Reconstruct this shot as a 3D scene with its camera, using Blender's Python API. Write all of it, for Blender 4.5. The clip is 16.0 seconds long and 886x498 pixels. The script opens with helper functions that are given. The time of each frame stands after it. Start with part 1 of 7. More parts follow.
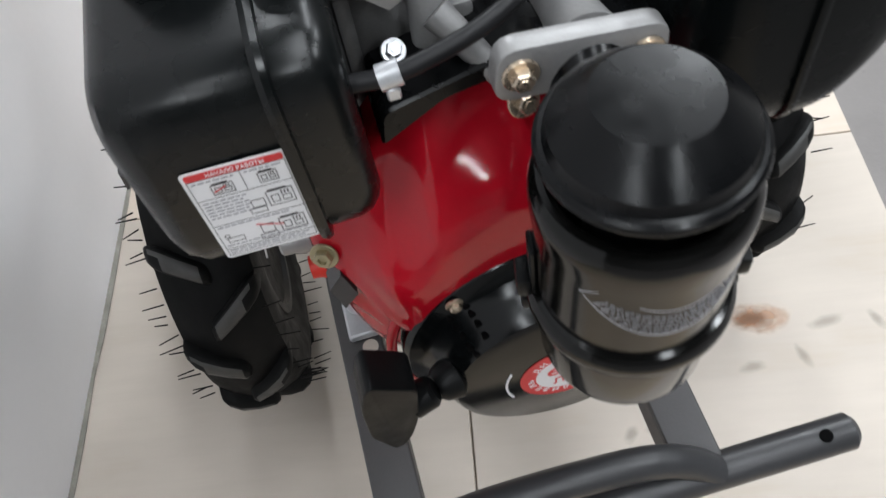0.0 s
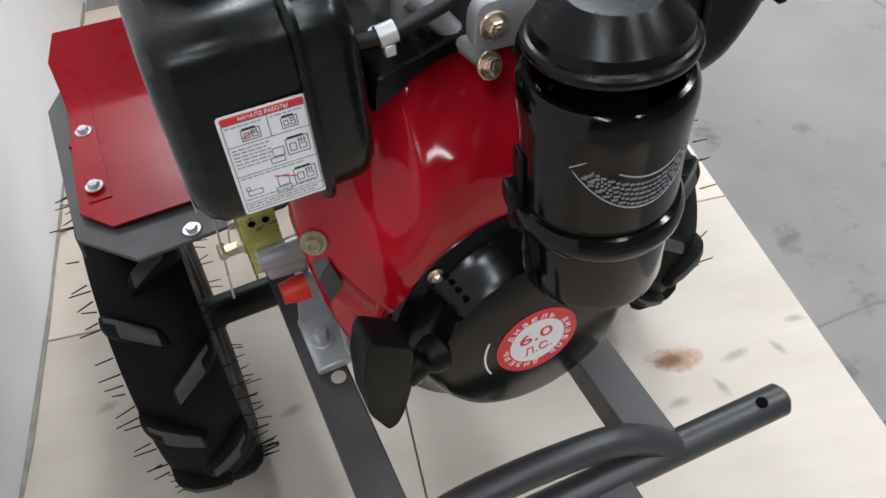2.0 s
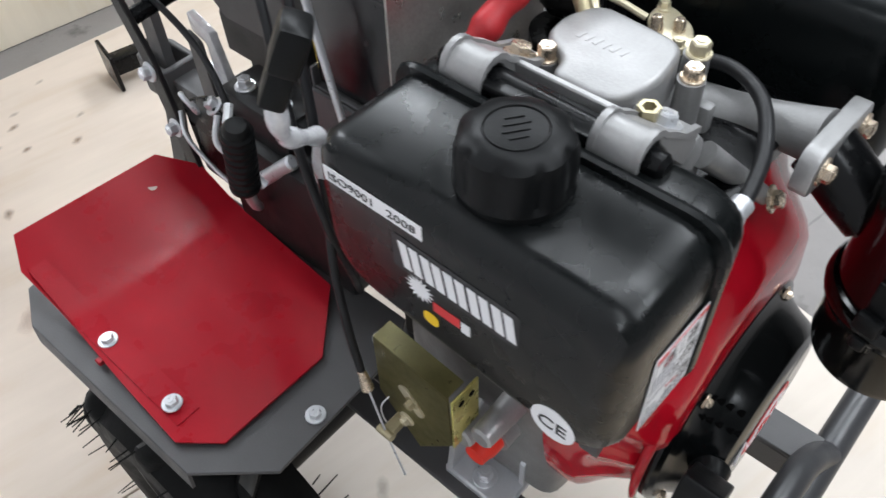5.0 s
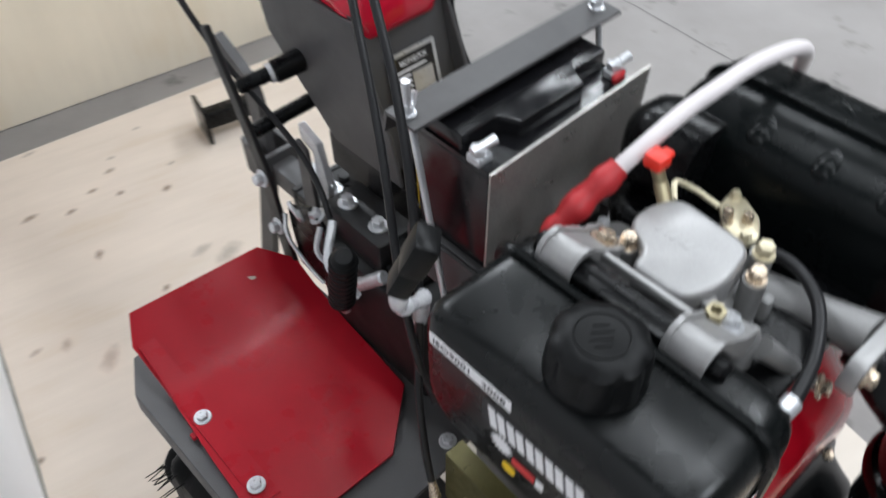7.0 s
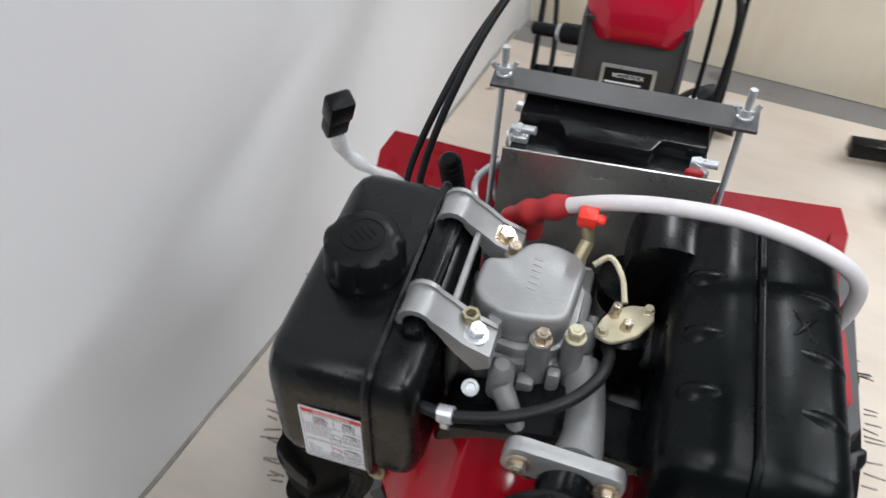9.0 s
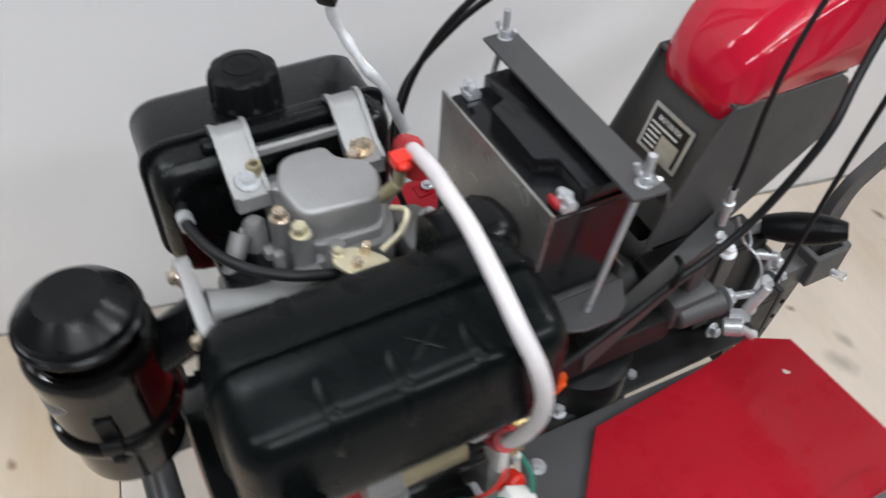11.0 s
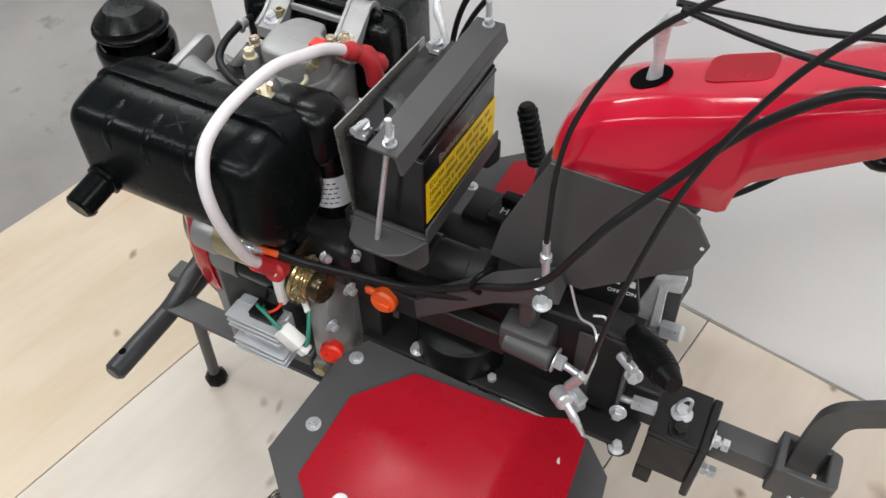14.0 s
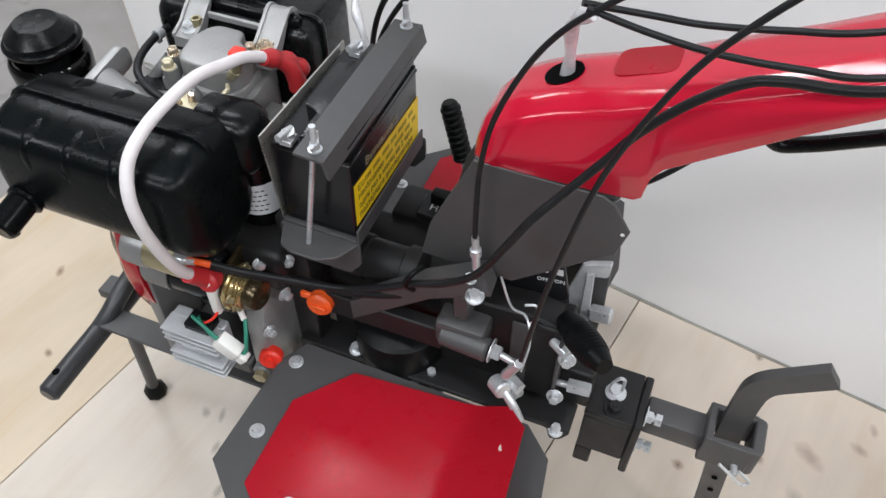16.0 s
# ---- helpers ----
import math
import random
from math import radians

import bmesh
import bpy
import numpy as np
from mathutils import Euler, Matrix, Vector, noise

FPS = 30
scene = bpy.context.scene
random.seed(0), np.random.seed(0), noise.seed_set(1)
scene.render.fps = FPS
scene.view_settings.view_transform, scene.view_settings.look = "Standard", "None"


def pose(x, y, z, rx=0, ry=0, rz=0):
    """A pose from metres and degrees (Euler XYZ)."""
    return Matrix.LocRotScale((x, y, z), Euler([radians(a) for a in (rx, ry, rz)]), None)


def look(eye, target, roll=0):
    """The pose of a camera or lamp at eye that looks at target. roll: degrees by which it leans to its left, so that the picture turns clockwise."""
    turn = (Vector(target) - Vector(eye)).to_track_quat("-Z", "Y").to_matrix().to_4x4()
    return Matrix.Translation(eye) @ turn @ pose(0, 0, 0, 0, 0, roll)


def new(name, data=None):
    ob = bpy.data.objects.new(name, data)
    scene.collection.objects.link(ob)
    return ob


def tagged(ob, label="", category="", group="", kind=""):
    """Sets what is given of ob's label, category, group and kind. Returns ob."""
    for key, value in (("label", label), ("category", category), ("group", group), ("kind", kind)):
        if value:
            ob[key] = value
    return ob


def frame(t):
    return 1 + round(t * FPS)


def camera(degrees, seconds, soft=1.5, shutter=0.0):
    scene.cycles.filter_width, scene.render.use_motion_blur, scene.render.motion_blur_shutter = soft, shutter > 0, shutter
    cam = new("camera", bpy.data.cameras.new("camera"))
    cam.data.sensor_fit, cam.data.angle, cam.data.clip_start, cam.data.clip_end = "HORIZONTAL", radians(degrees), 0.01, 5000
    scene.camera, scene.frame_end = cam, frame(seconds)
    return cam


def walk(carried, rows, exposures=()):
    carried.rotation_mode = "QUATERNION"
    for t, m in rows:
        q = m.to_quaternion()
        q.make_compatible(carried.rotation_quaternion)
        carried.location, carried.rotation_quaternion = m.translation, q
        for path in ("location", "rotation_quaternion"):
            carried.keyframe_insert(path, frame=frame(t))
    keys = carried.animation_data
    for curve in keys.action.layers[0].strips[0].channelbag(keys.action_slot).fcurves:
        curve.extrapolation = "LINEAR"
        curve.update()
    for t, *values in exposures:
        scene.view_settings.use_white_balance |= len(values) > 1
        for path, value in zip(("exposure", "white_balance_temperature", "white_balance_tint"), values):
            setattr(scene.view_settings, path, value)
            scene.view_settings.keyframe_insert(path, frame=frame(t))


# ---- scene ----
cam = camera(57.4, 16.0, shutter=0.5)
PATH = [
    (0, (-0.033, -0.421, 1.06), (0.056, 0.671, -0.613), -12.3),
    (0.5, (-0.057, -0.488, 1.063), (0.099, 0.702, -0.537), -12.8),
    (1, (-0.108, -0.51, 1.033), (0.224, 0.744, -0.49), -9.6),
    (1.5, (-0.136, -0.532, 1.034), (0.299, 0.745, -0.442), -7.3),
    (2, (-0.138, -0.533, 1.039), (0.329, 0.758, -0.416), -5.8),
    (2.5, (-0.148, -0.525, 1.049), (0.347, 0.768, -0.394), -5.0),
    (3, (-0.193, -0.504, 1.067), (0.424, 0.742, -0.371), -3.7),
    (3.5, (-0.234, -0.46, 1.099), (0.491, 0.711, -0.35), -2.7),
    (4, (-0.256, -0.422, 1.117), (0.502, 0.673, -0.374), -3.0),
    (4.5, (-0.303, -0.312, 1.129), (0.549, 0.649, -0.404), -3.9),
    (4.7, (-0.324, -0.258, 1.119), (0.58, 0.66, -0.41), -4.6),
    (6.8, (-0.381, -0.188, 1.204), (0.6, 0.744, -0.269), -0.8),
    (7, (-0.355, -0.203, 1.232), (0.542, 0.821, -0.233), -1.5),
    (7.5, (-0.284, -0.262, 1.27), (0.444, 0.941, -0.153), 2.9),
    (8, (-0.162, -0.398, 1.298), (0.114, 0.962, -0.143), -1.3),
    (8.2, (-0.123, -0.458, 1.291), (0.037, 0.945, -0.125), -0.5),
    (10.3, (0.375, -0.346, 1.29), (-0.666, 0.498, -0.195), -0.5),
    (10.5, (0.417, -0.319, 1.289), (-0.69, 0.466, -0.18), 0.3),
    (11, (0.49, -0.18, 1.279), (-0.682, 0.479, -0.202), 3.3),
    (11.5, (0.649, -0.054, 1.309), (-0.649, 0.36, -0.155), 0.9),
    (12, (0.757, 0.077, 1.354), (-0.618, 0.303, -0.081), 1.1),
    (12.5, (0.699, 0.209, 1.329), (-0.677, 0.345, -0.116), 4.9),
    (13, (0.633, 0.327, 1.326), (-0.681, 0.248, -0.181), 4.2),
    (13.5, (0.639, 0.443, 1.34), (-0.557, -0.08, -0.175), -2.8),
    (14, (0.641, 0.488, 1.36), (-0.518, -0.133, -0.147), -1.2),
    (14.5, (0.643, 0.479, 1.365), (-0.531, -0.121, -0.139), -0.3),
    (15, (0.638, 0.482, 1.36), (-0.547, -0.047, -0.161), 0.0),
    (15.5, (0.641, 0.49, 1.368), (-0.558, 0.01, -0.159), 0.7),
    (16, (0.644, 0.497, 1.376), (-0.567, 0.021, -0.143), 0.4),
]
EXPOSE = ((0, 0.04, 6500, 10), (1.5, 0.02, 6480, 10), (3.5, 0.08, 6440, 10), (4.0, 0.10, 6420, 10), (4.5, 0.28, 6400, 10), (5.6, 0.2, 6400, 10), (7, 0.04, 6400, 10), (7.6, -0.08, 6520, 10), (8.2, -0.12, 6500, 10), (10.3, -0.10, 6540, 10), (11, -0.06, 6540, 10), (11.5, 0.02, 6540, 10), (12, 0.08, 6560, 10), (13, 0.06, 6620, 10), (13.6, 0.0, 6780, 10), (14.6, 0.0, 6760, 10), (16, 0.0, 6560, 10))
walk(cam, [(t, look(eye, target, roll)) for t, eye, target, roll in PATH], EXPOSE)

# ---- light: an indoor hall with rows of ceiling panels ----
world = bpy.data.worlds.new("hall_air")
scene.world = world
world.use_nodes = True
world.node_tree.nodes["Background"].inputs[0].default_value = (0.80, 0.80, 0.86, 1)
world.node_tree.nodes["Background"].inputs[1].default_value = 0.10


def ceiling_lamp(x, y, z, sx, sy, watts):
    data = bpy.data.lights.new("ceiling_lamp", "AREA")
    data.shape, data.size, data.size_y, data.energy = "RECTANGLE", sx, sy, watts
    data.color = (0.905, 0.955, 1.0)
    ob = new("ceiling_lamp", data)
    ob.matrix_world = pose(x, y, z)
    return ob


for lx, ly, w in ((-2.2, 1.2, 112), (2.8, 4.6, 172), (0.1, 5.8, 172), (-1.7, -1.3, 104), (1.2, -1.5, 62), (3.9, -1.1, 165), (4.8, 2.6, 172), (1.0, 0.6, 52), (1.2, -4.8, 108), (-2.8, -4.4, 104)):
    ceiling_lamp(lx, ly, 4.95, 0.42, 2.6, w)

# ---- materials ----
def ramp(nt, fac, stops):
    n = nt.nodes.new("ShaderNodeValToRGB")
    el = n.color_ramp.elements
    while len(el) < len(stops):
        el.new(0.5)
    for e, (p, c) in zip(el, stops):
        e.position, e.color = p, (*c, 1) if len(c) == 3 else c
    nt.links.new(fac, n.inputs[0])
    return n.outputs[0]


def noise_tex(nt, vec, scale, detail=4, rough=0.55):
    n = nt.nodes.new("ShaderNodeTexNoise")
    n.inputs["Scale"].default_value, n.inputs["Detail"].default_value, n.inputs["Roughness"].default_value = scale, detail, rough
    nt.links.new(vec, n.inputs["Vector"])
    return n.outputs["Fac"]


def coords(nt, stretch=None, space="Object"):
    tc = nt.nodes.new("ShaderNodeTexCoord")
    out = tc.outputs[space]
    if space == "World":
        out = tc.outputs["Object"]
    if stretch:
        m = nt.nodes.new("ShaderNodeMapping")
        m.inputs["Scale"].default_value = stretch
        nt.links.new(out, m.inputs["Vector"])
        out = m.outputs["Vector"]
    return out


def shade(c, k):
    return tuple(min(1.0, v * k) for v in c)


def surface(name, col, rough=0.5, metal=0.0, vary=0.12, big=9.0, fine=260.0, bump=0.15, rough_vary=0.08, coat=0.0, dust=0.0, height=0.0006, spec=0.5):
    """A paint, plastic or metal with colour drift at two scales, uneven gloss and fine relief."""
    m = bpy.data.materials.new(name)
    m.use_nodes = True
    nt = m.node_tree
    b = nt.nodes["Principled BSDF"]
    v = coords(nt)
    n1, n2 = noise_tex(nt, v, big, 5), noise_tex(nt, v, fine, 3)
    mix = nt.nodes.new("ShaderNodeMath")
    mix.operation = "MULTIPLY_ADD"
    nt.links.new(n2, mix.inputs[0])
    mix.inputs[1].default_value = 0.35
    nt.links.new(n1, mix.inputs[2])
    tone = ramp(nt, mix.outputs[0], [(0.40, shade(col, 1 - vary)), (0.70, col), (0.95, tuple(min(1, c * (1 + vary) + dust) for c in col))])
    nt.links.new(tone, b.inputs["Base Color"])
    r = nt.nodes.new("ShaderNodeMapRange")
    r.inputs["From Min"].default_value, r.inputs["From Max"].default_value = 0.3, 0.7
    r.inputs["To Min"].default_value, r.inputs["To Max"].default_value = max(0.02, rough - rough_vary), min(1, rough + rough_vary)
    nt.links.new(noise_tex(nt, v, big * 3.1, 4), r.inputs["Value"])
    nt.links.new(r.outputs[0], b.inputs["Roughness"])
    b.inputs["Metallic"].default_value = metal
    b.inputs["Specular IOR Level"].default_value = spec
    b.inputs["Coat Weight"].default_value = coat
    b.inputs["Coat Roughness"].default_value = 0.06
    if bump:
        bp = nt.nodes.new("ShaderNodeBump")
        bp.inputs["Strength"].default_value, bp.inputs["Distance"].default_value = bump, height
        nt.links.new(n2, bp.inputs["Height"])
        nt.links.new(bp.outputs[0], b.inputs["Normal"])
    return m


BLACK = surface("black_gloss_paint", (0.0030, 0.0036, 0.0038), 0.17, 0, 0.3, 12, 420, 0.04, 0.05, spec=0.28)
TANKBLACK = surface("black_tank_enamel", (0.0036, 0.0044, 0.0046), 0.28, 0, 0.3, 12, 420, 0.06, 0.06, spec=0.29)
FILTERBLACK = surface("black_filter_enamel", (0.0026, 0.0026, 0.0024), 0.12, 0, 0.3, 12, 420, 0.04, 0.04, spec=0.29)
HEATBLACK = surface("heatproof_black_paint", (0.0030, 0.0040, 0.0042), 0.28, 0, 0.3, 9, 300, 0.05, 0.06, spec=0.11)
SATIN = surface("black_satin_paint", (0.003, 0.0032, 0.0036), 0.27, 0, 0.3, 14, 300, 0.08, 0.07, spec=0.20)
PLASTIC = surface("black_plastic", (0.005, 0.0053, 0.0056), 0.38, 0, 0.25, 18, 350, 0.2, 0.08, spec=0.15)
BARSTEEL = surface("satin_black_bar_paint", (0.034, 0.034, 0.036), 0.36, 0, 0.2, 10, 500, 0.25, 0.08, spec=0.45)
CASE = surface("battery_case_plastic", (0.006, 0.006, 0.007), 0.22, 0, 0.25, 16, 500, 0.08, 0.06, spec=0.45)
RUBBER = surface("tyre_rubber", (0.006, 0.006, 0.006), 0.55, 0, 0.35, 14, 220, 0.4, 0.10, spec=0.12)
LUGSHEEN = surface("tyre_lug_sheen", (0.045, 0.044, 0.042), 0.5, 0, 0.25, 30, 300, 0.5, 0.1)
CABLE = surface("black_cable", (0.011, 0.011, 0.012), 0.42, 0, 0.2, 40, 300, 0.15, 0.08, spec=0.25)
RED = surface("red_gloss_enamel", (0.38, 0.005, 0.014), 0.09, 0, 0.10, 8, 300, 0.05, 0.04, spec=0.36)
FENDER = surface("red_fender_paint", (0.335, 0.006, 0.015), 0.30, 0, 0.07, 7, 380, 0.06, 0.05, spec=0.22)
COVERRED = surface("red_moulded_plastic", (0.52, 0.010, 0.033), 0.12, 0, 0.06, 7, 380, 0.04, 0.04, spec=0.55)
GREY = surface("dark_grey_powder_coat", (0.058, 0.056, 0.057), 0.48, 0, 0.14, 9, 600, 0.4, 0.08)
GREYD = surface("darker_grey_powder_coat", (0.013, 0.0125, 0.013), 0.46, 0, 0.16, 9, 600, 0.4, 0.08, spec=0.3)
STEEL = surface("plain_sheet_steel", (0.42, 0.405, 0.38), 0.36, 0.75, 0.35, 9, 500, 0.15, 0.14)
ALU = surface("cast_aluminium", (0.325, 0.32, 0.318), 0.42, 0.45, 0.16, 14, 420, 0.25, 0.10)
ALUD = surface("cast_aluminium_dull", (0.225, 0.222, 0.22), 0.50, 0.4, 0.2, 14, 420, 0.3, 0.10)
ZINC = surface("zinc_plated_steel", (0.60, 0.61, 0.63), 0.32, 0.6, 0.15, 60, 900, 0.0, 0.06)
GOLD = surface("polished_yellow_zinc", (0.52, 0.41, 0.20), 0.24, 0.85, 0.25, 40, 700, 0.0, 0.08)
SHADEDOLIVE = surface("shaded_olive_zinc", (0.13, 0.115, 0.045), 0.36, 0.5, 0.3, 30, 500, 0.1, 0.10)
OLIVE = surface("olive_passivated_zinc", (0.46, 0.43, 0.13), 0.30, 0.6, 0.25, 30, 500, 0.1, 0.08)
BRONZE = surface("dark_bronze_plating", (0.075, 0.055, 0.030), 0.24, 0.7, 0.25, 40, 700, 0.0, 0.08)
BRASS = surface("yellow_zinc_plating", (0.42, 0.365, 0.23), 0.36, 0.7, 0.18, 40, 700, 0.0, 0.08)
COPPER = surface("copper_toned_bolt", (0.58, 0.48, 0.37), 0.28, 0.8, 0.18, 50, 700, 0.0, 0.08)
CREAM = surface("cream_zinc_plate", (0.58, 0.52, 0.37), 0.38, 0.5, 0.15, 40, 700, 0.2, 0.1)
WHITEHOSE = surface("white_cable_sleeve", (0.66, 0.615, 0.62), 0.55, 0, 0.08, 30, 900, 0.3, 0.08)
REDRUB = surface("red_rubber_boot", (0.42, 0.02, 0.025), 0.45, 0, 0.15, 40, 500, 0.3, 0.08)
REDPL = surface("bright_red_plastic", (0.75, 0.03, 0.015), 0.42, 0, 0.10, 40, 500, 0.2, 0.08)
ORANGE = surface("orange_plastic", (0.80, 0.10, 0.015), 0.42, 0, 0.10, 40, 500, 0.2, 0.08)
YELLOW = surface("yellow_label", (0.80, 0.53, 0.01), 0.42, 0, 0.05, 20, 500, 0.05, 0.05)
WHITE = surface("white_label", (0.80, 0.80, 0.82), 0.38, 0, 0.05, 20, 500, 0.05, 0.05)
PLATE = surface("name_plate_black", (0.015, 0.015, 0.017), 0.35, 0.2, 0.2, 20, 500, 0.05, 0.05)
BROWNINK = surface("faded_brown_ink", (0.10, 0.07, 0.012), 0.5, 0, 0.1, 20, 500, 0.0, 0.05)
INK = surface("black_ink", (0.02, 0.02, 0.022), 0.5, 0, 0.1, 20, 500, 0.0, 0.05)
GREYINK = surface("grey_ink", (0.32, 0.32, 0.35), 0.5, 0, 0.1, 20, 500, 0.0, 0.05)
DIMINK = surface("dim_grey_ink", (0.17, 0.17, 0.185), 0.5, 0, 0.1, 20, 500, 0.0, 0.05)
REDINK = surface("red_ink", (0.62, 0.03, 0.035), 0.42, 0, 0.08, 20, 500, 0.0, 0.05)
BLUEGREEN = surface("green_wire", (0.02, 0.19, 0.13), 0.45, 0, 0.1, 20, 500, 0.0, 0.05)
FILM = surface("clear_plastic_wrap", (0.74, 0.74, 0.76), 0.14, 0.15, 0.15, 60, 120, 0.5, 0.06, height=0.003)
FILM.node_tree.nodes["Principled BSDF"].inputs["Alpha"].default_value = 0.72
PAINTWHITE = surface("white_plastic", (0.74, 0.73, 0.70), 0.45, 0, 0.08, 30, 400, 0.1, 0.08)
TEAL = surface("teal_plastic", (0.02, 0.30, 0.33), 0.45, 0, 0.1, 10, 300, 0.1, 0.08)


def wall_paint():
    m = surface("white_wall_paint", (0.80, 0.795, 0.81), 0.66, 0, 0.022, 1.3, 90, 0.10, 0.04, height=0.0005)
    return m


def concrete():
    m = bpy.data.materials.new("worn_concrete")
    m.use_nodes = True
    nt = m.node_tree
    b = nt.nodes["Principled BSDF"]
    v = coords(nt)
    a = noise_tex(nt, v, 1.7, 7, 0.62)
    tone = ramp(nt, a, [(0.30, (0.176, 0.162, 0.155)), (0.52, (0.230, 0.214, 0.205)), (0.75, (0.280, 0.263, 0.252))])
    spots = ramp(nt, noise_tex(nt, v, 9.0, 5, 0.6), [(0.30, (0.45, 0.44, 0.43)), (0.40, (1, 1, 1))])
    mx = nt.nodes.new("ShaderNodeMix")
    mx.data_type, mx.blend_type = "RGBA", "MULTIPLY"
    mx.inputs[0].default_value = 0.75
    nt.links.new(tone, mx.inputs[6])
    nt.links.new(spots, mx.inputs[7])
    nt.links.new(mx.outputs[2], b.inputs["Base Color"])
    b.inputs["Roughness"].default_value = 0.62
    bp = nt.nodes.new("ShaderNodeBump")
    bp.inputs["Strength"].default_value, bp.inputs["Distance"].default_value = 0.3, 0.002
    nt.links.new(noise_tex(nt, v, 120, 4), bp.inputs["Height"])
    nt.links.new(bp.outputs[0], b.inputs["Normal"])
    return m


def plywood(name, base, grain=(2.2, 30.0, 30.0), low=(0.80, 0.71, 0.60), patchy=2.4):
    m = bpy.data.materials.new(name)
    m.use_nodes = True
    nt = m.node_tree
    b = nt.nodes["Principled BSDF"]
    g = noise_tex(nt, coords(nt, grain), 1.6, 6, 0.6)
    big = noise_tex(nt, coords(nt, (1.0, 2.6, 1.0)), patchy, 4, 0.5)
    add = nt.nodes.new("ShaderNodeMath")
    add.operation = "MULTIPLY_ADD"
    nt.links.new(g, add.inputs[0])
    add.inputs[1].default_value = 0.34
    nt.links.new(big, add.inputs[2])
    info = nt.nodes.new("ShaderNodeObjectInfo")
    add2 = nt.nodes.new("ShaderNodeMath")
    add2.operation = "MULTIPLY_ADD"
    nt.links.new(info.outputs["Random"], add2.inputs[0])
    add2.inputs[1].default_value = 0.14
    nt.links.new(add.outputs[0], add2.inputs[2])
    tone = ramp(nt, add2.outputs[0], [(0.40, (base[0] * low[0], base[1] * low[1], base[2] * low[2])), (0.56, (base[0] * 0.95, base[1] * 0.92, base[2] * 0.87)), (0.70, base), (0.95, shade(base, 1.10))])
    nt.links.new(tone, b.inputs["Base Color"])
    b.inputs["Roughness"].default_value = 0.6
    bp = nt.nodes.new("ShaderNodeBump")
    bp.inputs["Strength"].default_value, bp.inputs["Distance"].default_value = 0.15, 0.001
    nt.links.new(g, bp.inputs["Height"])
    nt.links.new(bp.outputs[0], b.inputs["Normal"])
    return m


def fading(name, col, core=0.25, rim=1.0, strength=0.9):
    """A stain that thins out towards its rim, with an uneven edge."""
    m = bpy.data.materials.new(name)
    m.use_nodes = True
    nt = m.node_tree
    b = nt.nodes["Principled BSDF"]
    b.inputs["Roughness"].default_value = 0.65
    tc = nt.nodes.new("ShaderNodeTexCoord")
    ln = nt.nodes.new("ShaderNodeVectorMath")
    ln.operation = "LENGTH"
    nt.links.new(tc.outputs["UV"], ln.inputs[0])
    wob = nt.nodes.new("ShaderNodeMath")
    wob.operation = "MULTIPLY_ADD"
    nt.links.new(noise_tex(nt, tc.outputs["Object"], 60, 4), wob.inputs[0])
    wob.inputs[1].default_value = 0.55
    nt.links.new(ln.outputs["Value"], wob.inputs[2])
    fac = ramp(nt, wob.outputs[0], [(core + 0.2, (strength,) * 3), (rim + 0.18, (0, 0, 0))])
    tone = ramp(nt, wob.outputs[0], [(0.2, shade(col, 0.75)), (0.9, shade(col, 1.25))])
    nt.links.new(tone, b.inputs["Base Color"])
    tr = nt.nodes.new("ShaderNodeBsdfTransparent")
    ms = nt.nodes.new("ShaderNodeMixShader")
    nt.links.new(fac, ms.inputs[0])
    nt.links.new(tr.outputs[0], ms.inputs[1])
    nt.links.new(b.outputs[0], ms.inputs[2])
    nt.links.new(ms.outputs[0], nt.nodes["Material Output"].inputs[0])
    return m


WALL, CONCRETE = wall_paint(), concrete()
PLY = plywood("birch_plywood", (0.525, 0.465, 0.405), low=(0.88, 0.80, 0.72), patchy=3.4)
PLYROSE = plywood("rosy_birch_plywood", (0.635, 0.545, 0.462), low=(0.90, 0.78, 0.69), patchy=3.0)
BRIGHTALU = surface("bright_finned_aluminium", (0.50, 0.51, 0.53), 0.36, 0.4, 0.12, 20, 420, 0.1, 0.06)
SLOT = surface("dark_slot", (0.0015, 0.0015, 0.0016), 0.8, 0, 0.1, 20, 300, 0.0, 0.02, spec=0.05)
PLYWARM = plywood("warm_pine_plywood", (0.525, 0.430, 0.325), low=(0.96, 0.76, 0.48), patchy=3.2)
EDGE = surface("raw_board_edge", (0.52, 0.43, 0.32), 0.75, 0, 0.2, 20, 200, 0.3, 0.08)
KNOT = fading("brown_wood_knot", (0.30, 0.17, 0.10), 0.10, 1.0, 0.6)
PATCH = fading("grey_shoe_smudge", (0.37, 0.33, 0.28), 0.25, 1.0, 0.32)
TAN = fading("orange_resin_stain", (0.50, 0.27, 0.15), 0.45, 1.0, 0.55)
FAINT = fading("faint_rosy_smudge", (0.55, 0.38, 0.30), 0.25, 1.0, 0.32)

# ---- shaping helpers ----
PLACE = {}


def as_mesh(bm, name, angle=38):
    bmesh.ops.recalc_face_normals(bm, faces=bm.faces)
    me = bpy.data.meshes.new(name)
    bm.to_mesh(me)
    bm.free()
    me.polygons.foreach_set("use_smooth", [True] * len(me.polygons))
    me.set_sharp_from_angle(angle=radians(angle))
    return me


def hang(ob, parent, at):
    ob.location = at
    PLACE[ob] = Vector(at)
    if parent is not None:
        ob.parent = parent
        ob.matrix_parent_inverse = Matrix.Translation(-PLACE[parent])
    return ob


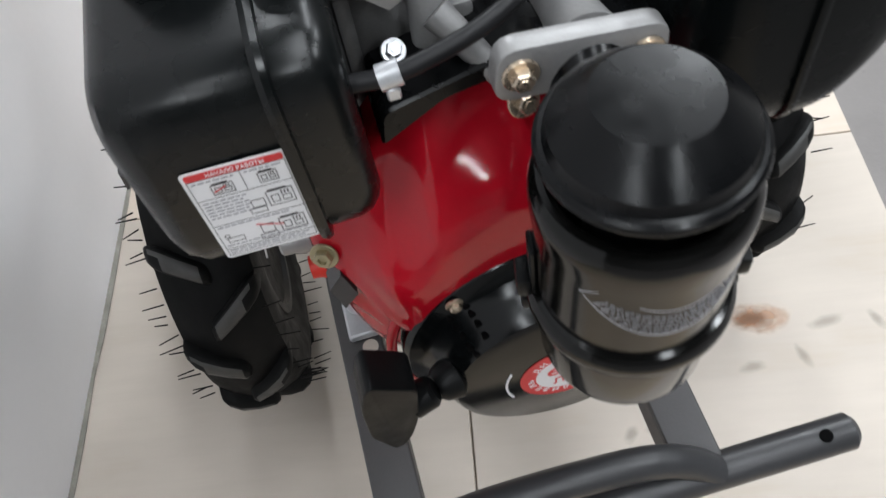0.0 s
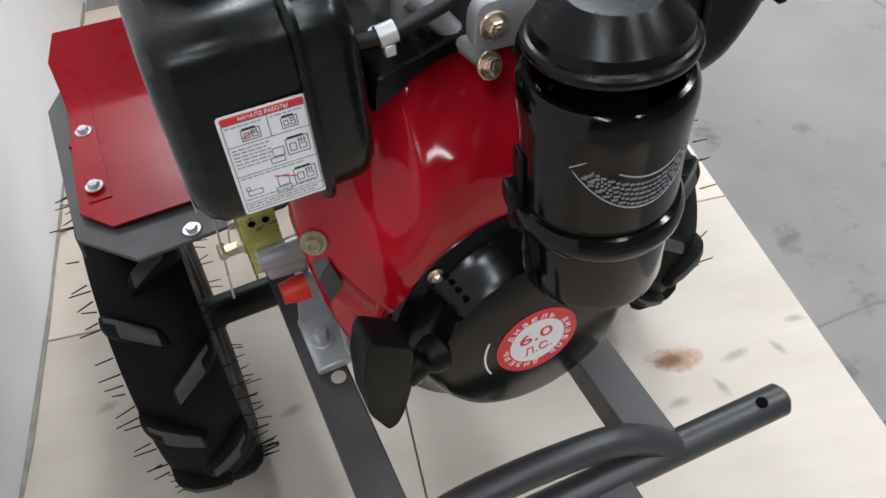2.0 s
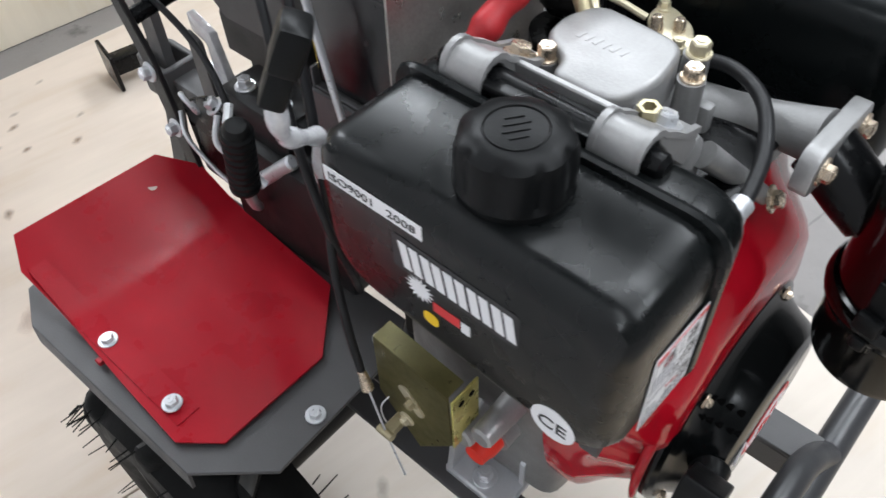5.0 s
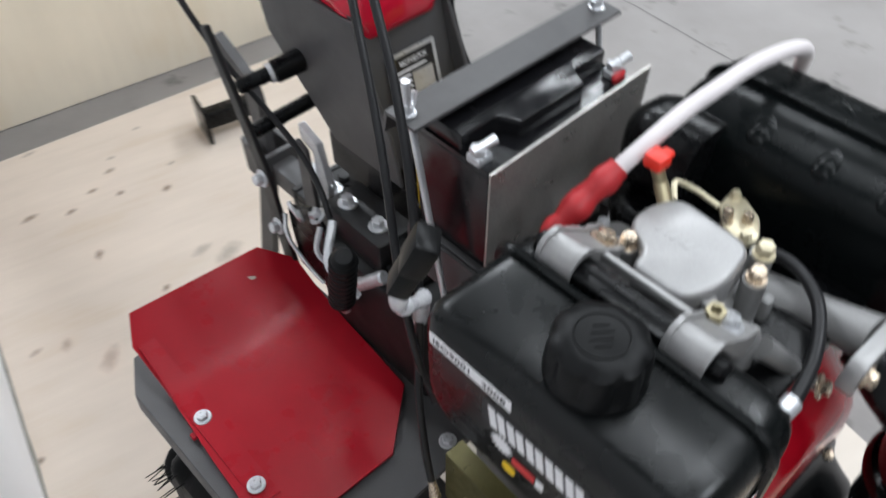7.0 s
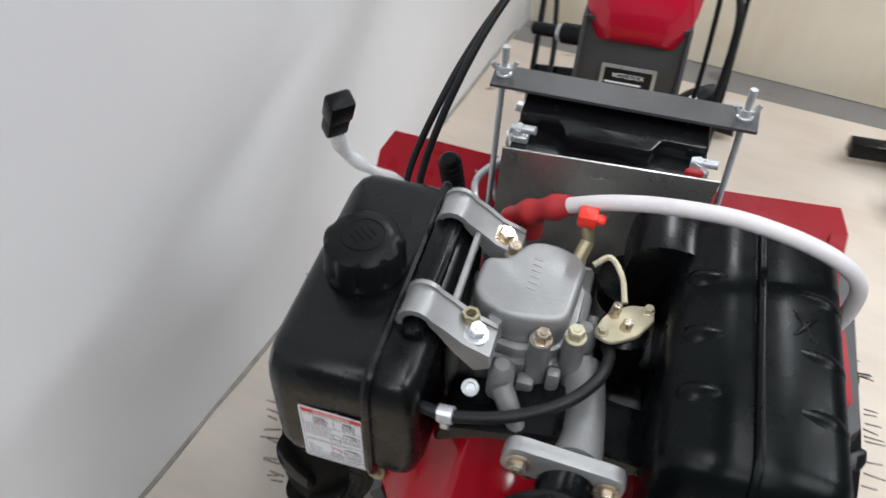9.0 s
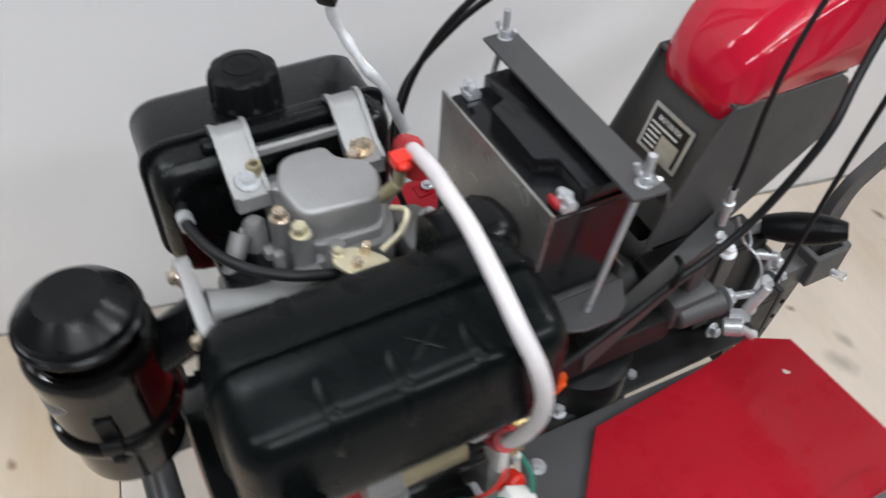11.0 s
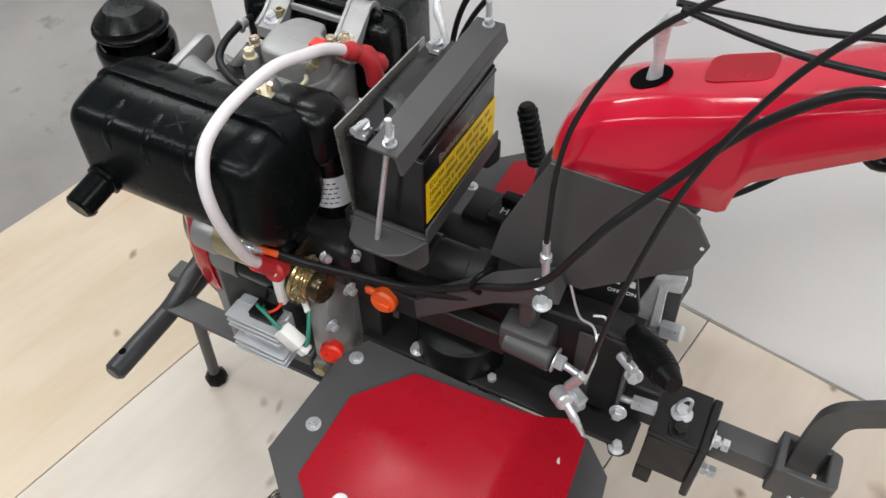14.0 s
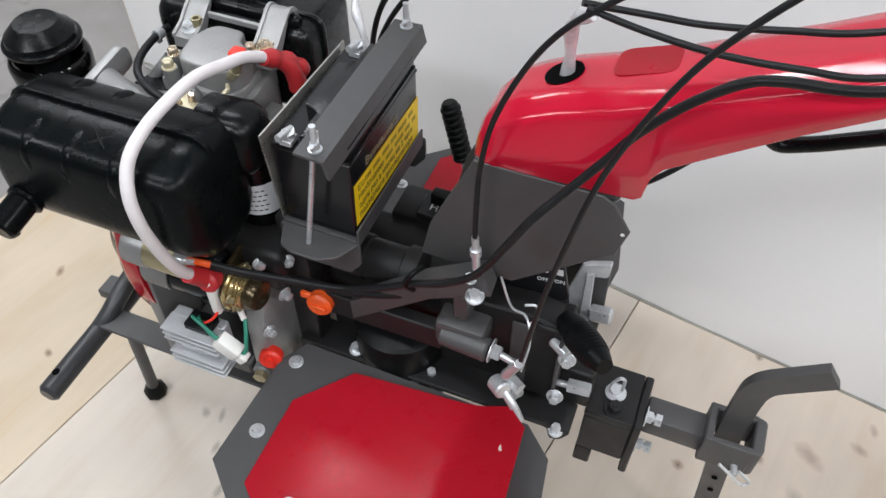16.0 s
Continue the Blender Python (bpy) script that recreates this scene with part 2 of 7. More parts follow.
def part(name, bm, material, parent, label="", angle=38):
    """One mesh object under a thing or a part, with its origin in its middle."""
    me = as_mesh(bm, name, angle)
    co = np.zeros(len(me.vertices) * 3)
    me.vertices.foreach_get("co", co)
    co = co.reshape(-1, 3)
    mid = Vector((co.min(0) + co.max(0)) / 2)
    me.transform(Matrix.Translation(-mid))
    me.materials.append(material)
    ob = hang(new(name, me), parent, mid)
    if label:
        ob["label"] = label
    return ob


def thing(name, at, label, category, group="", kind=""):
    ob = new(name)
    ob.empty_display_size = 0.05
    hang(ob, None, at)
    return tagged(ob, label, category, group, kind)


def B():
    return bmesh.new()


def box(bm, lo, hi, r=0.0, seg=2, m=None):
    vs = bmesh.ops.create_cube(bm, size=1)["verts"]
    lo, hi = Vector(lo), Vector(hi)
    for v in vs:
        v.co = Vector(((lo[i] + hi[i]) / 2 + v.co[i] * (hi[i] - lo[i]) for i in range(3)))
    if m is not None:
        bmesh.ops.transform(bm, matrix=m, verts=vs)
    if r:
        es = list({e for v in vs for e in v.link_edges})
        bmesh.ops.bevel(bm, geom=es, offset=r, segments=seg, affect="EDGES", profile=0.5, clamp_overlap=True)
    return bm


def spun(bm, profile, at, axis=(0, 0, 1), seg=40):
    """A turned body: profile of (radius, height) along the axis from the place at."""
    q = Vector(axis).to_track_quat("Z", "Y").to_matrix()
    rings = []
    for r, h in profile:
        if r < 1e-5:
            rings.append([bm.verts.new(Vector(at) + q @ Vector((0, 0, h)))])
        else:
            rings.append([bm.verts.new(Vector(at) + q @ Vector((r * math.cos(a), r * math.sin(a), h))) for a in (2 * math.pi * k / seg for k in range(seg))])
    for a, b in zip(rings, rings[1:]):
        for k in range(seg):
            k2 = (k + 1) % seg
            if len(a) == 1 and len(b) == 1:
                continue
            if len(a) == 1:
                bm.faces.new((a[0], b[k], b[k2]))
            elif len(b) == 1:
                bm.faces.new((a[k], a[k2], b[0]))
            else:
                bm.faces.new((a[k], a[k2], b[k2], b[k]))
    for ring in (rings[0], rings[-1]):
        if len(ring) > 2:
            bm.faces.new(ring)
    return bm


def rod(bm, p, q, r, r2=None, seg=16, soft=0.0):
    p, q = Vector(p), Vector(q)
    L = (q - p).length
    r2 = r if r2 is None else r2
    prof = [(r, 0), (r2, L)] if not soft else [(r - soft, 0), (r, soft), (r2, L - soft), (r2 - soft, L)]
    return spun(bm, prof, p, q - p, seg)


def curve_points(pts, n=8):
    pts = [Vector(p) for p in pts]
    if len(pts) < 3:
        return pts
    out = []
    ext = [2 * pts[0] - pts[1]] + pts + [2 * pts[-1] - pts[-2]]
    for i in range(1, len(ext) - 2):
        a, b, c, d = ext[i - 1 : i + 3]
        for k in range(n):
            t = k / n
            out.append(0.5 * ((2 * b) + (c - a) * t + (2 * a - 5 * b + 4 * c - d) * t * t + (3 * b - a - 3 * c + d) * t ** 3))
    return out + [pts[-1]]


def tube(bm, pts, r, seg=12, n=8, radii=None, square=False):
    """A pipe, hose or cable along a smooth line through the points."""
    line = curve_points(pts, n) if n else [Vector(p) for p in pts]
    t = (line[1] - line[0]).normalized()
    side = t.orthogonal().normalized()
    rings = []
    for i, p in enumerate(line):
        nt_ = (line[min(i + 1, len(line) - 1)] - line[max(i - 1, 0)]).normalized()
        side = (t.rotation_difference(nt_) @ side).normalized()
        t = nt_
        up = t.cross(side)
        rr = radii(i / (len(line) - 1)) if radii else r
        rings.append([bm.verts.new(p + rr * (side * math.cos(a) + up * math.sin(a))) for a in (2 * math.pi * (k + 0.5 * square) / seg for k in range(seg))])
    for a, b in zip(rings, rings[1:]):
        for k in range(seg):
            bm.faces.new((a[k], a[(k + 1) % seg], b[(k + 1) % seg], b[k]))
    bm.faces.new(rings[0])
    bm.faces.new(rings[-1])
    return bm


def slab(bm, outline, axis, a, b, r=0.0, seg=2):
    """A plate: an outline in the plane across the axis, from a to b along it."""
    n = "xyz".index(axis)

    def at(p, h):
        c = [p[0], p[1]]
        c.insert(n, h)
        return Vector(c)

    lo = [bm.verts.new(at(p, a)) for p in outline]
    hi = [bm.verts.new(at(p, b)) for p in outline]
    k = len(outline)
    fs = [bm.faces.new(lo[::-1]), bm.faces.new(hi)]
    fs += [bm.faces.new((lo[i], lo[(i + 1) % k], hi[(i + 1) % k], hi[i])) for i in range(k)]
    if r:
        bmesh.ops.recalc_face_normals(bm, faces=fs)
        es = list({e for f in fs[:2] for e in f.edges})
        bmesh.ops.bevel(bm, geom=es, offset=r, segments=seg, affect="EDGES", profile=0.5, clamp_overlap=True)
    return bm


def rounded(outline, r, n=5):
    """The outline with its corners rounded by r (one radius or one a corner)."""
    out, k = [], len(outline)
    for i in range(k):
        p, a, b = (Vector(outline[j % k]) for j in (i, i - 1, i + 1))
        rr = r[i] if isinstance(r, (list, tuple)) else r
        da, db = (a - p), (b - p)
        d = min(rr, da.length * 0.49, db.length * 0.49)
        if d < 1e-6:
            out.append(tuple(p))
            continue
        s, e = p + da.normalized() * d, p + db.normalized() * d
        out += [tuple((1 - t) ** 2 * s + 2 * t * (1 - t) * p + t * t * e) for t in (j / n for j in range(n + 1))]
    return out


def loft(bm, rings, cap=True):
    vs = [[bm.verts.new(p) for p in ring] for ring in rings]
    k = len(vs[0])
    for a, b in zip(vs, vs[1:]):
        for i in range(k):
            bm.faces.new((a[i], a[(i + 1) % k], b[(i + 1) % k], b[i]))
    if cap:
        bm.faces.new(vs[0][::-1])
        bm.faces.new(vs[-1])
    return bm


BOLTS = {}


def bolt(parent, at, axis=(0, 0, 1), r=0.0065, h=0.006, material=None, name="bolt", hollow=False, washer=1.55):
    """A hexagon-headed bolt with its washer; alike bolts share one mesh."""
    material = material or ZINC
    key = (r, h, material.name, hollow, washer)
    if key not in BOLTS:
        bm = B()
        spun(bm, [(r * washer, 0), (r * washer, 0.0012), (r * washer - 0.0006, 0.0018)], (0, 0, 0), seg=20)
        spun(bm, [(r, 0.0016), (r, h - 0.0012), (r * 0.86, h), (r * 0.5, h), (r * 0.45, h - (0.002 if hollow else -0.0006))], (0, 0, 0), seg=6)
        BOLTS[key] = as_mesh(bm, name, 30)
        BOLTS[key].materials.append(material)
    ob = hang(new(name, BOLTS[key]), parent, Vector(at))
    ob.rotation_mode = "QUATERNION"
    ob.rotation_quaternion = Vector(axis).to_track_quat("Z", "Y")
    return ob


def on_face(origin, right, up):
    """The matrix of a flat face: its x along right, its y along up, its z outwards."""
    x = Vector(right).normalized()
    z = x.cross(Vector(up)).normalized()
    y = z.cross(x)
    return Matrix.Translation(origin) @ Matrix((x, y, z)).transposed().to_4x4()


def card(bm, m, x0, y0, x1, y1, lift=0.0004, thick=0.0004, r=0.0):
    out = [(x0, y0), (x1, y0), (x1, y1), (x0, y1)]
    if r:
        out = rounded(out, r, 4)
    lo = [bm.verts.new(m @ Vector((x, y, lift))) for x, y in out]
    hi = [bm.verts.new(m @ Vector((x, y, lift + thick))) for x, y in out]
    k = len(out)
    bm.faces.new(lo[::-1])
    bm.faces.new(hi)
    for i in range(k):
        bm.faces.new((lo[i], lo[(i + 1) % k], hi[(i + 1) % k], hi[i]))
    return bm


def lettering(text, m, x, y, size, lift=0.0009, width=0.0, depth=0.0002):
    """A bmesh of words in the built-in font on a face, from the left end of their base line, squeezed to the width."""
    cu = bpy.data.curves.new("words", "FONT")
    cu.body, cu.size, cu.extrude, cu.resolution_u = text, size, depth, 3
    tmp = bpy.data.objects.new("words", cu)
    me = bpy.data.meshes.new_from_object(tmp)
    bm = bmesh.new()
    bm.from_mesh(me)
    xs = [v.co.x for v in bm.verts] or [0, 1]
    k = width / max(1e-6, max(xs) - min(xs)) if width else 1.0
    x_min = min(xs)
    for v in bm.verts:
        v.co = m @ Vector((x + (v.co.x - x_min) * k, y + v.co.y, lift + v.co.z))
    bpy.data.objects.remove(tmp)
    bpy.data.curves.remove(cu)
    bpy.data.meshes.remove(me)
    return bm

# ---- the setting: hall, pallet, white partition, upright board ----
TURN = Matrix.Rotation(radians(-11.3), 4, "Z")


def turned(ob):
    ob.matrix_world = TURN @ Matrix.Translation(ob.location)
    return ob


bm = B()
box(bm, (-9, -9, -0.13), (11, 11, -0.022))
floor = tagged(part("floor", bm, CONCRETE, None), "worn grey concrete hall floor with cracks", "floor", kind="structure")


def crack(pts, width):
    bm = B()
    line = curve_points([(x, y, 0) for x, y in pts], 10)
    left, right = [], []
    for i, p in enumerate(line):
        d = (line[min(i + 1, len(line) - 1)] - line[max(0, i - 1)]).normalized()
        s = Vector((-d.y, d.x, 0)) * width * (0.5 + 0.9 * random.random())
        wob = Vector((random.uniform(-1, 1), random.uniform(-1, 1), 0)) * 0.003
        left.append(bm.verts.new(p + s + wob + Vector((0, 0, -0.0212))))
        right.append(bm.verts.new(p - s + wob + Vector((0, 0, -0.0212))))
    for i in range(len(line) - 1):
        bm.faces.new((left[i], right[i], right[i + 1], left[i + 1]))
    return part("crack", bm, surface("dark_crack", (0.17, 0.16, 0.155), 0.8, 0, 0.2, 30, 200, 0.2), floor)


crack([(1.56, 2.4), (1.50, 1.5), (1.46, 0.9), (1.40, 0.4), (1.30, 0.17), (1.22, -0.6)], 0.0028)
crack([(0.66, -0.025), (0.78, -0.030), (0.96, -0.055), (1.25, -0.04)], 0.0024)

U0, U1, V0, V1 = -0.605, 0.640, -0.985, 1.600
REAR = 1.505
bm = B()
slab(bm, [(U0, V0), (U1, V0), (U1, V1), (U0, REAR)], "z", -0.0215, -0.012)
pallet = turned(tagged(part("plywood_platform", bm, EDGE, None), "pale birch plywood sheets laid on the concrete floor", "platform", kind="structure"))
PLACE[pallet] = TURN @ PLACE[pallet]


def sheet(u0, u1, v0, v1, mat, dz=0.0):
    bm = B()
    left = REAR if v1 == V1 else v1
    slab(bm, [(u0 + 0.0012, v0 + 0.0012), (u1 - 0.0012, v0 + 0.0012), (u1 - 0.0012, v1 - 0.0012), (u0 + 0.0012, left - 0.0012)], "z", -0.0118, dz, 0.0012, 1)
    me = as_mesh(bm, "plywood_sheet")
    mid = Vector(((u0 + u1) / 2, (v0 + v1) / 2, 0))
    me.transform(Matrix.Translation(-mid))
    me.materials.append(mat)
    ob = new("plywood_sheet", me)
    ob.parent = pallet
    ob.matrix_parent_inverse = pallet.matrix_basis.inverted()
    ob.matrix_basis = TURN @ Matrix.Translation(mid)
    PLACE[ob] = TURN @ mid
    return ob


sheets = [
    sheet(U0, U1, 0.403, V1, PLYROSE),
    sheet(U0, -0.010, -0.385, 0.403, PLY, -0.0008),
    sheet(-0.010, U1, -0.385, 0.403, PLY),
    sheet(U0, U1, V0, -0.385, PLYWARM, -0.0006),
]


def mark(x, y, rx, ry, deg, mat, name="knot"):
    """A flat stain on the plywood, an uneven oval."""
    bm = B()
    k, turn = 22, radians(deg)
    uv = bm.loops.layers.uv.new("UVMap")
    mid = bm.verts.new((x, y, 0.0006))
    ring = []
    for i in range(k):
        a = 2 * math.pi * i / k
        w = 1 + 0.18 * noise.noise((x * 40 + math.cos(a), y * 40 + math.sin(a), 0))
        px, py = rx * w * math.cos(a), ry * w * math.sin(a)
        ring.append(bm.verts.new((x + px * math.cos(turn) - py * math.sin(turn), y + px * math.sin(turn) + py * math.cos(turn), 0.0006)))
    where = {mid: (0, 0)}
    for i, v in enumerate(ring):
        where[v] = (math.cos(2 * math.pi * i / k), math.sin(2 * math.pi * i / k))
    for i in range(k):
        f = bm.faces.new((mid, ring[i], ring[(i + 1) % k]))
        for lp in f.loops:
            lp[uv].uv = where[lp.vert]
    return part(name, bm, mat, sheets[0] if y > 0.4 - 0.2 * x else sheets[2] if x > 0 else sheets[1])


for x, y, rx, ry, deg, mat in (
    (-0.369, 0.641, 0.011, 0.010, 70, KNOT), (-0.062, 0.593, 0.015, 0.012, 70, KNOT), (-0.155, 0.713, 0.014, 0.010, 40, KNOT),
    (-0.067, 0.903, 0.014, 0.010, 60, KNOT), (-0.158, 1.066, 0.018, 0.012, 75, KNOT), (0.039, 0.759, 0.016, 0.011, 50, KNOT),
    (-0.273, 0.865, 0.028, 0.018, 75, FAINT), (-0.327, 0.877, 0.024, 0.014, 20, FAINT), (0.027, 1.190, 0.016, 0.011, 40, KNOT),
    (-0.068, 1.318, 0.018, 0.010, 20, KNOT), (-0.215, 1.480, 0.030, 0.012, 15, PATCH), (-0.177, 1.228, 0.017, 0.010, 20, KNOT),
    (-0.260, 1.255, 0.024, 0.012, 15, KNOT), (-0.344, 1.228, 0.016, 0.010, 20, KNOT), (-0.390, 1.045, 0.018, 0.010, 10, KNOT),
    (-0.393, 1.000, 0.024, 0.013, 10, FAINT), (-0.053, 1.362, 0.018, 0.010, 10, PATCH), (-0.120, 1.270, 0.016, 0.009, 15, KNOT),
    (-0.068, 1.230, 0.014, 0.009, 20, KNOT), (0.062, 1.268, 0.018, 0.010, 20, PATCH), (0.030, 1.440, 0.018, 0.010, 20, PATCH),
    (0.075, 0.928, 0.060, 0.034, 35, PATCH), (0.030, 0.965, 0.040, 0.022, 20, PATCH), (-0.279, -0.499, 0.016, 0.011, 30, KNOT),
    (0.130, -0.240, 0.022, 0.014, 60, PATCH), (0.118, -0.210, 0.026, 0.012, 30, PATCH), (0.173, -0.174, 0.024, 0.012, 10, PATCH),
    (0.197, -0.119, 0.022, 0.014, 60, PATCH), (0.233, -0.112, 0.026, 0.014, 10, PATCH), (0.257, -0.083, 0.030, 0.016, 15, PATCH),
    (-0.088, 0.240, 0.032, 0.016, 60, PATCH), (-0.170, 0.218, 0.030, 0.016, 20, PATCH), (0.559, 0.010, 0.028, 0.012, 110, PATCH),
    (0.376, -0.042, 0.030, 0.014, 10, PATCH), (0.610, 0.054, 0.030, 0.012, -10, PATCH), (0.447, -0.034, 0.030, 0.012, 110, PATCH),
    (0.400, 0.030, 0.064, 0.036, -6, TAN), (0.392, 0.030, 0.034, 0.020, -6, TAN), (0.492, 0.014, 0.040, 0.016, 12, PATCH),
    (0.205, -0.600, 0.014, 0.010, 70, KNOT), (-0.45, 0.30, 0.030, 0.016, 20, PATCH), (-0.40, -0.05, 0.022, 0.013, 80, PATCH),
    (0.50, 0.95, 0.020, 0.012, 10, KNOT), (0.62, 0.70, 0.020, 0.012, 10, KNOT), (0.05, -0.75, 0.018, 0.011, 30, KNOT),
    (-0.21, 0.79, 0.050, 0.028, 60, FAINT), (-0.10, 0.80, 0.060, 0.030, 30, PATCH), (-0.43, 0.78, 0.050, 0.024, 80, PATCH),
):
    grow = 1.35 if mat is KNOT else 1.0
    mark(x, y, rx * grow, ry * grow, deg, mat, "knot" if mat is KNOT else "stain")

# white partition beside the platform, with its raw end
bm = B()
slab(bm, [(-0.70, -1.10), (-0.578, -1.10), (-0.572, 0.50), (-0.600, 1.645), (-0.70, 1.645)], "z", -0.022, 2.6, 0.002, 1)
turned(tagged(part("wall_west", bm, WALL, None, angle=0.5), "smooth white-painted partition wall beside the platform", "wall", kind="structure"))
# joint along the foot of the partition, its edge shadow painted as a strip
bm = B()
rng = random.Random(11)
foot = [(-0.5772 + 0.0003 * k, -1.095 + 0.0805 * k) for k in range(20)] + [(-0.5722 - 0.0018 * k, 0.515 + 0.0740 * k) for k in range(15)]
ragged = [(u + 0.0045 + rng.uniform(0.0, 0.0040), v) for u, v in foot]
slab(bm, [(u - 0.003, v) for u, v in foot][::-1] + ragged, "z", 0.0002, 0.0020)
JOINTSHADE = surface("joint_shade", (0.27, 0.255, 0.225), 0.8, 0, 0.35, 25, 300, 0.4)
turned(tagged(part("foot_shade_strip", bm, JOINTSHADE, None), "grey strip painting the edge shadow in the joint at the foot of the partition", "trim", kind="structure"))
bm = B()
box(bm, (-0.698, -1.106, -0.022), (-0.580, -1.1025, 2.6))
turned(tagged(part("wall_end", bm, EDGE, None), "raw beige board edge of the partition", "wall", kind="structure"))

bm = B()
box(bm, (-0.69, 1.648, 0.16), (-0.593, 1.654, 2.6))
turned(tagged(part("corner_trim", bm, PLASTIC, None), "black strip closing the corner of the partition", "trim", kind="structure"))

# upright plywood board behind the platform
bm = B()
slab(bm, [(U0 + 0.014, 1.655), (0.548, 1.716), (0.547, 1.738), (U0 + 0.013, 1.677)], "z", -0.021, 1.15, 0.002, 1)
turned(tagged(part("upright_board", bm, plywood("upright_plywood", (0.84, 0.755, 0.61), (26, 3, 3), low=(0.90, 0.82, 0.70)), None), "upright pale plywood panel standing behind the platform", "panel"))

# hall walls and ceiling that close the place
HALL = surface("hall_wall_paint", (0.34, 0.335, 0.33), 0.7, 0, 0.05, 1.0, 60, 0.2)
for nm, lo, hi in (("wall_north", (-9, 10.8, -0.02), (11, 11, 5.2)), ("wall_south", (-9, -9, -0.02), (11, -8.8, 5.2)),
                   ("wall_east", (10.8, -8.8, -0.02), (11, 10.8, 5.2)), ("wall_far_west", (-9, -8.8, -0.02), (-8.8, 10.8, 5.2))):
    bm = B()
    box(bm, lo, hi)
    tagged(part(nm, bm, HALL, None), "plain grey hall wall", "wall", kind="structure")
bm = B()
box(bm, (-9, -9, 5.2), (11, 11, 5.35))
DARKROOF = surface("dark_roof_sheet", (0.07, 0.07, 0.075), 0.7, 0, 0.1, 1.0, 60, 0.2)
tagged(part("ceiling", bm, DARKROOF, None), "plain dark grey hall ceiling", "ceiling", kind="structure")

# ---- the walking tractor ----
MID = 0.0575
tractor = thing("walking_tractor", (MID, 0.20, 0.0), "red and black diesel walk-behind tractor standing on plywood", "tractor")


# wheels: agricultural tyres with slanted lugs and moulding hairs
def wheel(cx, parent, dz=0.0):
    cy, cz, R, half = 0.228, 0.2235 + dz, 0.203, 0.053
    bm = B()
    prof = [(0.105, -0.040), (0.125, -0.050), (0.160, -0.054), (0.182, -0.050), (0.194, -0.034), (R, -0.012), (R, 0.012), (0.194, 0.034), (0.182, 0.050), (0.160, 0.054), (0.125, 0.050), (0.105, 0.040)]
    spun(bm, prof, (cx, cy, cz), (1, 0, 0), 64)
    tyre = part("tyre", bm, RUBBER, parent, "black rubber tractor tyre")
    n = 10
    for side in (-1, 1):
        for k in range(n):
            a0 = 2 * math.pi * k / n + radians(-64 if side > 0 else -46)
            rings = []
            for f, rad, wide in ((0.0, -0.014, 0.35), (0.03, -0.004, 0.72), (0.12, 0.0, 0.95), (0.4, 0.0, 1.0), (0.7, -0.003, 1.08), (0.88, -0.010, 1.05), (0.97, -0.018, 0.85), (1.0, -0.026, 0.45)):
                x = side * (-0.010 + f * 0.062)
                a = a0 + f * 0.20
                wdt = 0.0130 * wide
                ring = []
                for da, dr in ((-1.15, -0.016), (-1.0, 0.005), (-0.72, 0.0125), (-0.3, 0.0145), (0.3, 0.0145), (0.72, 0.0125), (1.0, 0.005), (1.15, -0.016)):
                    ang = a + da * wdt / R
                    rr = R + dr + rad
                    ring.append((cx + x, cy + rr * math.sin(ang), cz + rr * math.cos(ang)))
                rings.append(ring)
            bm = B()
            loft(bm, rings)
            lug = part("lug", bm, RUBBER, tyre, angle=50)
            # outward lug faces get a lighter grey: reflected light painted onto the rubber
            lug.data.materials.append(LUGSHEEN)
            for p in lug.data.polygons:
                out = Vector((0, p.center.y + lug.location.y - cy, p.center.z + lug.location.z - cz)).normalized()
                if p.normal.dot(out) > 0.86:
                    p.material_index = 1
    bm = B()
    rng = random.Random(int(cx * 1000))
    for k in range(120):
        a = 2 * math.pi * k / 120 + rng.uniform(-0.02, 0.02)
        side = rng.choice((-1, 1))
        rr = rng.uniform(0.186, 0.203)
        p = Vector((cx + side * 0.054, cy + rr * math.sin(a), cz + rr * math.cos(a)))
        q = p + Vector((side * rng.uniform(0.010, 0.022), rng.uniform(-0.004, 0.004), rng.uniform(-0.005, 0.003)))
        rod(bm, p - (q - p) * 0.3, q, 0.0010, 0.0007, 5)
    tagged(part("rubber_hairs", bm, RUBBER, tyre), kind="stuff")
    bm = B()
    spun(bm, [(0.03, -0.030), (0.085, -0.030), (0.100, -0.046), (0.110, -0.046), (0.110, 0.046), (0.100, 0.046), (0.085, 0.026), (0.03, 0.026)], (cx, cy, cz), (1, 0, 0), 40)
    part("rim", bm, GREYD, tyre, "dark grey pressed steel wheel rim")
    bm = B()
    rod(bm, (cx, cy, cz), (MID, cy, cz), 0.021, seg=24)
    part("axle", bm, GREYD, tyre)


wheel(-0.246, tractor)
wheel(0.385, tractor)


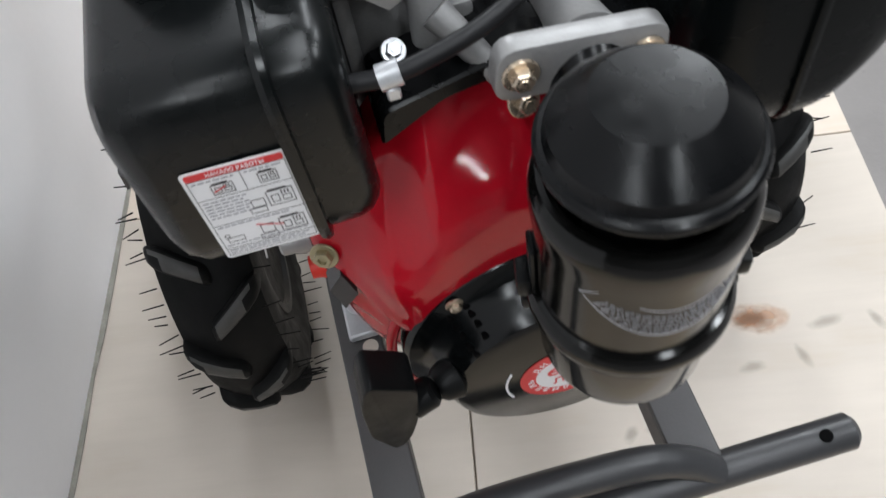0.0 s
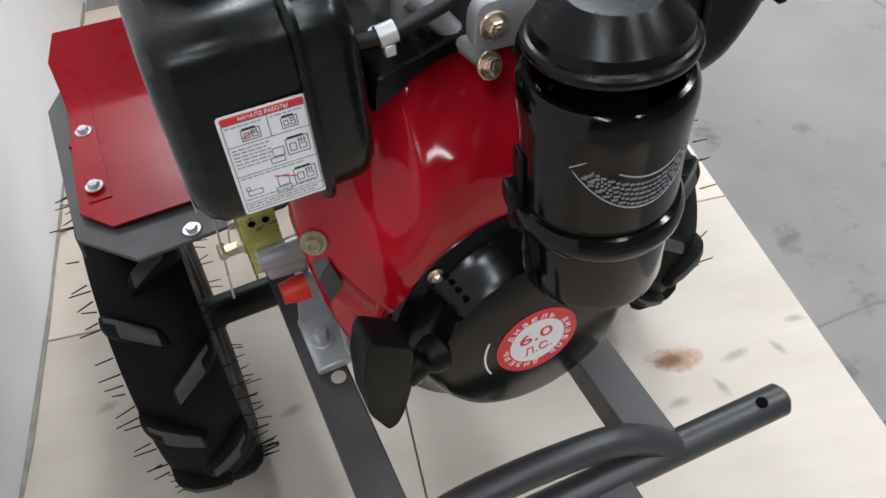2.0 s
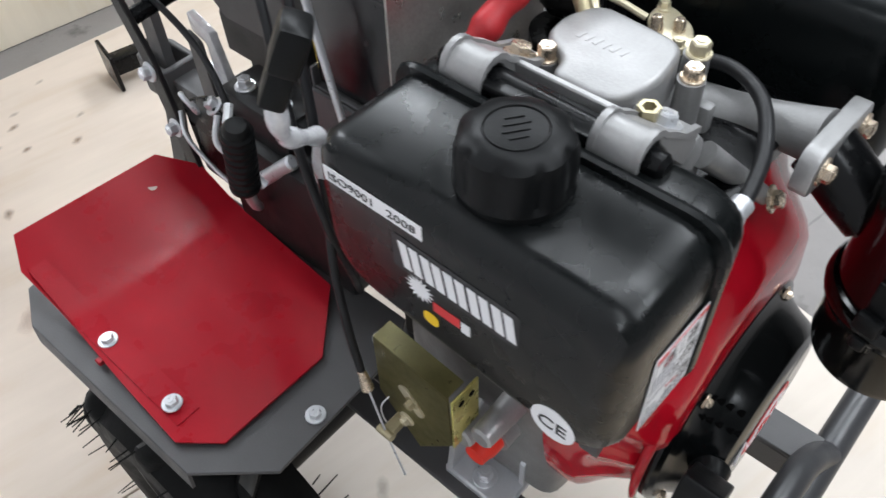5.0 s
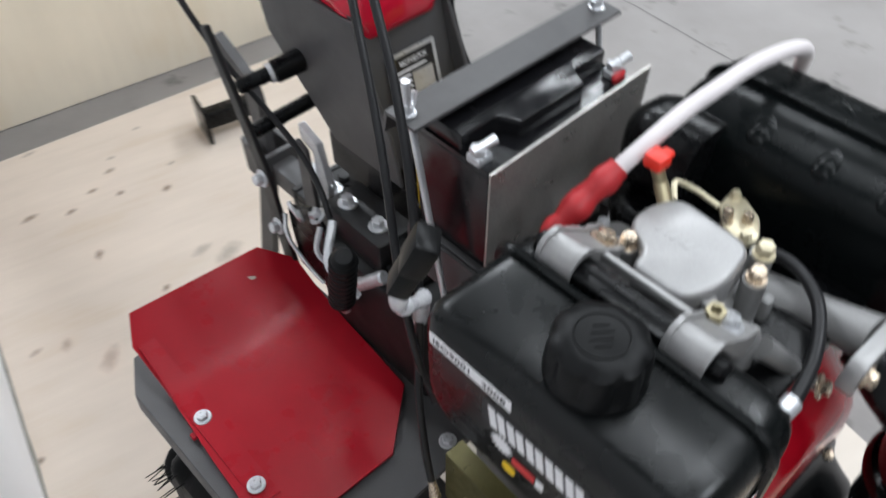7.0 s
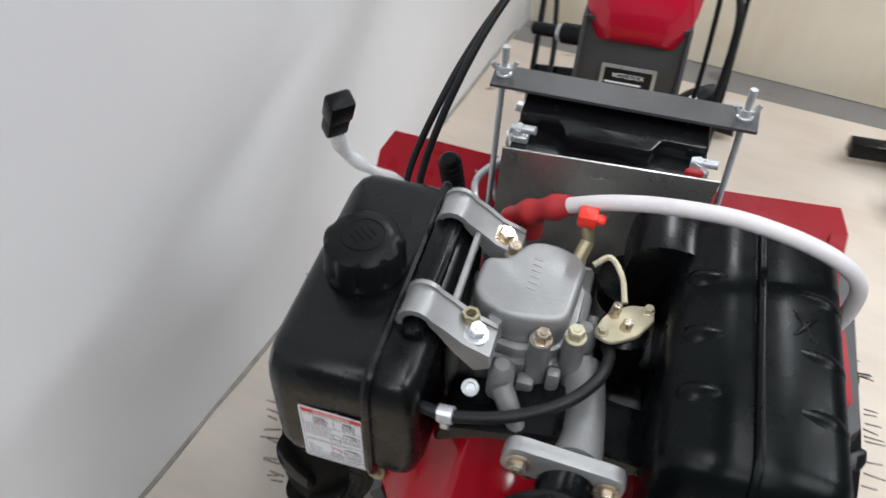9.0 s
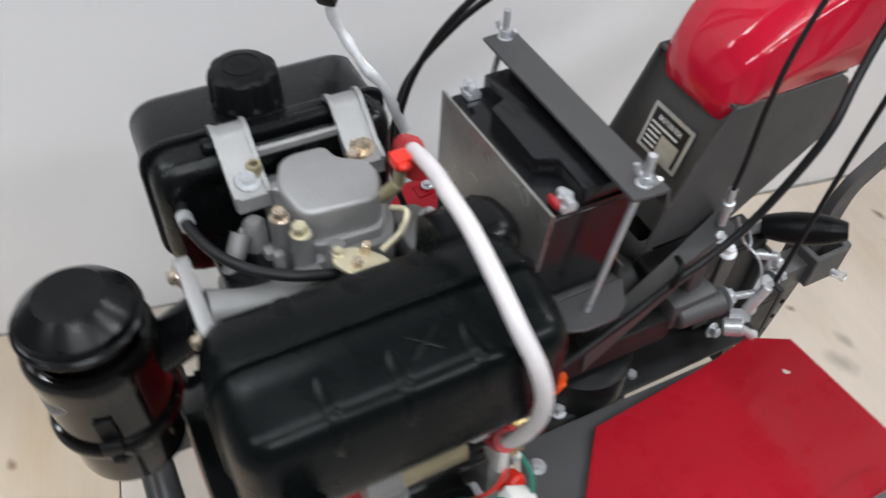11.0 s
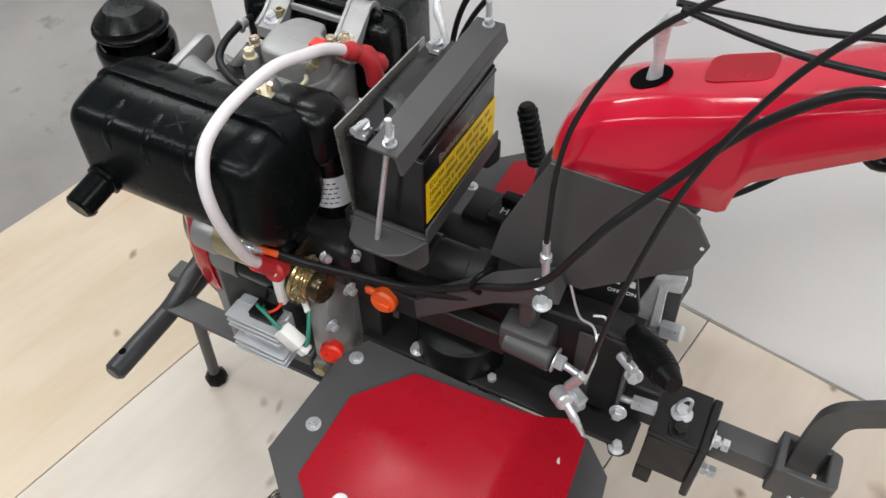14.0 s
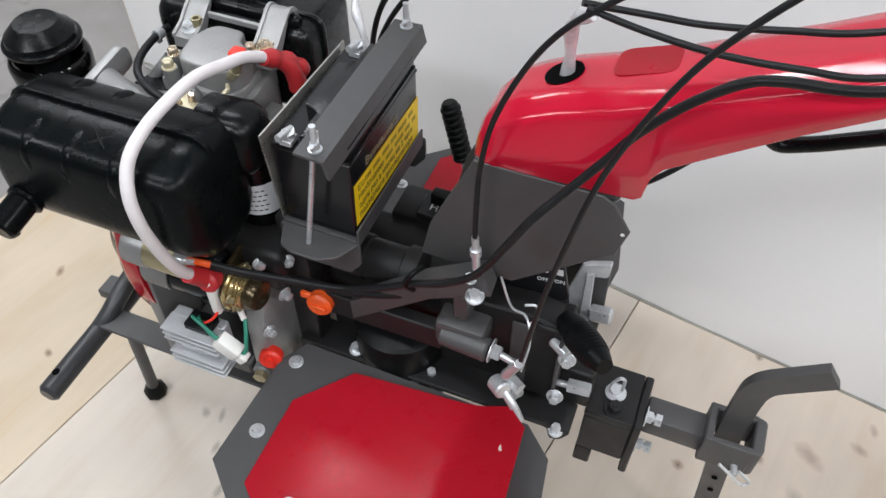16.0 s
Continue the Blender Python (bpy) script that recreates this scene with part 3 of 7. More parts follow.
# fenders: red sheet over a dark grey carrier plate
def fender(sign, dz):
    def P(d, y):
        return (MID + sign * d, y)

    grey = [(0.10, 0.117), (0.135, 0.097), (0.2855, 0.090), (0.3385, 0.149), (0.3445, 0.394), (0.322, 0.440), (0.19, 0.463), (0.14, 0.456), (0.105, 0.42)]
    bm = B()
    slab(bm, [P(*p) for p in (grey if sign > 0 else grey[::-1])], "z", 0.474 + dz, 0.4785 + dz, 0.001, 1)
    lip = [(0.3385, 0.149), (0.3445, 0.394)]
    (x0, y0), (x1, y1) = P(*lip[0]), P(*lip[1])
    loft(bm, [[(x0, y0, 0.477 + dz), (x0 - sign * 0.003, y0, 0.477 + dz), (x0 - sign * 0.001, y0, 0.452 + dz), (x0 + sign * 0.002, y0, 0.452 + dz)],
              [(x1, y1, 0.477 + dz), (x1 - sign * 0.003, y1, 0.477 + dz), (x1 - sign * 0.001, y1, 0.452 + dz), (x1 + sign * 0.002, y1, 0.452 + dz)]])
    carrier = part("fender_plate", bm, GREY, tractor, "dark grey steel fender carrier plate")
    z0 = 0.486 + dz
    rows = [
        [(0.185, 0.143), (0.300, 0.143)],
        [(0.1225, 0.198), (0.328, 0.176)],
        [(0.119, 0.262), (0.325, 0.255)],
        [(0.1145, 0.340), (0.3192, 0.345)],
        [(0.1142, 0.352), (0.3190, 0.358)],
        [(0.1150, 0.364), (0.3192, 0.371)],
        [(0.118, 0.398), (0.322, 0.412)],
        [(0.150, 0.424), (0.306, 0.436)],
    ]
    lift = [z0 - 0.003, z0 - 0.001, z0 + 0.002, z0 + 0.0040, z0 + 0.0072, z0 + 0.0130, z0 + 0.0400, z0 + 0.062]
    bm = B()
    n = 12
    top, low = [], []
    for (a, b), z in zip(rows, lift):
        line = [(a[0] + (b[0] - a[0]) * k / n, a[1] + (b[1] - a[1]) * k / n) for k in range(n + 1)]
        top.append([bm.verts.new((*P(*p), z + 0.0022)) for p in line])
        low.append([bm.verts.new((*P(*p), z)) for p in line])
    for g in (top, low):
        for r1, r2 in zip(g, g[1:]):
            for k in range(n):
                bm.faces.new((r1[k], r1[k + 1], r2[k + 1], r2[k]))
    rim = [(0, k) for k in range(n + 1)] + [(j, n) for j in range(1, 8)] + [(7, k) for k in range(n - 1, -1, -1)] + [(j, 0) for j in range(6, 0, -1)]
    for (a, b), (c, d) in zip(rim, rim[1:] + rim[:1]):
        bm.faces.new((top[a][b], top[c][d], low[c][d], low[a][b]))
    red = part("fender", bm, FENDER, tractor, "red painted sheet steel fender with bolts", angle=32)
    bm = B()
    strip = [(0.186, z0 + 0.0030), (0.255, z0 + 0.0060), (0.342, z0 + 0.0080), (0.356, z0 + 0.0112), (0.369, z0 + 0.0172), (0.404, z0 + 0.0456)]
    loft(bm, [[(*P(d, y), z), (*P(0.3175, y), z), (*P(0.3175, y), z - 0.0018), (*P(d, y), z - 0.0018)] for d, (y, z) in zip((0.2935, 0.2935, 0.2935, 0.2938, 0.2945, 0.2990), strip)])
    part("fender_strip", bm, FENDER, red, angle=30)
    for y in (0.1895, 0.3000):
        bm = B()
        box(bm, (min(P(0.314, 0)[0], P(0.327, 0)[0]), y - 0.004, z0 - 0.004), (max(P(0.314, 0)[0], P(0.327, 0)[0]), y + 0.004, z0 + 0.0016), 0.001, 1)
        part("fender_tab", bm, FENDER, red)
    for d, y in ((0.3065, 0.308), (0.3075, 0.205)):
        bolt(red, (*P(d, y), z0 + 0.0066), r=0.0062)
    bolt(carrier, (*P(0.2285 + (0.0065 if sign > 0 else 0), 0.106 + (0.015 if sign > 0 else 0)), 0.479 + dz), r=0.0062)
    bolt(carrier, (*P(0.1315, 0.118), 0.479 + dz), r=0.0062)
    for d, y, zz in ((0.1725, 0.407, 0.0455), (0.3085, 0.405, 0.0345)):
        bm = B()
        spun(bm, [(0.0050, 0), (0.0050, 0.0010)], (*P(d, y), z0 + zz), (0, -0.6, 0.8), 14)
        part("bolt_hole", bm, PLY, red)
    return red


fender(-1, 0.0)
fender(1, 0.017)

# frame rails, front bar and guard loop, prop stand
bm = B()
box(bm, (-0.117, -0.262, 0.384), (-0.077, 0.140, 0.390), 0.0015, 1)
box(bm, (-0.0825, -0.262, 0.352), (-0.077, 0.140, 0.385), 0.0015, 1)
left_rail = part("frame_rail", bm, GREY, tractor, "dark grey angle-steel engine rail")
bm = B()
spun(bm, [(0.0075, 0), (0.0075, 0.0006)], (-0.0892, -0.0655, 0.3903), seg=20)
part("rail_hole", bm, PLY, left_rail)
bm = B()
box(bm, (0.136, -0.246, 0.358), (0.177, 0.150, 0.364), 0.0015, 1)
box(bm, (0.136, -0.246, 0.322), (0.142, 0.150, 0.359), 0.0015, 1)
part("frame_rail", bm, GREY, tractor, "dark grey angle-steel engine rail")
bm = B()
rod(bm, (-0.205, -0.2535, 0.349), (0.297, -0.2535, 0.346), 0.0165, seg=28, soft=0.005)
front_bar = part("front_bar", bm, BARSTEEL, tractor, "black round steel front bumper bar")
bm = B()
spun(bm, [(0.0058, 0), (0.0058, 0.0012)], (0.2655, -0.2560, 0.3623), (0, -0.15, 1), 18)
part("bar_hole", bm, SLOT, front_bar)
bm = B()
tube(bm, [(0.170, -0.254, 0.350), (0.152, -0.247, 0.364), (0.125, -0.242, 0.381), (0.085, -0.240, 0.393), (0.0, -0.240, 0.402), (-0.06, -0.241, 0.396), (-0.10, -0.246, 0.372), (-0.115, -0.254, 0.352)], 0.0145, 18, 10)
part("guard_loop", bm, BARSTEEL, front_bar, "bent black steel tube guard loop")
bm = B()
rod(bm, (0.098, -0.285, 0.350), (0.095, -0.313, 0.030), 0.0105, seg=18)
stand = part("prop_stand", bm, GREY, tractor, "dark grey steel prop leg under the front")
bm = B()
spun(bm, [(0.016, 0), (0.021, 0.002), (0.021, 0.016), (0.012, 0.028)], (0.095, -0.313, 0.0015), seg=8)
part("foot", bm, PLASTIC, stand, "black rubber foot")
bm = B()
box(bm, (0.080, -0.300, 0.338), (0.116, -0.252, 0.356), 0.002, 1)
part("stand_bracket", bm, GREY, stand)

# ---- fuel tank ----
TX0, TY0, TY1, TZ0, TZ1 = -0.152, -0.158, 0.058, 0.690, 0.825
bm = B()


def tank_ring(x, grow, drop=0.0):
    c = [(TY0 - grow, TZ0 - grow + drop), (TY1 + grow, TZ0 - grow + 0.018 + drop), (TY1 + grow, TZ1 + grow - drop), (TY0 - grow, TZ1 + grow - drop)]
    return [(x, y, z) for y, z in rounded(c, [0.035, 0.035, 0.020, 0.028], 7)]


loft(bm, [tank_ring(TX0, -0.016), tank_ring(TX0 + 0.002, -0.009), tank_ring(TX0 + 0.007, -0.0035), tank_ring(TX0 + 0.016, 0), tank_ring(-0.0755, 0),
          tank_ring(-0.0748, 0.0042), tank_ring(-0.0718, 0.0052), tank_ring(-0.0688, 0.0042), tank_ring(-0.0680, 0.0002), tank_ring(-0.050, -0.0002), tank_ring(-0.0435, -0.0020), tank_ring(-0.0385, -0.0060),
          tank_ring(-0.0360, -0.0110), tank_ring(-0.0365, -0.0165), tank_ring(-0.0400, -0.0240), tank_ring(-0.0410, -0.0340)])
tank = part("fuel_tank", bm, TANKBLACK, tractor, "glossy black steel fuel tank", angle=28)
bm = B()
cap_at = (-0.107, -0.055, TZ1 - 0.001)
spun(bm, [(0.031, 0), (0.031, 0.006), (0.027, 0.007)], cap_at, seg=40)
ring_n = 80
rings = []
for r, h, g in ((0.0322, 0.006, 0), (0.0318, 0.009, 1), (0.0315, 0.026, 1), (0.0298, 0.032, 0.6), (0.0250, 0.0355, 0), (0.017, 0.0368, 0)):
    rings.append([(cap_at[0] + (r - g * 0.0026 * (0.5 + 0.5 * math.cos(9 * a)) ** 2) * math.cos(a), cap_at[1] + (r - g * 0.0026 * (0.5 + 0.5 * math.cos(9 * a)) ** 2) * math.sin(a), cap_at[2] + h) for a in (2 * math.pi * k / ring_n for k in range(ring_n))])
loft(bm, rings)
cap = part("cap", bm, PLASTIC, tank, "ribbed black plastic filler cap")
cm = on_face((cap_at[0], cap_at[1], cap_at[2] + 0.0368), (0.8, -0.6, 0), (0.6, 0.8, 0))
for k in range(4):
    bm = B()
    card(bm, cm, -0.008 + 0.002 * abs(k - 1), -0.008 + k * 0.0050, 0.008 - 0.002 * abs(k - 2), -0.0068 + k * 0.0050, 0.0001, 0.0005)
    part("cap_mark", bm, PLASTIC, cap)
bm = B()
tube(bm, [cm @ Vector((0.0165 * math.cos(radians(a)), 0.0165 * math.sin(radians(a)), 0.0002)) for a in range(0, 361, 15)], 0.0006, 6, 0)
part("cap_ring", bm, PLASTIC, cap)

# safety label on the tank's front, with its picture boxes
lm = on_face((-0.125, TY0 - 0.0002, 0.7085), (0.049, -0.001, 0), (0, 0, 1))
bm = B()
card(bm, lm, 0, 0, 0.051, 0.0715, 0.0006, 0.0004, 0.0025)
label = part("safety_label", bm, WHITE, tank, "white safety label with red heading")
bm = B()
card(bm, lm, 0.0018, 0.0655, 0.0492, 0.0700, 0.0011, 0.0002, 0.0015)
part("label_heading", bm, REDINK, label)
part("label_word", lettering("НАЧАЛО РАБОТЫ", lm, 0.012, 0.0664, 0.0036, 0.0014, 0.028), WHITE, label)
label_frame = []
for y0, y1 in ((0.0650, 0.0653), (0.0500, 0.0503), (0.0285, 0.0288), (0.0080, 0.0083), (0.0022, 0.0025)):
    label_frame.append((0.0018, y0, 0.0492, y1))
for x in (0.0018, 0.0490):
    label_frame.append((x, 0.0022, x + 0.0003, 0.0655))
label_frame.append((0.0270, 0.0500, 0.0273, 0.0653))
for k, (x0, y0, x1, y1) in enumerate(label_frame):
    bm = B()
    card(bm, lm, x0, y0, x1, y1, 0.0011 + 0.00002 * k, 0.0001)
    part("label_line", bm, INK, label)
rng = random.Random(3)
bm = B()
for x0, x1, ys in ((0.0035, 0.026, (0.0625,)), (0.029, 0.047, (0.0625,)), (0.0035, 0.025, (0.047, 0.0445, 0.042, 0.0395, 0.037, 0.0345)), (0.0035, 0.042, (0.0262,)), (0.003, 0.046, (0.0058, 0.0038, 0.0102))):
    for y in ys:
        x = x0
        while x < x1 - 0.002:
            w = rng.uniform(0.0015, 0.0045)
            card(bm, lm, x, y, min(x + w, x1), y + 0.0009, 0.0011, 0.0001)
            x += w + 0.0008
tagged(part("fine_print", bm, GREYINK, label), kind="stuff")
def outline(bm, x, y, w, h, t=0.00045):
    for a in ((x, y, x + w, y + t), (x, y + h - t, x + w, y + h), (x, y, x + t, y + h), (x + w - t, y, x + w, y + h)):
        card(bm, lm, *a, 0.0011, 0.0001)


bm = B()
for x, y, w, h in ((0.011, 0.0520, 0.011, 0.0075), (0.034, 0.0525, 0.0095, 0.0075), (0.0335, 0.0335, 0.0135, 0.0115), (0.0335, 0.0115, 0.0135, 0.0110)):
    outline(bm, x, y, w, h)
    outline(bm, x + 0.14 * w, y + 0.2 * h, 0.30 * w, 0.5 * h)
    outline(bm, x + 0.54 * w, y + 0.2 * h, 0.34 * w, 0.36 * h)
    card(bm, lm, x + 0.1 * w, y + h, x + 0.8 * w, y + h + 0.0012, 0.0011, 0.0001)
    for k in range(3):
        card(bm, lm, x + (0.54 + 0.12 * k) * w, y + 0.64 * h, x + (0.60 + 0.12 * k) * w, y + 0.86 * h, 0.0011, 0.0001)
for x, y, w, h in ((0.0230, 0.0310, 0.0085, 0.0040), (0.0250, 0.0355, 0.0070, 0.0060), (0.0215, 0.0090, 0.0095, 0.0040), (0.0235, 0.0135, 0.0070, 0.0075), (0.0050, 0.0130, 0.0090, 0.0040), (0.0045, 0.0170, 0.0025, 0.0030)):
    outline(bm, x, y, w, h, 0.0004)
tagged(part("line_drawing", bm, INK, label), kind="stuff")
bm = B()
card(bm, lm @ Matrix.Translation((0.022, 0.022, 0)) @ Matrix.Rotation(radians(-20), 4, "Z"), 0, 0, 0.014, 0.0007, 0.0011, 0.0002)
part("label_arrow", bm, REDINK, label)
bm = B()
card(bm, lm @ Matrix.Translation((0.012, 0.054, 0)) @ Matrix.Rotation(radians(25), 4, "Z"), 0, 0, 0.007, 0.0007, 0.0011, 0.0002)
part("label_arrow", bm, REDINK, label)

# markings on the tank's outer side
sm = on_face((TX0 + 0.0002, TY1, 0.69), (0, -1, 0), (0, 0, 1))
bm = B()
card(bm, sm, 0.014, 0.1090, 0.0885, 0.1205, 0.0004, 0.0003)
strip = part("standard_label", bm, WHITE, tank, "white strip label with black letters")
part("label_word", lettering("ISO9001", sm, 0.018, 0.1118, 0.0080, 0.0009, 0.034), INK, strip)
part("label_word", lettering("2008", sm, 0.063, 0.1118, 0.0080, 0.0009, 0.021), INK, strip)
bm = B()
card(bm, sm @ Matrix.Translation((0.110, 0.0855, 0)) @ Matrix.Rotation(radians(-1.5), 4, "Z"), -0.046, -0.0145, 0.044, 0.0145, 0.0003, 0.0003, 0.004)
backing = part("brand_backing", bm, INK, tank, "black printed outline of the brand mark")
for k in range(5):
    bm = B()
    x = -0.041 + k * 0.0165
    bend = sm @ Matrix.Translation((0.110, 0.0855, 0)) @ Matrix.Rotation(radians(-1.5), 4, "Z")
    for x0, x1 in ((x, x + 0.0062), (x + 0.0080, x + 0.0142)):
        out = [(x0 + 0.004, -0.0100), (x1 + 0.004, -0.0100), (x1, 0.0105), (x0, 0.0105)]
        lo = [bm.verts.new(bend @ Vector((a, b, 0.0008))) for a, b in out]
        hi = [bm.verts.new(bend @ Vector((a, b, 0.0011))) for a, b in out]
        bm.faces.new(lo[::-1])
        bm.faces.new(hi)
        for q in range(4):
            bm.faces.new((lo[q], lo[(q + 1) % 4], hi[(q + 1) % 4], hi[q]))
    part("brand_shape", bm, WHITE, backing, "white slanted block of the brand mark")
bm = B()
star = []
for k in range(32):
    a = 2 * math.pi * k / 32
    r = 0.0105 if k % 2 else 0.0062
    star.append((0.083 + r * math.cos(a), 0.0640 + r * math.sin(a)))
lo = [bm.verts.new(sm @ Vector((x, y, 0.0004))) for x, y in star]
hi = [bm.verts.new(sm @ Vector((x, y, 0.0007))) for x, y in star]
bm.faces.new(lo[::-1])
bm.faces.new(hi)
for k in range(32):
    bm.faces.new((lo[k], lo[(k + 1) % 32], hi[(k + 1) % 32], hi[k]))
part("brand_star", bm, WHITE, tank, "white sunburst mark")
for x0, y0, x1, y1, r, mt in ((0.0845, 0.0360, 0.0965, 0.0470, 0.0054, YELLOW), (0.0930, 0.0520, 0.1130, 0.0605, 0.0004, REDINK), (0.1140, 0.0505, 0.1205, 0.0600, 0.0004, WHITE)):
    bm = B()
    card(bm, sm, x0, y0, x1, y1, 0.0004, 0.0003, r)
    part("brand_patch", bm, mt, tank)
mark_at = sm @ Vector((0.1800, 0.0215, 0.0003))
bm = B()
spun(bm, [(0.0150, 0), (0.0150, 0.0004)], mark_at, (-1, 0, 0), 32)
round_mark = part("round_mark", bm, WHITE, tank, "round white conformity mark")
cem = on_face(mark_at, (0, -1, 0), (0, 0, 1))
part("mark_word", lettering("CE", cem, -0.0095, -0.0055, 0.0150, 0.0007, 0.019), INK, round_mark)

# ---- air filter ----
AX, AY = 0.0695, -0.2365
bm = B()
spun(bm, [(0.0, 0.6405), (0.028, 0.6405), (0.039, 0.642), (0.0430, 0.6455), (0.0445, 0.652), (0.0450, 0.6935), (0.0488, 0.695), (0.0508, 0.6985), (0.0516, 0.7035), (0.0508, 0.7085), (0.0486, 0.7115), (0.0458, 0.7125), (0.0456, 0.7150), (0.0465, 0.7165),
          (0.0468, 0.758), (0.0476, 0.770), (0.0484, 0.779), (0.0485, 0.784), (0.0480, 0.7885), (0.0466, 0.7922), (0.0446, 0.7944), (0.0420, 0.7950), (0.0398, 0.7938), (0.0384, 0.7900), (0.0380, 0.782), (0.0380, 0.700), (0.020, 0.698), (0.0, 0.698)], (AX, AY, 0), seg=64)
air = part("air_filter", bm, FILTERBLACK, tractor, "glossy black canister air filter", angle=30)
bm = B()
spun(bm, [(0.022, 0.808), (0.039, 0.8095), (0.0436, 0.8090), (0.0452, 0.8102), (0.0458, 0.8125), (0.0453, 0.8146), (0.0436, 0.8160), (0.0418, 0.8166), (0.0408, 0.8185), (0.0402, 0.8225), (0.0262, 0.8362), (0.0248, 0.8372), (0.0, 0.8378)], (AX, AY, 0), seg=64)
part("rain_cap", bm, SATIN, air, "black rain cap with a flat top", angle=20)


bm = B()
spun(bm, [(0.026, 0.699), (0.024, 0.763), (0.022, 0.780), (0.022, 0.809), (0.0, 0.810)], (AX, AY, 0), seg=32)
part("filter_neck", bm, PLASTIC, air, "matt black inlet neck")


def arc_card(bm, a0, a1, z0, z1, r, thick=0.0005, n=24, bow=0.0):
    ins, outs = [], []
    for k in range(n + 1):
        a = radians(a0 + (a1 - a0) * k / n)
        dz = bow * (1 - (2 * k / n - 1) ** 2)
        for store, rr in ((ins, r), (outs, r + thick)):
            store.append([bm.verts.new((AX + rr * math.cos(a), AY + rr * math.sin(a), z + dz)) for z in (z0, z1)])
    for s in (ins, outs):
        for p, q in zip(s, s[1:]):
            bm.faces.new((p[0], q[0], q[1], p[1]))
    for k in range(n):
        bm.faces.new((ins[k][0], ins[k + 1][0], outs[k + 1][0], outs[k][0]))
        bm.faces.new((ins[k][1], ins[k + 1][1], outs[k + 1][1], outs[k][1]))
    for k in (0, n):
        bm.faces.new((ins[k][0], ins[k][1], outs[k][1], outs[k][0]))


def curved_label(a0, a1, z0, z1, bow, material, name, parent):
    bm = B()
    arc_card(bm, a0, a1, z0, z1, 0.0466, 0.0003, 28, bow)
    return part(name, bm, material, parent)


warn = curved_label(-128, -48, 0.7690, 0.7700, -0.0145, GREYINK, "filter_label", air)
warn["label"] = "curved grey printed warning label"
curved_label(-143, -39, 0.7610, 0.7620, -0.0275, GREYINK, "label_edge", warn)
for a0, a1 in ((-143, -128), (-39, -48)):
    bm = B()
    p0, p1 = ((AX + 0.0469 * math.cos(radians(a)), AY + 0.0469 * math.sin(radians(a)), z) for a, z in ((a0, 0.7615), (a1, 0.7695)))
    pm = tuple((p + q) / 2 for p, q in zip(p0, p1))
    am = radians((a0 + a1) / 2)
    tube(bm, [p0, (AX + 0.0470 * math.cos(am), AY + 0.0470 * math.sin(am), pm[2]), p1], 0.0005, 6, 4)
    part("label_edge", bm, GREYINK, warn)
bm = B()
rng = random.Random(5)
for row in range(5):
    reach = 47 - 1.6 * row
    a = -91.0 - reach + 3
    while a < -91 + reach - 4:
        w = rng.uniform(1.2, 5)
        f = ((a + w / 2) + 91) / 49
        h = (row + 0.7) / 6
        z = (1 - h) * (0.7612 - 0.0275 * (1 - f * f)) + h * (0.7690 - 0.0145 * (1 - f * f))
        arc_card(bm, a, min(a + w, -91 + reach - 3), z, z + 0.0015, 0.0468, 0.0003, 3)
        a += w + 0.9
tagged(part("fine_print", bm, DIMINK, warn), kind="stuff")
# over-centre clip and inlet elbow of the filter
for a in (168, -12):
    ca, sa = math.cos(radians(a)), math.sin(radians(a))
    cm_ = on_face((AX + 0.0465 * ca, AY + 0.0465 * sa, 0.690), (-sa, ca, 0), (0, 0, 1))
    bm = B()
    box(bm, (-0.007, 0.0, -0.0005), (0.007, 0.058, 0.0030), 0.001, 1, cm_)
    box(bm, (-0.008, 0.020, 0.002), (0.008, 0.034, 0.0095), 0.002, 2, cm_)
    box(bm, (-0.005, 0.002, 0.002), (0.005, 0.012, 0.0075), 0.002, 2, cm_)
    part("filter_clip", bm, PLASTIC, air, "small black over-centre clip")
bm = B()
tube(bm, [(AX + 0.001, AY + 0.040, 0.748), (AX + 0.003, AY + 0.058, 0.758), (AX + 0.005, AY + 0.076, 0.770), (AX + 0.006, AY + 0.086, 0.776)], 0.021, 20, 5)
part("filter_elbow", bm, SATIN, air, "black intake elbow")

# ---- intake flange and duct ----
bm = B()
slab(bm, rounded([(0.026, 0.772), (0.112, 0.764), (0.114, 0.795), (0.030, 0.804)], 0.012, 5), "y", -0.163, -0.151, 0.0015, 2)
flange = part("intake_flange", bm, ALU, tractor, "cast aluminium intake flange")
for p in ((0.040, -0.1635, 0.788), (0.102, -0.1635, 0.780)):
    bolt(flange, p, (0, -1, 0), 0.006, 0.007, COPPER)
bm = B()
tube(bm, [(0.078, -0.152, 0.780), (0.080, -0.125, 0.774), (0.078, -0.095, 0.768), (0.070, -0.060, 0.764)], 0.017, 20, 6, radii=lambda t: 0.0190 - 0.004 * math.sin(math.pi * t))
part("intake_duct", bm, ALUD, flange)

# ---- cylinder head ----
bm = B()
slab(bm, rounded([(-0.028, -0.072), (0.018, -0.080), (0.066, -0.068), (0.068, 0.010), (0.036, 0.024), (-0.024, 0.018)], 0.008, 4), "z", 0.700, 0.780, 0.004, 2)
head = part("cylinder_head", bm, ALUD, tractor, "cast aluminium diesel cylinder head")
bm = B()
slab(bm, rounded([(-0.023, -0.056), (0.010, -0.069), (0.052, -0.062), (0.058, 0.004), (0.030, 0.015), (0.010, 0.012), (-0.004, -0.011), (-0.022, -0.014)], [0.016, 0.012, 0.014, 0.014, 0.010, 0.008, 0.008, 0.012], 6), "z", 0.790, 0.8235, 0.005, 4)
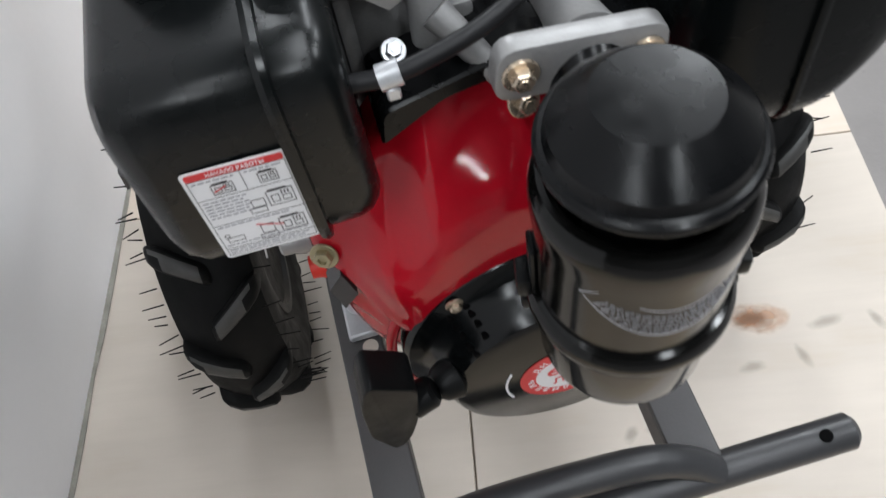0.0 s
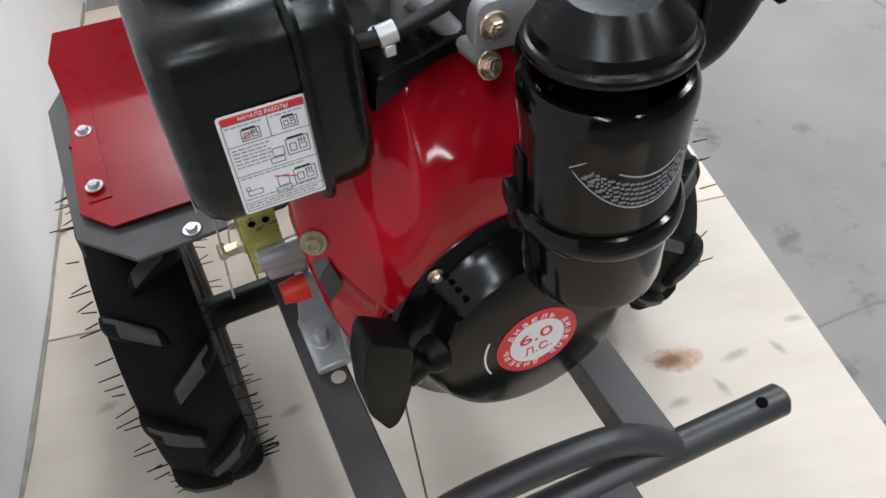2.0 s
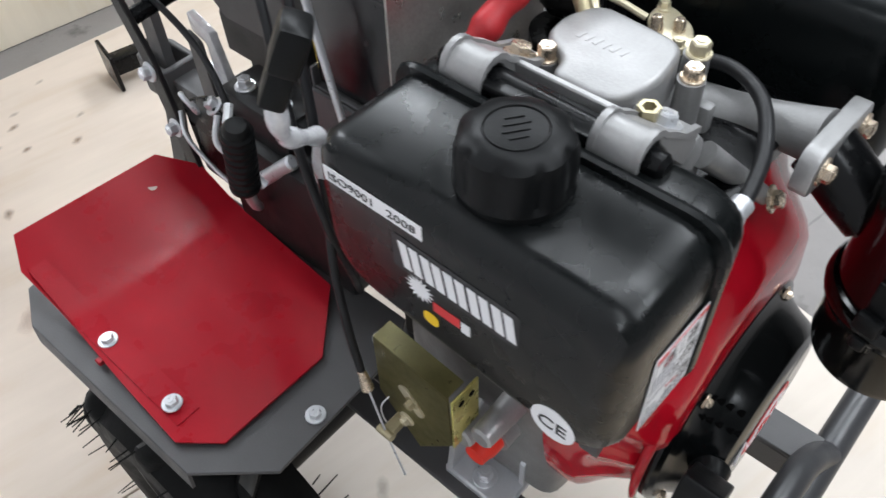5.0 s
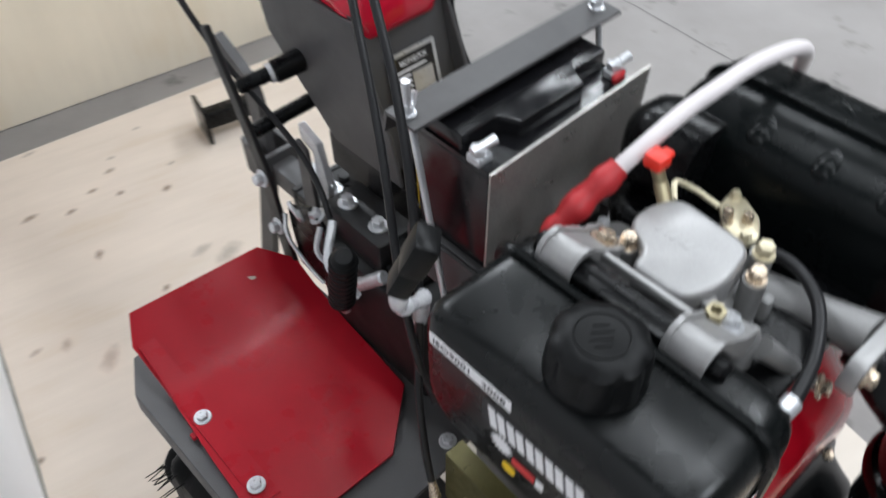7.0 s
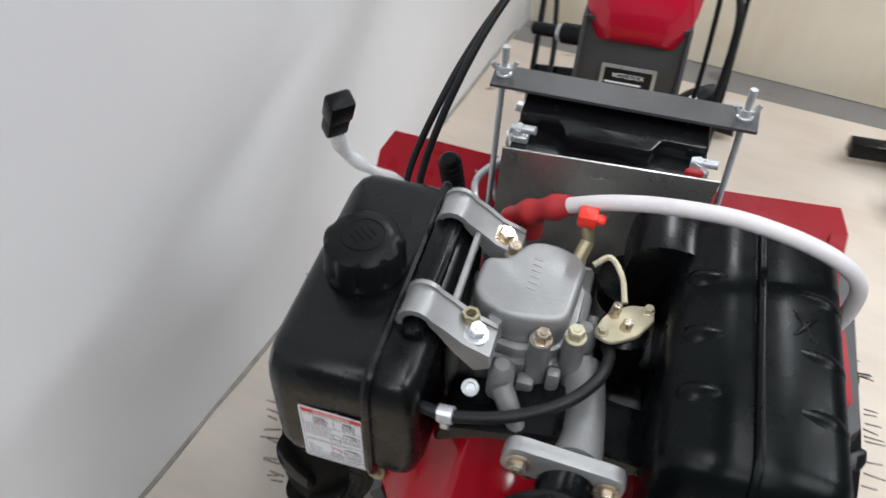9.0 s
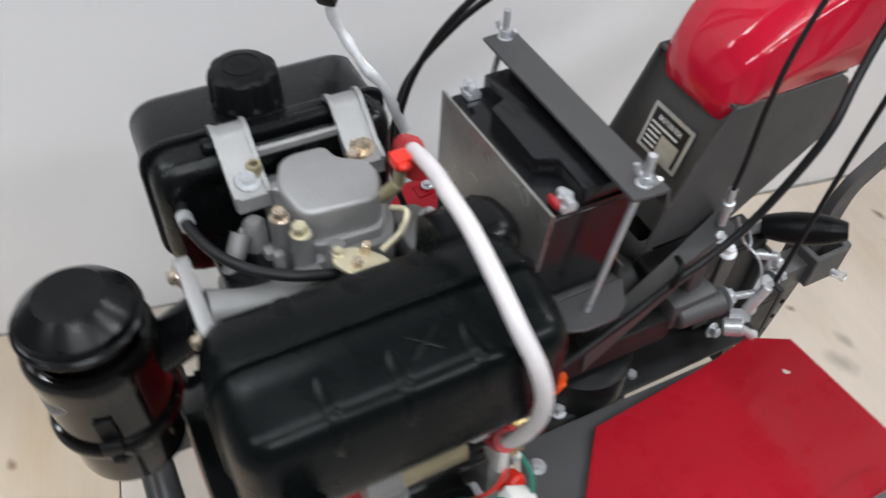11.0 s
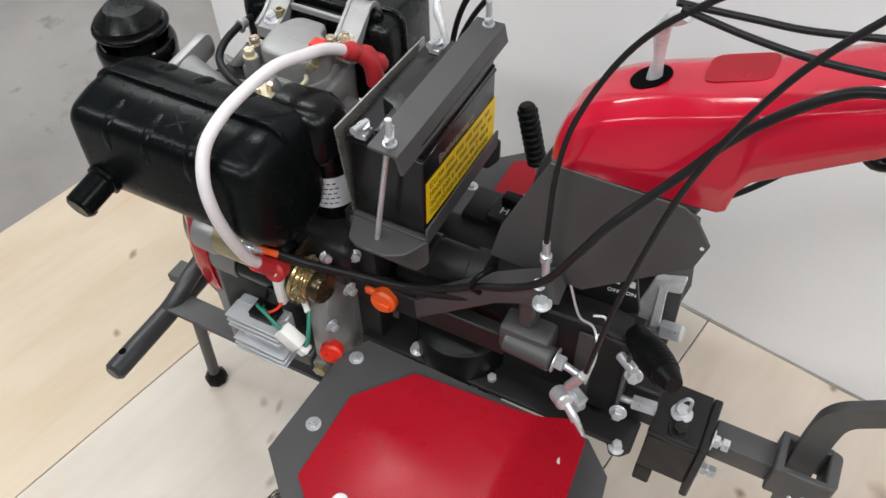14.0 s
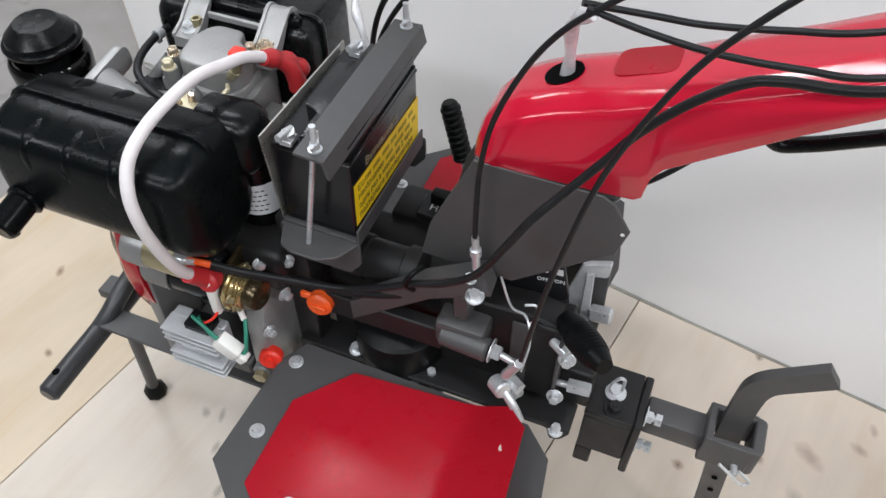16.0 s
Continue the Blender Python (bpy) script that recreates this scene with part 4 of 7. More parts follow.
slab(bm, rounded([(-0.025, -0.053), (-0.013, -0.068), (0.017, -0.074), (0.047, -0.067), (0.059, -0.052), (0.061, 0.002), (0.041, 0.015), (-0.007, 0.011), (-0.029, -0.014)], 0.006, 4), "z", 0.776, 0.791, 0.002, 2)
rocker = part("rocker_cover", bm, ALU, head, "smooth cast aluminium rocker cover")
for x, y, z in ((-0.001, 0.003, 0.0), (0.036, -0.076, 0.0), (0.060, -0.066, 0.0)):
    bm = B()
    spun(bm, [(0.0092, 0.745), (0.0086, 0.8135)], (x, y, 0), seg=20)
    part("bolt_boss", bm, ALUD, rocker)
for k, w in enumerate((0.0016, 0.0040, 0.0014, 0.0034, 0.0016, 0.0030)):
    bm = B()
    card(bm, on_face((0.0235, -0.040 + k * 0.0062, 0.8235), (0.2, 1, 0), (-1, 0.2, 0)), 0, 0, w, 0.0075, -0.0001, 0.0004, 0.0006)
    part("cast_mark", bm, ALU, rocker)
bm = B()
spun(bm, [(0.0065, 0.790), (0.0060, 0.812), (0.0045, 0.8135)], (-0.001, -0.0655, 0), seg=18)
part("bolt_boss", bm, ALU, rocker)
bolt(rocker, (-0.001, 0.003, 0.8135), r=0.0060, h=0.010, material=COPPER, washer=1.25)
bolt(rocker, (0.037, -0.076, 0.8135), r=0.0062, h=0.009, material=COPPER, washer=1.25)
bolt(rocker, (0.060, -0.067, 0.8135), r=0.0066, h=0.010, material=CREAM, washer=1.25)
bm = B()
spun(bm, [(0.0082, 0.798), (0.0082, 0.806), (0.0068, 0.808), (0.0068, 0.828), (0.0042, 0.828), (0.0042, 0.816)], (-0.017, -0.078, 0), seg=6)
part("stud_nut", bm, BRASS, head, "tall yellow-plated stud nut")
# ribs and small castings round the head
for x, y, w, d, z0, z1 in ((-0.030, -0.064, 0.010, 0.016, 0.700, 0.782), (0.030, -0.086, 0.014, 0.012, 0.700, 0.776), (0.072, -0.052, 0.010, 0.020, 0.700, 0.772), (0.072, -0.010, 0.010, 0.014, 0.700, 0.768), (-0.028, 0.004, 0.010, 0.016, 0.700, 0.774), (0.050, -0.084, 0.010, 0.010, 0.700, 0.790)):
    bm = B()
    box(bm, (x - w / 2, y - d / 2, z0), (x + w / 2, y + d / 2, z1), 0.003, 2)
    part("cast_rib", bm, ALUD, head)
for x, y, z in ((-0.010, -0.096, 0.760), (0.014, -0.098, 0.752), (0.050, -0.094, 0.746)):
    bolt(head, (x, y, z), (0.1, -0.6, 0.8), 0.0046, 0.006, ZINC)
# fins and ribs of the casting
for k in range(5):
    bm = B()
    slab(bm, rounded([(-0.040, -0.098), (0.086, -0.090), (0.088, 0.030), (-0.036, 0.038)], 0.012, 3), "z", 0.640 + k * 0.0125, 0.6455 + k * 0.0125, 0.001, 1)
    part("cooling_fin", bm, ALUD, head)
bm = B()
box(bm, (-0.030, -0.088, 0.60), (0.078, 0.026, 0.705), 0.004, 1)
part("cylinder", bm, ALUD, head)
for i, (x, y) in enumerate(((0.012, -0.092), (-0.028, -0.060), (0.066, -0.040))):
    bm = B()
    spun(bm, [(0.012, 0.70), (0.010, 0.790), (0.006, 0.795)], (x, y, 0), seg=18)
    part("head_boss", bm, ALUD, head)
bm = B()
tube(bm, [(0.014, -0.104, 0.785), (0.030, -0.120, 0.766), (0.047, -0.137, 0.745)], 0.0070, 14, 4, radii=lambda t: 0.0090 - 0.0030 * t)
part("duct_strut", bm, ALUD, head)
bolt(head, (0.047, -0.141, 0.745), (0.2, -1, 0.4), 0.006, 0.008, COPPER)

# rough cast rear side of the cylinder, with its nuts
bm = B()
slab(bm, rounded([(0.026, 0.600), (0.072, 0.600), (0.076, 0.690), (0.070, 0.742), (0.054, 0.756), (0.026, 0.760)], 0.006, 3), "x", 0.012, 0.066, 0.004, 2)
casting = part("rear_casting", bm, ALUD, head, "rough cast rear side of the cylinder")
rng = random.Random(21)
for k in range(9):
    z = 0.606 + k * 0.0165
    bm = B()
    box(bm, (0.030, 0.066, z), (0.064, 0.080 + rng.uniform(-0.003, 0.004) - max(0, k - 6) * 0.005, z + 0.0075), 0.0022, 2)
    part("casting_lug", bm, ALUD if k % 3 else GREYD, casting)
for x, z in ((0.050, 0.752), (0.034, 0.755)):
    bolt(casting, (x, 0.058, z), (0.2, 0.3, 1), 0.0055, 0.010, ZINC)

# tank carriers: two cast arms, rod and thin bar
for y0, y1, mat_y in ((-0.101, -0.072, -0.086), (0.002, 0.031, 0.016)):
    bm = B()
    arc = [(-0.053 + 0.0145 * math.cos(radians(a)), 0.8285 + 0.0145 * math.sin(radians(a))) for a in (200, 175, 150, 125, 100, 75, 50, 30)]
    inner = [(-0.053 + 0.0100 * math.cos(radians(a)), 0.8285 + 0.0100 * math.sin(radians(a))) for a in (10, 40, 70, 100, 130, 160, 195)]
    run = [(-0.030, 0.8290), (-0.016, 0.8180), (0.003, 0.8105), (0.004, 0.797), (-0.008, 0.790), (-0.024, 0.806), (-0.036, 0.822)]
    slab(bm, arc + run + inner, "y", y0, y1, 0.0008, 1)
    ridge = arc[1:] + run[:3]
    for yy in (y0 - 0.0010, y1 - 0.0030):
        slab(bm, [(a, b + 0.0026) for a, b in ridge] + [(a, b - 0.002) for a, b in ridge[::-1]], "y", yy, yy + 0.004)
    arm = part("tank_bracket", bm, ALU, tank, "cast aluminium tank clamp arm")
    bolt(arm, (-0.012, mat_y, 0.816), (0.35, 0, 1), 0.0072, 0.008, COPPER if y0 > 0 else ZINC)
bm = B()
rod(bm, (-0.053, -0.112, 0.8265), (-0.053, 0.042, 0.8285), 0.0082, seg=18, soft=0.003)
box(bm, (-0.066, -0.072, 0.8255), (-0.045, 0.004, 0.8345), 0.002, 2)
part("clamp_rod", bm, SATIN, tank, "black rubber-lined clamp rod")
bm = B()
box(bm, (-0.034, -0.070, 0.822), (-0.029, 0.006, 0.830), 0.001, 1)
part("clamp_bar", bm, ALU, tank)

# fuel hose from tank to pump
bm = B()
tube(bm, [(-0.036, -0.140, 0.788), (-0.012, -0.142, 0.789), (0.030, -0.132, 0.793), (0.064, -0.112, 0.797), (0.083, -0.085, 0.796), (0.088, -0.060, 0.790), (0.085, -0.042, 0.780)], 0.0048, 14, 8)
hose = part("fuel_hose", bm, CABLE, tractor, "black rubber fuel hose")
bm = B()
rod(bm, (-0.023, -0.1415, 0.788), (-0.012, -0.1418, 0.7895), 0.0068, seg=18)
box(bm, (-0.021, -0.147, 0.776), (-0.014, -0.141, 0.784), 0.001, 1)
part("hose_clamp", bm, ZINC, hose, "silver hose clamp")

# injection pump flange, decompression tip
bm = B()
slab(bm, rounded([(0.072, -0.046), (0.086, -0.052), (0.106, -0.040), (0.118, -0.018), (0.112, -0.008), (0.096, -0.010), (0.078, -0.026)], 0.006, 4), "z", 0.793, 0.798, 0.001, 1)
pump = part("pump_flange", bm, CREAM, head, "cream-plated pump flange")
bolt(pump, (0.079, -0.044, 0.798), r=0.0042, h=0.006, material=CREAM, washer=1.2)
bolt(pump, (0.111, -0.014, 0.798), r=0.0042, h=0.006, material=CREAM, washer=1.2)
bm = B()
spun(bm, [(0.018, 0.74), (0.020, 0.788), (0.012, 0.793)], (0.095, -0.028, 0), seg=20)
part("pump_body", bm, SATIN, head)
for p, q in (((0.084, -0.026, 0.788), (0.087, -0.022, 0.809)), ((0.094, -0.036, 0.788), (0.097, -0.034, 0.806))):
    bm = B()
    rod(bm, p, q, 0.0052, 0.004, 10, 0.001)
    part("injector_union", bm, COPPER, head, "brass-toned injector union")
bm = B()
tube(bm, [(0.062, 0.010, 0.812), (0.074, 0.018, 0.816), (0.086, 0.008, 0.808), (0.092, -0.012, 0.800)], 0.0026, 8, 6)
part("injector_pipe", bm, CREAM, head)
bm = B()
rod(bm, (0.048, 0.006, 0.812), (0.054, 0.020, 0.828), 0.0058, seg=14, soft=0.001)
rod(bm, (0.054, 0.020, 0.828), (0.050, 0.025, 0.846), 0.0052, seg=14)
lever = part("decompression_valve", bm, BRASS, head, "brass decompression valve")
bm = B()
box(bm, (0.042, 0.016, 0.843), (0.058, 0.032, 0.855), 0.003, 2)
box(bm, (0.050, 0.018, 0.847), (0.064, 0.028, 0.853), 0.002, 1)
part("red_tip", bm, REDPL, lever, "bright red plastic lever cap")

# ---- muffler with its black guard ----
bm = B()


def guard_ring(y, g, lift=0.0):
    c = [(0.150, 0.700 - g), (0.206, 0.694 - g), (0.249 + g, 0.742 - 0.5 * g), (0.246 + g, 0.836 + g + lift), (0.200, 0.846 + g + lift), (0.160, 0.846 + g + lift), (0.124 - g, 0.832 + g), (0.122 - g, 0.735)]
    return [(x, y, z) for x, z in rounded(c, [0.02, 0.02, 0.02, 0.017, 0.01, 0.01, 0.017, 0.02], 5)]


ys = [(-0.174, -0.034), (-0.1735, -0.024), (-0.170, -0.014), (-0.164, -0.006), (-0.156, -0.0015), (-0.148, 0.0)]
rings = [guard_ring(y, g) for y, g in ys]
rings += [guard_ring(-0.06, 0.0)]
rings += [guard_ring(y, g) for y, g in ((0.050, 0.0), (0.059, -0.002), (0.067, -0.008), (0.072, -0.016), (0.0750, -0.028), (0.0755, -0.036))]
loft(bm, rings)
guard = part("muffler", bm, HEATBLACK, tractor, "glossy black pressed-steel muffler with rounded edges", angle=32)
for yc in (-0.108, -0.058, -0.004):
    for pts in ([(0.196, yc, 0.8346), (0.222, yc, 0.8302), (0.2308, yc, 0.8264), (0.2352, yc, 0.8186), (0.2362, yc, 0.7960)], [(0.166, yc, 0.8345), (0.146, yc, 0.8302), (0.137, yc, 0.8250)]):
        bm = B()
        tube(bm, pts, 0.0125, 20, 6, radii=lambda t: 0.0095 + 0.0035 * math.sin(math.pi * min(0.98, max(0.02, t))) ** 0.5)
        part("muffler_rib", bm, HEATBLACK, guard, angle=60)
# folded seam that runs round both half shells
bm = B()
seam = rounded([(-0.177, 0.700), (0.074, 0.694), (0.072, 0.8525), (-0.160, 0.8505), (-0.177, 0.830)], [0.03, 0.03, 0.026, 0.02, 0.02], 6)
slab(bm, seam, "x", 0.1795, 0.1855, 0.0015, 2)
part("muffler_seam", bm, HEATBLACK, guard, "folded seam round the muffler")
bm = B()
rod(bm, (0.236, -0.140, 0.752), (0.290, -0.142, 0.742), 0.0165, seg=24, soft=0.003)
spun(bm, [(0.0165, 0), (0.0200, 0.002), (0.0200, 0.006), (0.0165, 0.008)], (0.244, -0.140, 0.750), (0.98, -0.03, -0.18), 24)
box(bm, (0.272, -0.148, 0.722), (0.280, -0.136, 0.733), 0.002, 1)
part("exhaust_outlet", bm, HEATBLACK, guard, "black exhaust outlet pipe")
bm = B()
loft(bm, [[(x, 0.020, z) for x, z in rounded([(0.086, 0.766), (0.150, 0.762), (0.152, 0.838), (0.090, 0.838)], 0.028, 6)],
          [(x, 0.066, z) for x, z in rounded([(0.084, 0.764), (0.150, 0.760), (0.152, 0.840), (0.088, 0.840)], 0.028, 6)],
          [(x, 0.079, z) for x, z in rounded([(0.088, 0.768), (0.147, 0.764), (0.149, 0.836), (0.092, 0.836)], 0.027, 6)],
          [(x, 0.088, z) for x, z in rounded([(0.098, 0.778), (0.138, 0.774), (0.140, 0.826), (0.102, 0.826)], 0.019, 6)]])
part("exhaust_elbow", bm, SATIN, guard, "black exhaust elbow behind the muffler", angle=50)
for a in (38, -38):
    bm = B()
    mm = on_face((0.214, -0.034, 0.8432), (0, 1, 0), (-0.98, 0, 0.2))
    turn = mm @ Matrix.Rotation(radians(a), 4, "Z")
    tube(bm, [turn @ Vector((k * 0.003, 0, -0.0018)) for k in range(-5, 6)], 0.004, 10, 2, radii=lambda t: 0.0012 + 0.0018 * math.sin(math.pi * min(0.98, max(0.02, t))) ** 0.5)
    part("stamped_cross", bm, HEATBLACK, guard)

# ---- red fan shroud and recoil starter ----
FX, FZ = 0.048, 0.556
bm = B()


def shroud_ring(y, k, flute=0.0):
    pts = [(-0.094, 0.640), (-0.060, 0.676), (-0.030, 0.716), (-0.004, 0.742), (0.050, 0.752), (0.120, 0.738), (0.180, 0.690), (0.202, 0.620), (0.200, 0.540), (0.176, 0.470), (0.120, 0.428), (0.050, 0.415), (-0.012, 0.420), (-0.045, 0.432), (-0.072, 0.465), (-0.085, 0.525), (-0.091, 0.580)]
    edge = rounded(pts, 0.022, 4)
    # the same number of points round every ring, evenly turned about the fan's middle
    ang = np.unwrap([math.atan2(z - FZ, x - FX) for x, z in edge])
    rad = [math.hypot(x - FX, z - FZ) for x, z in edge]
    order = np.argsort(ang)
    ang, rad = np.array(ang)[order], np.array(rad)[order]
    ring = []
    for i in range(144):
        a = ang[0] + 2 * math.pi * i / 144
        r = float(np.interp(a, ang, rad, period=2 * math.pi)) * k
        deg = math.degrees(a) % 360
        window = max(0.0, min(1.0, (deg - 84) / 22)) * max(0.0, min(1.0, (222 - deg) / 22))
        swell = (1 - abs(math.sin(radians((deg - 70 * (1 - k)) * 180 / 25)))) ** 1.2 - 0.3
        ring.append((FX + r * math.cos(a), y - flute * window * swell, FZ + r * math.sin(a)))
    return ring


loft(bm, [shroud_ring(y, k, h) for y, k, h in (
    (-0.078, 1.0, 0), (-0.098, 1.0, 0), (-0.105, 0.985, 0.0007), (-0.110, 0.955, 0.0026), (-0.114, 0.92, 0.0052), (-0.119, 0.88, 0.0075), (-0.1255, 0.84, 0.0090),
    (-0.134, 0.80, 0.0093), (-0.143, 0.76, 0.0078), (-0.151, 0.72, 0.0049), (-0.157, 0.67, 0.0017), (-0.160, 0.60, 0))])
shroud = part("fan_shroud", bm, RED, tractor, "glossy red pressed-steel fan shroud with soft flutes", angle=50)
bm = B()
tube(bm, [(0.053 + 0.116 * math.cos(radians(a)), -0.1490, 0.524 + 0.116 * math.sin(radians(a))) for a in range(50, 215, 8)], 0.0042, 10, 2, radii=lambda t: 0.0012 + 0.0034 * math.sin(math.pi * min(0.98, max(0.02, t))) ** 0.4)
part("opening_rim", bm, RED, shroud, "raised red rim round the fan opening")
bolt(shroud, (-0.0850, -0.1155, 0.624), (-0.3, -0.8, 0.3), 0.0068, 0.006, BRASS, hollow=True, washer=1.45)
bm = B()
slab(bm, [(-0.090, 0.594), (-0.079, 0.609), (-0.073, 0.580), (-0.085, 0.566)], "y", -0.1240, -0.108)
part("shroud_patch", bm, GREY, shroud)
bm = B()
slab(bm, rounded([(-0.030, 0.726), (0.010, 0.750), (0.060, 0.758), (0.120, 0.746), (0.130, 0.764), (0.060, 0.774), (-0.026, 0.752)], 0.006, 3), "y", -0.130, -0.082, 0.003, 1)
part("head_shield", bm, SATIN, shroud, "black sheet shield above the shroud")

bm = B()
RX, RY, RZ = 0.053, -0.150, 0.523
spun(bm, [(0.109, -0.004), (0.109, 0.007), (0.106, 0.011), (0.098, 0.0145), (0.094, 0.018), (0.0885, 0.028), (0.0845, 0.038), (0.0800, 0.0442), (0.0730, 0.0470), (0.0, 0.0475)], (RX, RY, RZ), (0, -1, 0), 64)
recoil = part("recoil_starter", bm, BLACK, tractor, "glossy black recoil starter housing", angle=28)
for a in (131, 59, -13, 203, 275):
    p = (RX + 0.0995 * math.cos(radians(a)), RY - 0.0135, RZ + 0.0995 * math.sin(radians(a)))
    bolt(recoil, p, (0, -1, 0), 0.0042, 0.005, COPPER)
for a, count in ((128, 4), (138, 5)):
    for k in range(count):
        rr = 0.0945 - 0.0034 * k
        dep = float(np.interp(rr, (0.073, 0.080, 0.0845, 0.0885, 0.094, 0.098), (0.047, 0.0442, 0.038, 0.028, 0.018, 0.0145)))
        px, pz = RX + rr * math.cos(radians(a)), RZ + rr * math.sin(radians(a))
        bm = B()
        box(bm, (px - 0.0024, RY - dep - 0.0012, pz - 0.0020), (px + 0.0024, RY - dep + 0.004, pz + 0.0020), 0.0008, 1)
        part("vent_slot", bm, SLOT, recoil)
bm = B()
bc = (RX + 0.001, RY - 0.0476, RZ - 0.002)
spun(bm, [(0.0355, 0), (0.0355, 0.0005)], bc, (0, -1, 0), 48)
badge = part("power_badge", bm, REDINK, recoil, "round red and white power badge")
bm = B()
spun(bm, [(0.0240, 0.0005), (0.0240, 0.0009)], bc, (0, -1, 0), 40)
part("badge_middle", bm, WHITE, badge)
bmx = on_face(bc, (0.94, 0, 0.10), (0, 0, 1))
part("badge_word", lettering("6.0", bmx, -0.0150, 0.002, 0.0165, 0.0012, 0.029), REDINK, badge)
part("badge_word", lettering("Л.С.", bmx, -0.0125, -0.0135, 0.0125, 0.0012, 0.024), REDINK, badge)
word = "ДИЗЕЛЬ ДИЗЕЛЬ ДИЗЕЛЬ "
for i, ch in enumerate(word):
    if ch != " ":
        a = math.pi / 2 - 2 * math.pi * i / len(word) + 0.9
        lm2 = bmx @ Matrix.Rotation(a - math.pi / 2, 4, "Z") @ Matrix.Translation((0, 0.0255, 0))
        part("badge_letter", lettering(ch, lm2, -0.0022, 0, 0.0062, 0.0007, 0.0046), WHITE, badge)
bm = B()
tube(bm, [(bc[0] + 0.0455 * math.cos(radians(a)), RY - 0.0477, bc[2] + 0.0455 * math.sin(radians(a))) for a in range(155, 206, 5)], 0.0009, 6, 0)
part("paint_line", bm, WHITE, recoil)
# rope guide and pull handle
bm = B()
slab(bm, rounded([(-0.078, 0.612), (-0.050, 0.590), (-0.056, 0.545), (-0.064, 0.520), (-0.071, 0.507), (-0.079, 0.504), (-0.091, 0.535), (-0.089, 0.580), (-0.083, 0.604)], 0.008, 4), "y", -0.211, -0.182, 0.010, 4)
part("pull_handle", bm, PLASTIC, recoil, "black plastic rope pull handle")
bm = B()
rod(bm, (-0.040, -0.198, 0.556), (-0.060, -0.200, 0.550), 0.0115, 0.0125, 18, 0.003)
rod(bm, (-0.022, -0.186, 0.543), (-0.040, -0.192, 0.545), 0.016, 0.013, 18, 0.004)
part("rope_guide", bm, PLASTIC, recoil)

# ---- crankcase and mounts ----
bm = B()
slab(bm, rounded([(-0.070, -0.085), (0.120, -0.085), (0.138, -0.050), (0.132, 0.108), (-0.050, 0.108), (-0.075, 0.020)], 0.02, 4), "z", 0.400, 0.640, 0.01, 3)
crank = part("crankcase", bm, ALUD, tractor, "cast aluminium engine crankcase")
bm = B()
box(bm, (-0.106, -0.057, 0.3905), (-0.062, 0.014, 0.401), 0.002, 1)
loft(bm, [[(-0.074, -0.055, 0.400), (-0.062, -0.055, 0.400), (-0.062, -0.050, 0.400), (-0.074, -0.050, 0.400)], [(-0.074, -0.055, 0.440), (-0.062, -0.055, 0.452), (-0.062, -0.050, 0.452), (-0.074, -0.050, 0.440)]])
loft(bm, [[(-0.104, 0.006, 0.400), (-0.062, 0.006, 0.400), (-0.062, 0.012, 0.400), (-0.104, 0.012, 0.400)], [(-0.094, 0.006, 0.470), (-0.062, 0.006, 0.480), (-0.062, 0.012, 0.480), (-0.094, 0.012, 0.470)]])
part("engine_foot", bm, BRIGHTALU, crank, "aluminium engine mounting foot")
bolt(crank, (-0.090, -0.023, 0.401), r=0.0078, h=0.013)
bm = B()
spun(bm, [(0.0125, -0.004), (0.0125, 0.014), (0.0105, 0.020), (0.010, 0.026)], (-0.088, -0.031, 0.492), (-1, 0, 0), 20)
part("oil_plug", bm, REDPL, crank, "bright red plastic oil plug")
bm = B()
spun(bm, [(0.016, 0), (0.016, 0.02)], (-0.07, -0.031, 0.492), (-1, 0, 0), 24)
part("plug_boss", bm, ALU, crank)
bm = B()
slab(bm, [(0.058, 0.600), (-0.018, 0.590), (-0.0205, 0.520), (-0.004, 0.498), (0.018, 0.470), (0.060, 0.522)], "x", -0.1295, -0.1275)
loft(bm, [[(-0.1293, 0.058, 0.6005), (-0.1293, 0.058, 0.6025), (-0.110, 0.058, 0.6025), (-0.110, 0.058, 0.6005)], [(-0.1293, -0.018, 0.5905), (-0.1293, -0.018, 0.5925), (-0.110, -0.018, 0.5925), (-0.110, -0.018, 0.5905)]])
# plate darker than its olive flange: shade below the tank put into the colour
gov = part("governor_plate", bm, SHADEDOLIVE, crank, "olive zinc-plated governor control plate")
bm = B()
box(bm, (-0.1294, -0.0230, 0.518), (-0.098, -0.0208, 0.589), 0.0008, 1)
flange_plate = part("governor_flange", bm, OLIVE, gov)
for x in (-0.119, -0.107):
    bm = B()
    spun(bm, [(0.0032, 0), (0.0032, 0.0006)], (x, -0.0229, 0.577), (0, -1, 0), 14)
    part("flange_hole", bm, SLOT, flange_plate)
bm = B()
slab(bm, rounded([(0.036, 0.556), (0.026, 0.562), (0.006, 0.536), (0.014, 0.528)], 0.005, 4), "x", -0.1312, -0.1297)
part("governor_lever", bm, CREAM, gov, "cream-plated governor lever")
bolt(gov, (-0.1297, 0.030, 0.506), (-1, 0, 0), 0.0050, 0.006, CREAM)
bolt(gov, (-0.1297, 0.020, 0.545), (-1, 0, 0), 0.0046, 0.007, BRASS)
bm = B()
rod(bm, (-0.1435, 0.062, 0.566), (-0.1448, 0.056, 0.545), 0.0036, 0.0056, 12, 0.001)
part("cable_ferrule", bm, COPPER, gov, "copper-toned throttle cable ferrule")
bm = B()
box(bm, (-0.153, 0.030, 0.498), (-0.128, 0.041, 0.506), 0.001, 1)
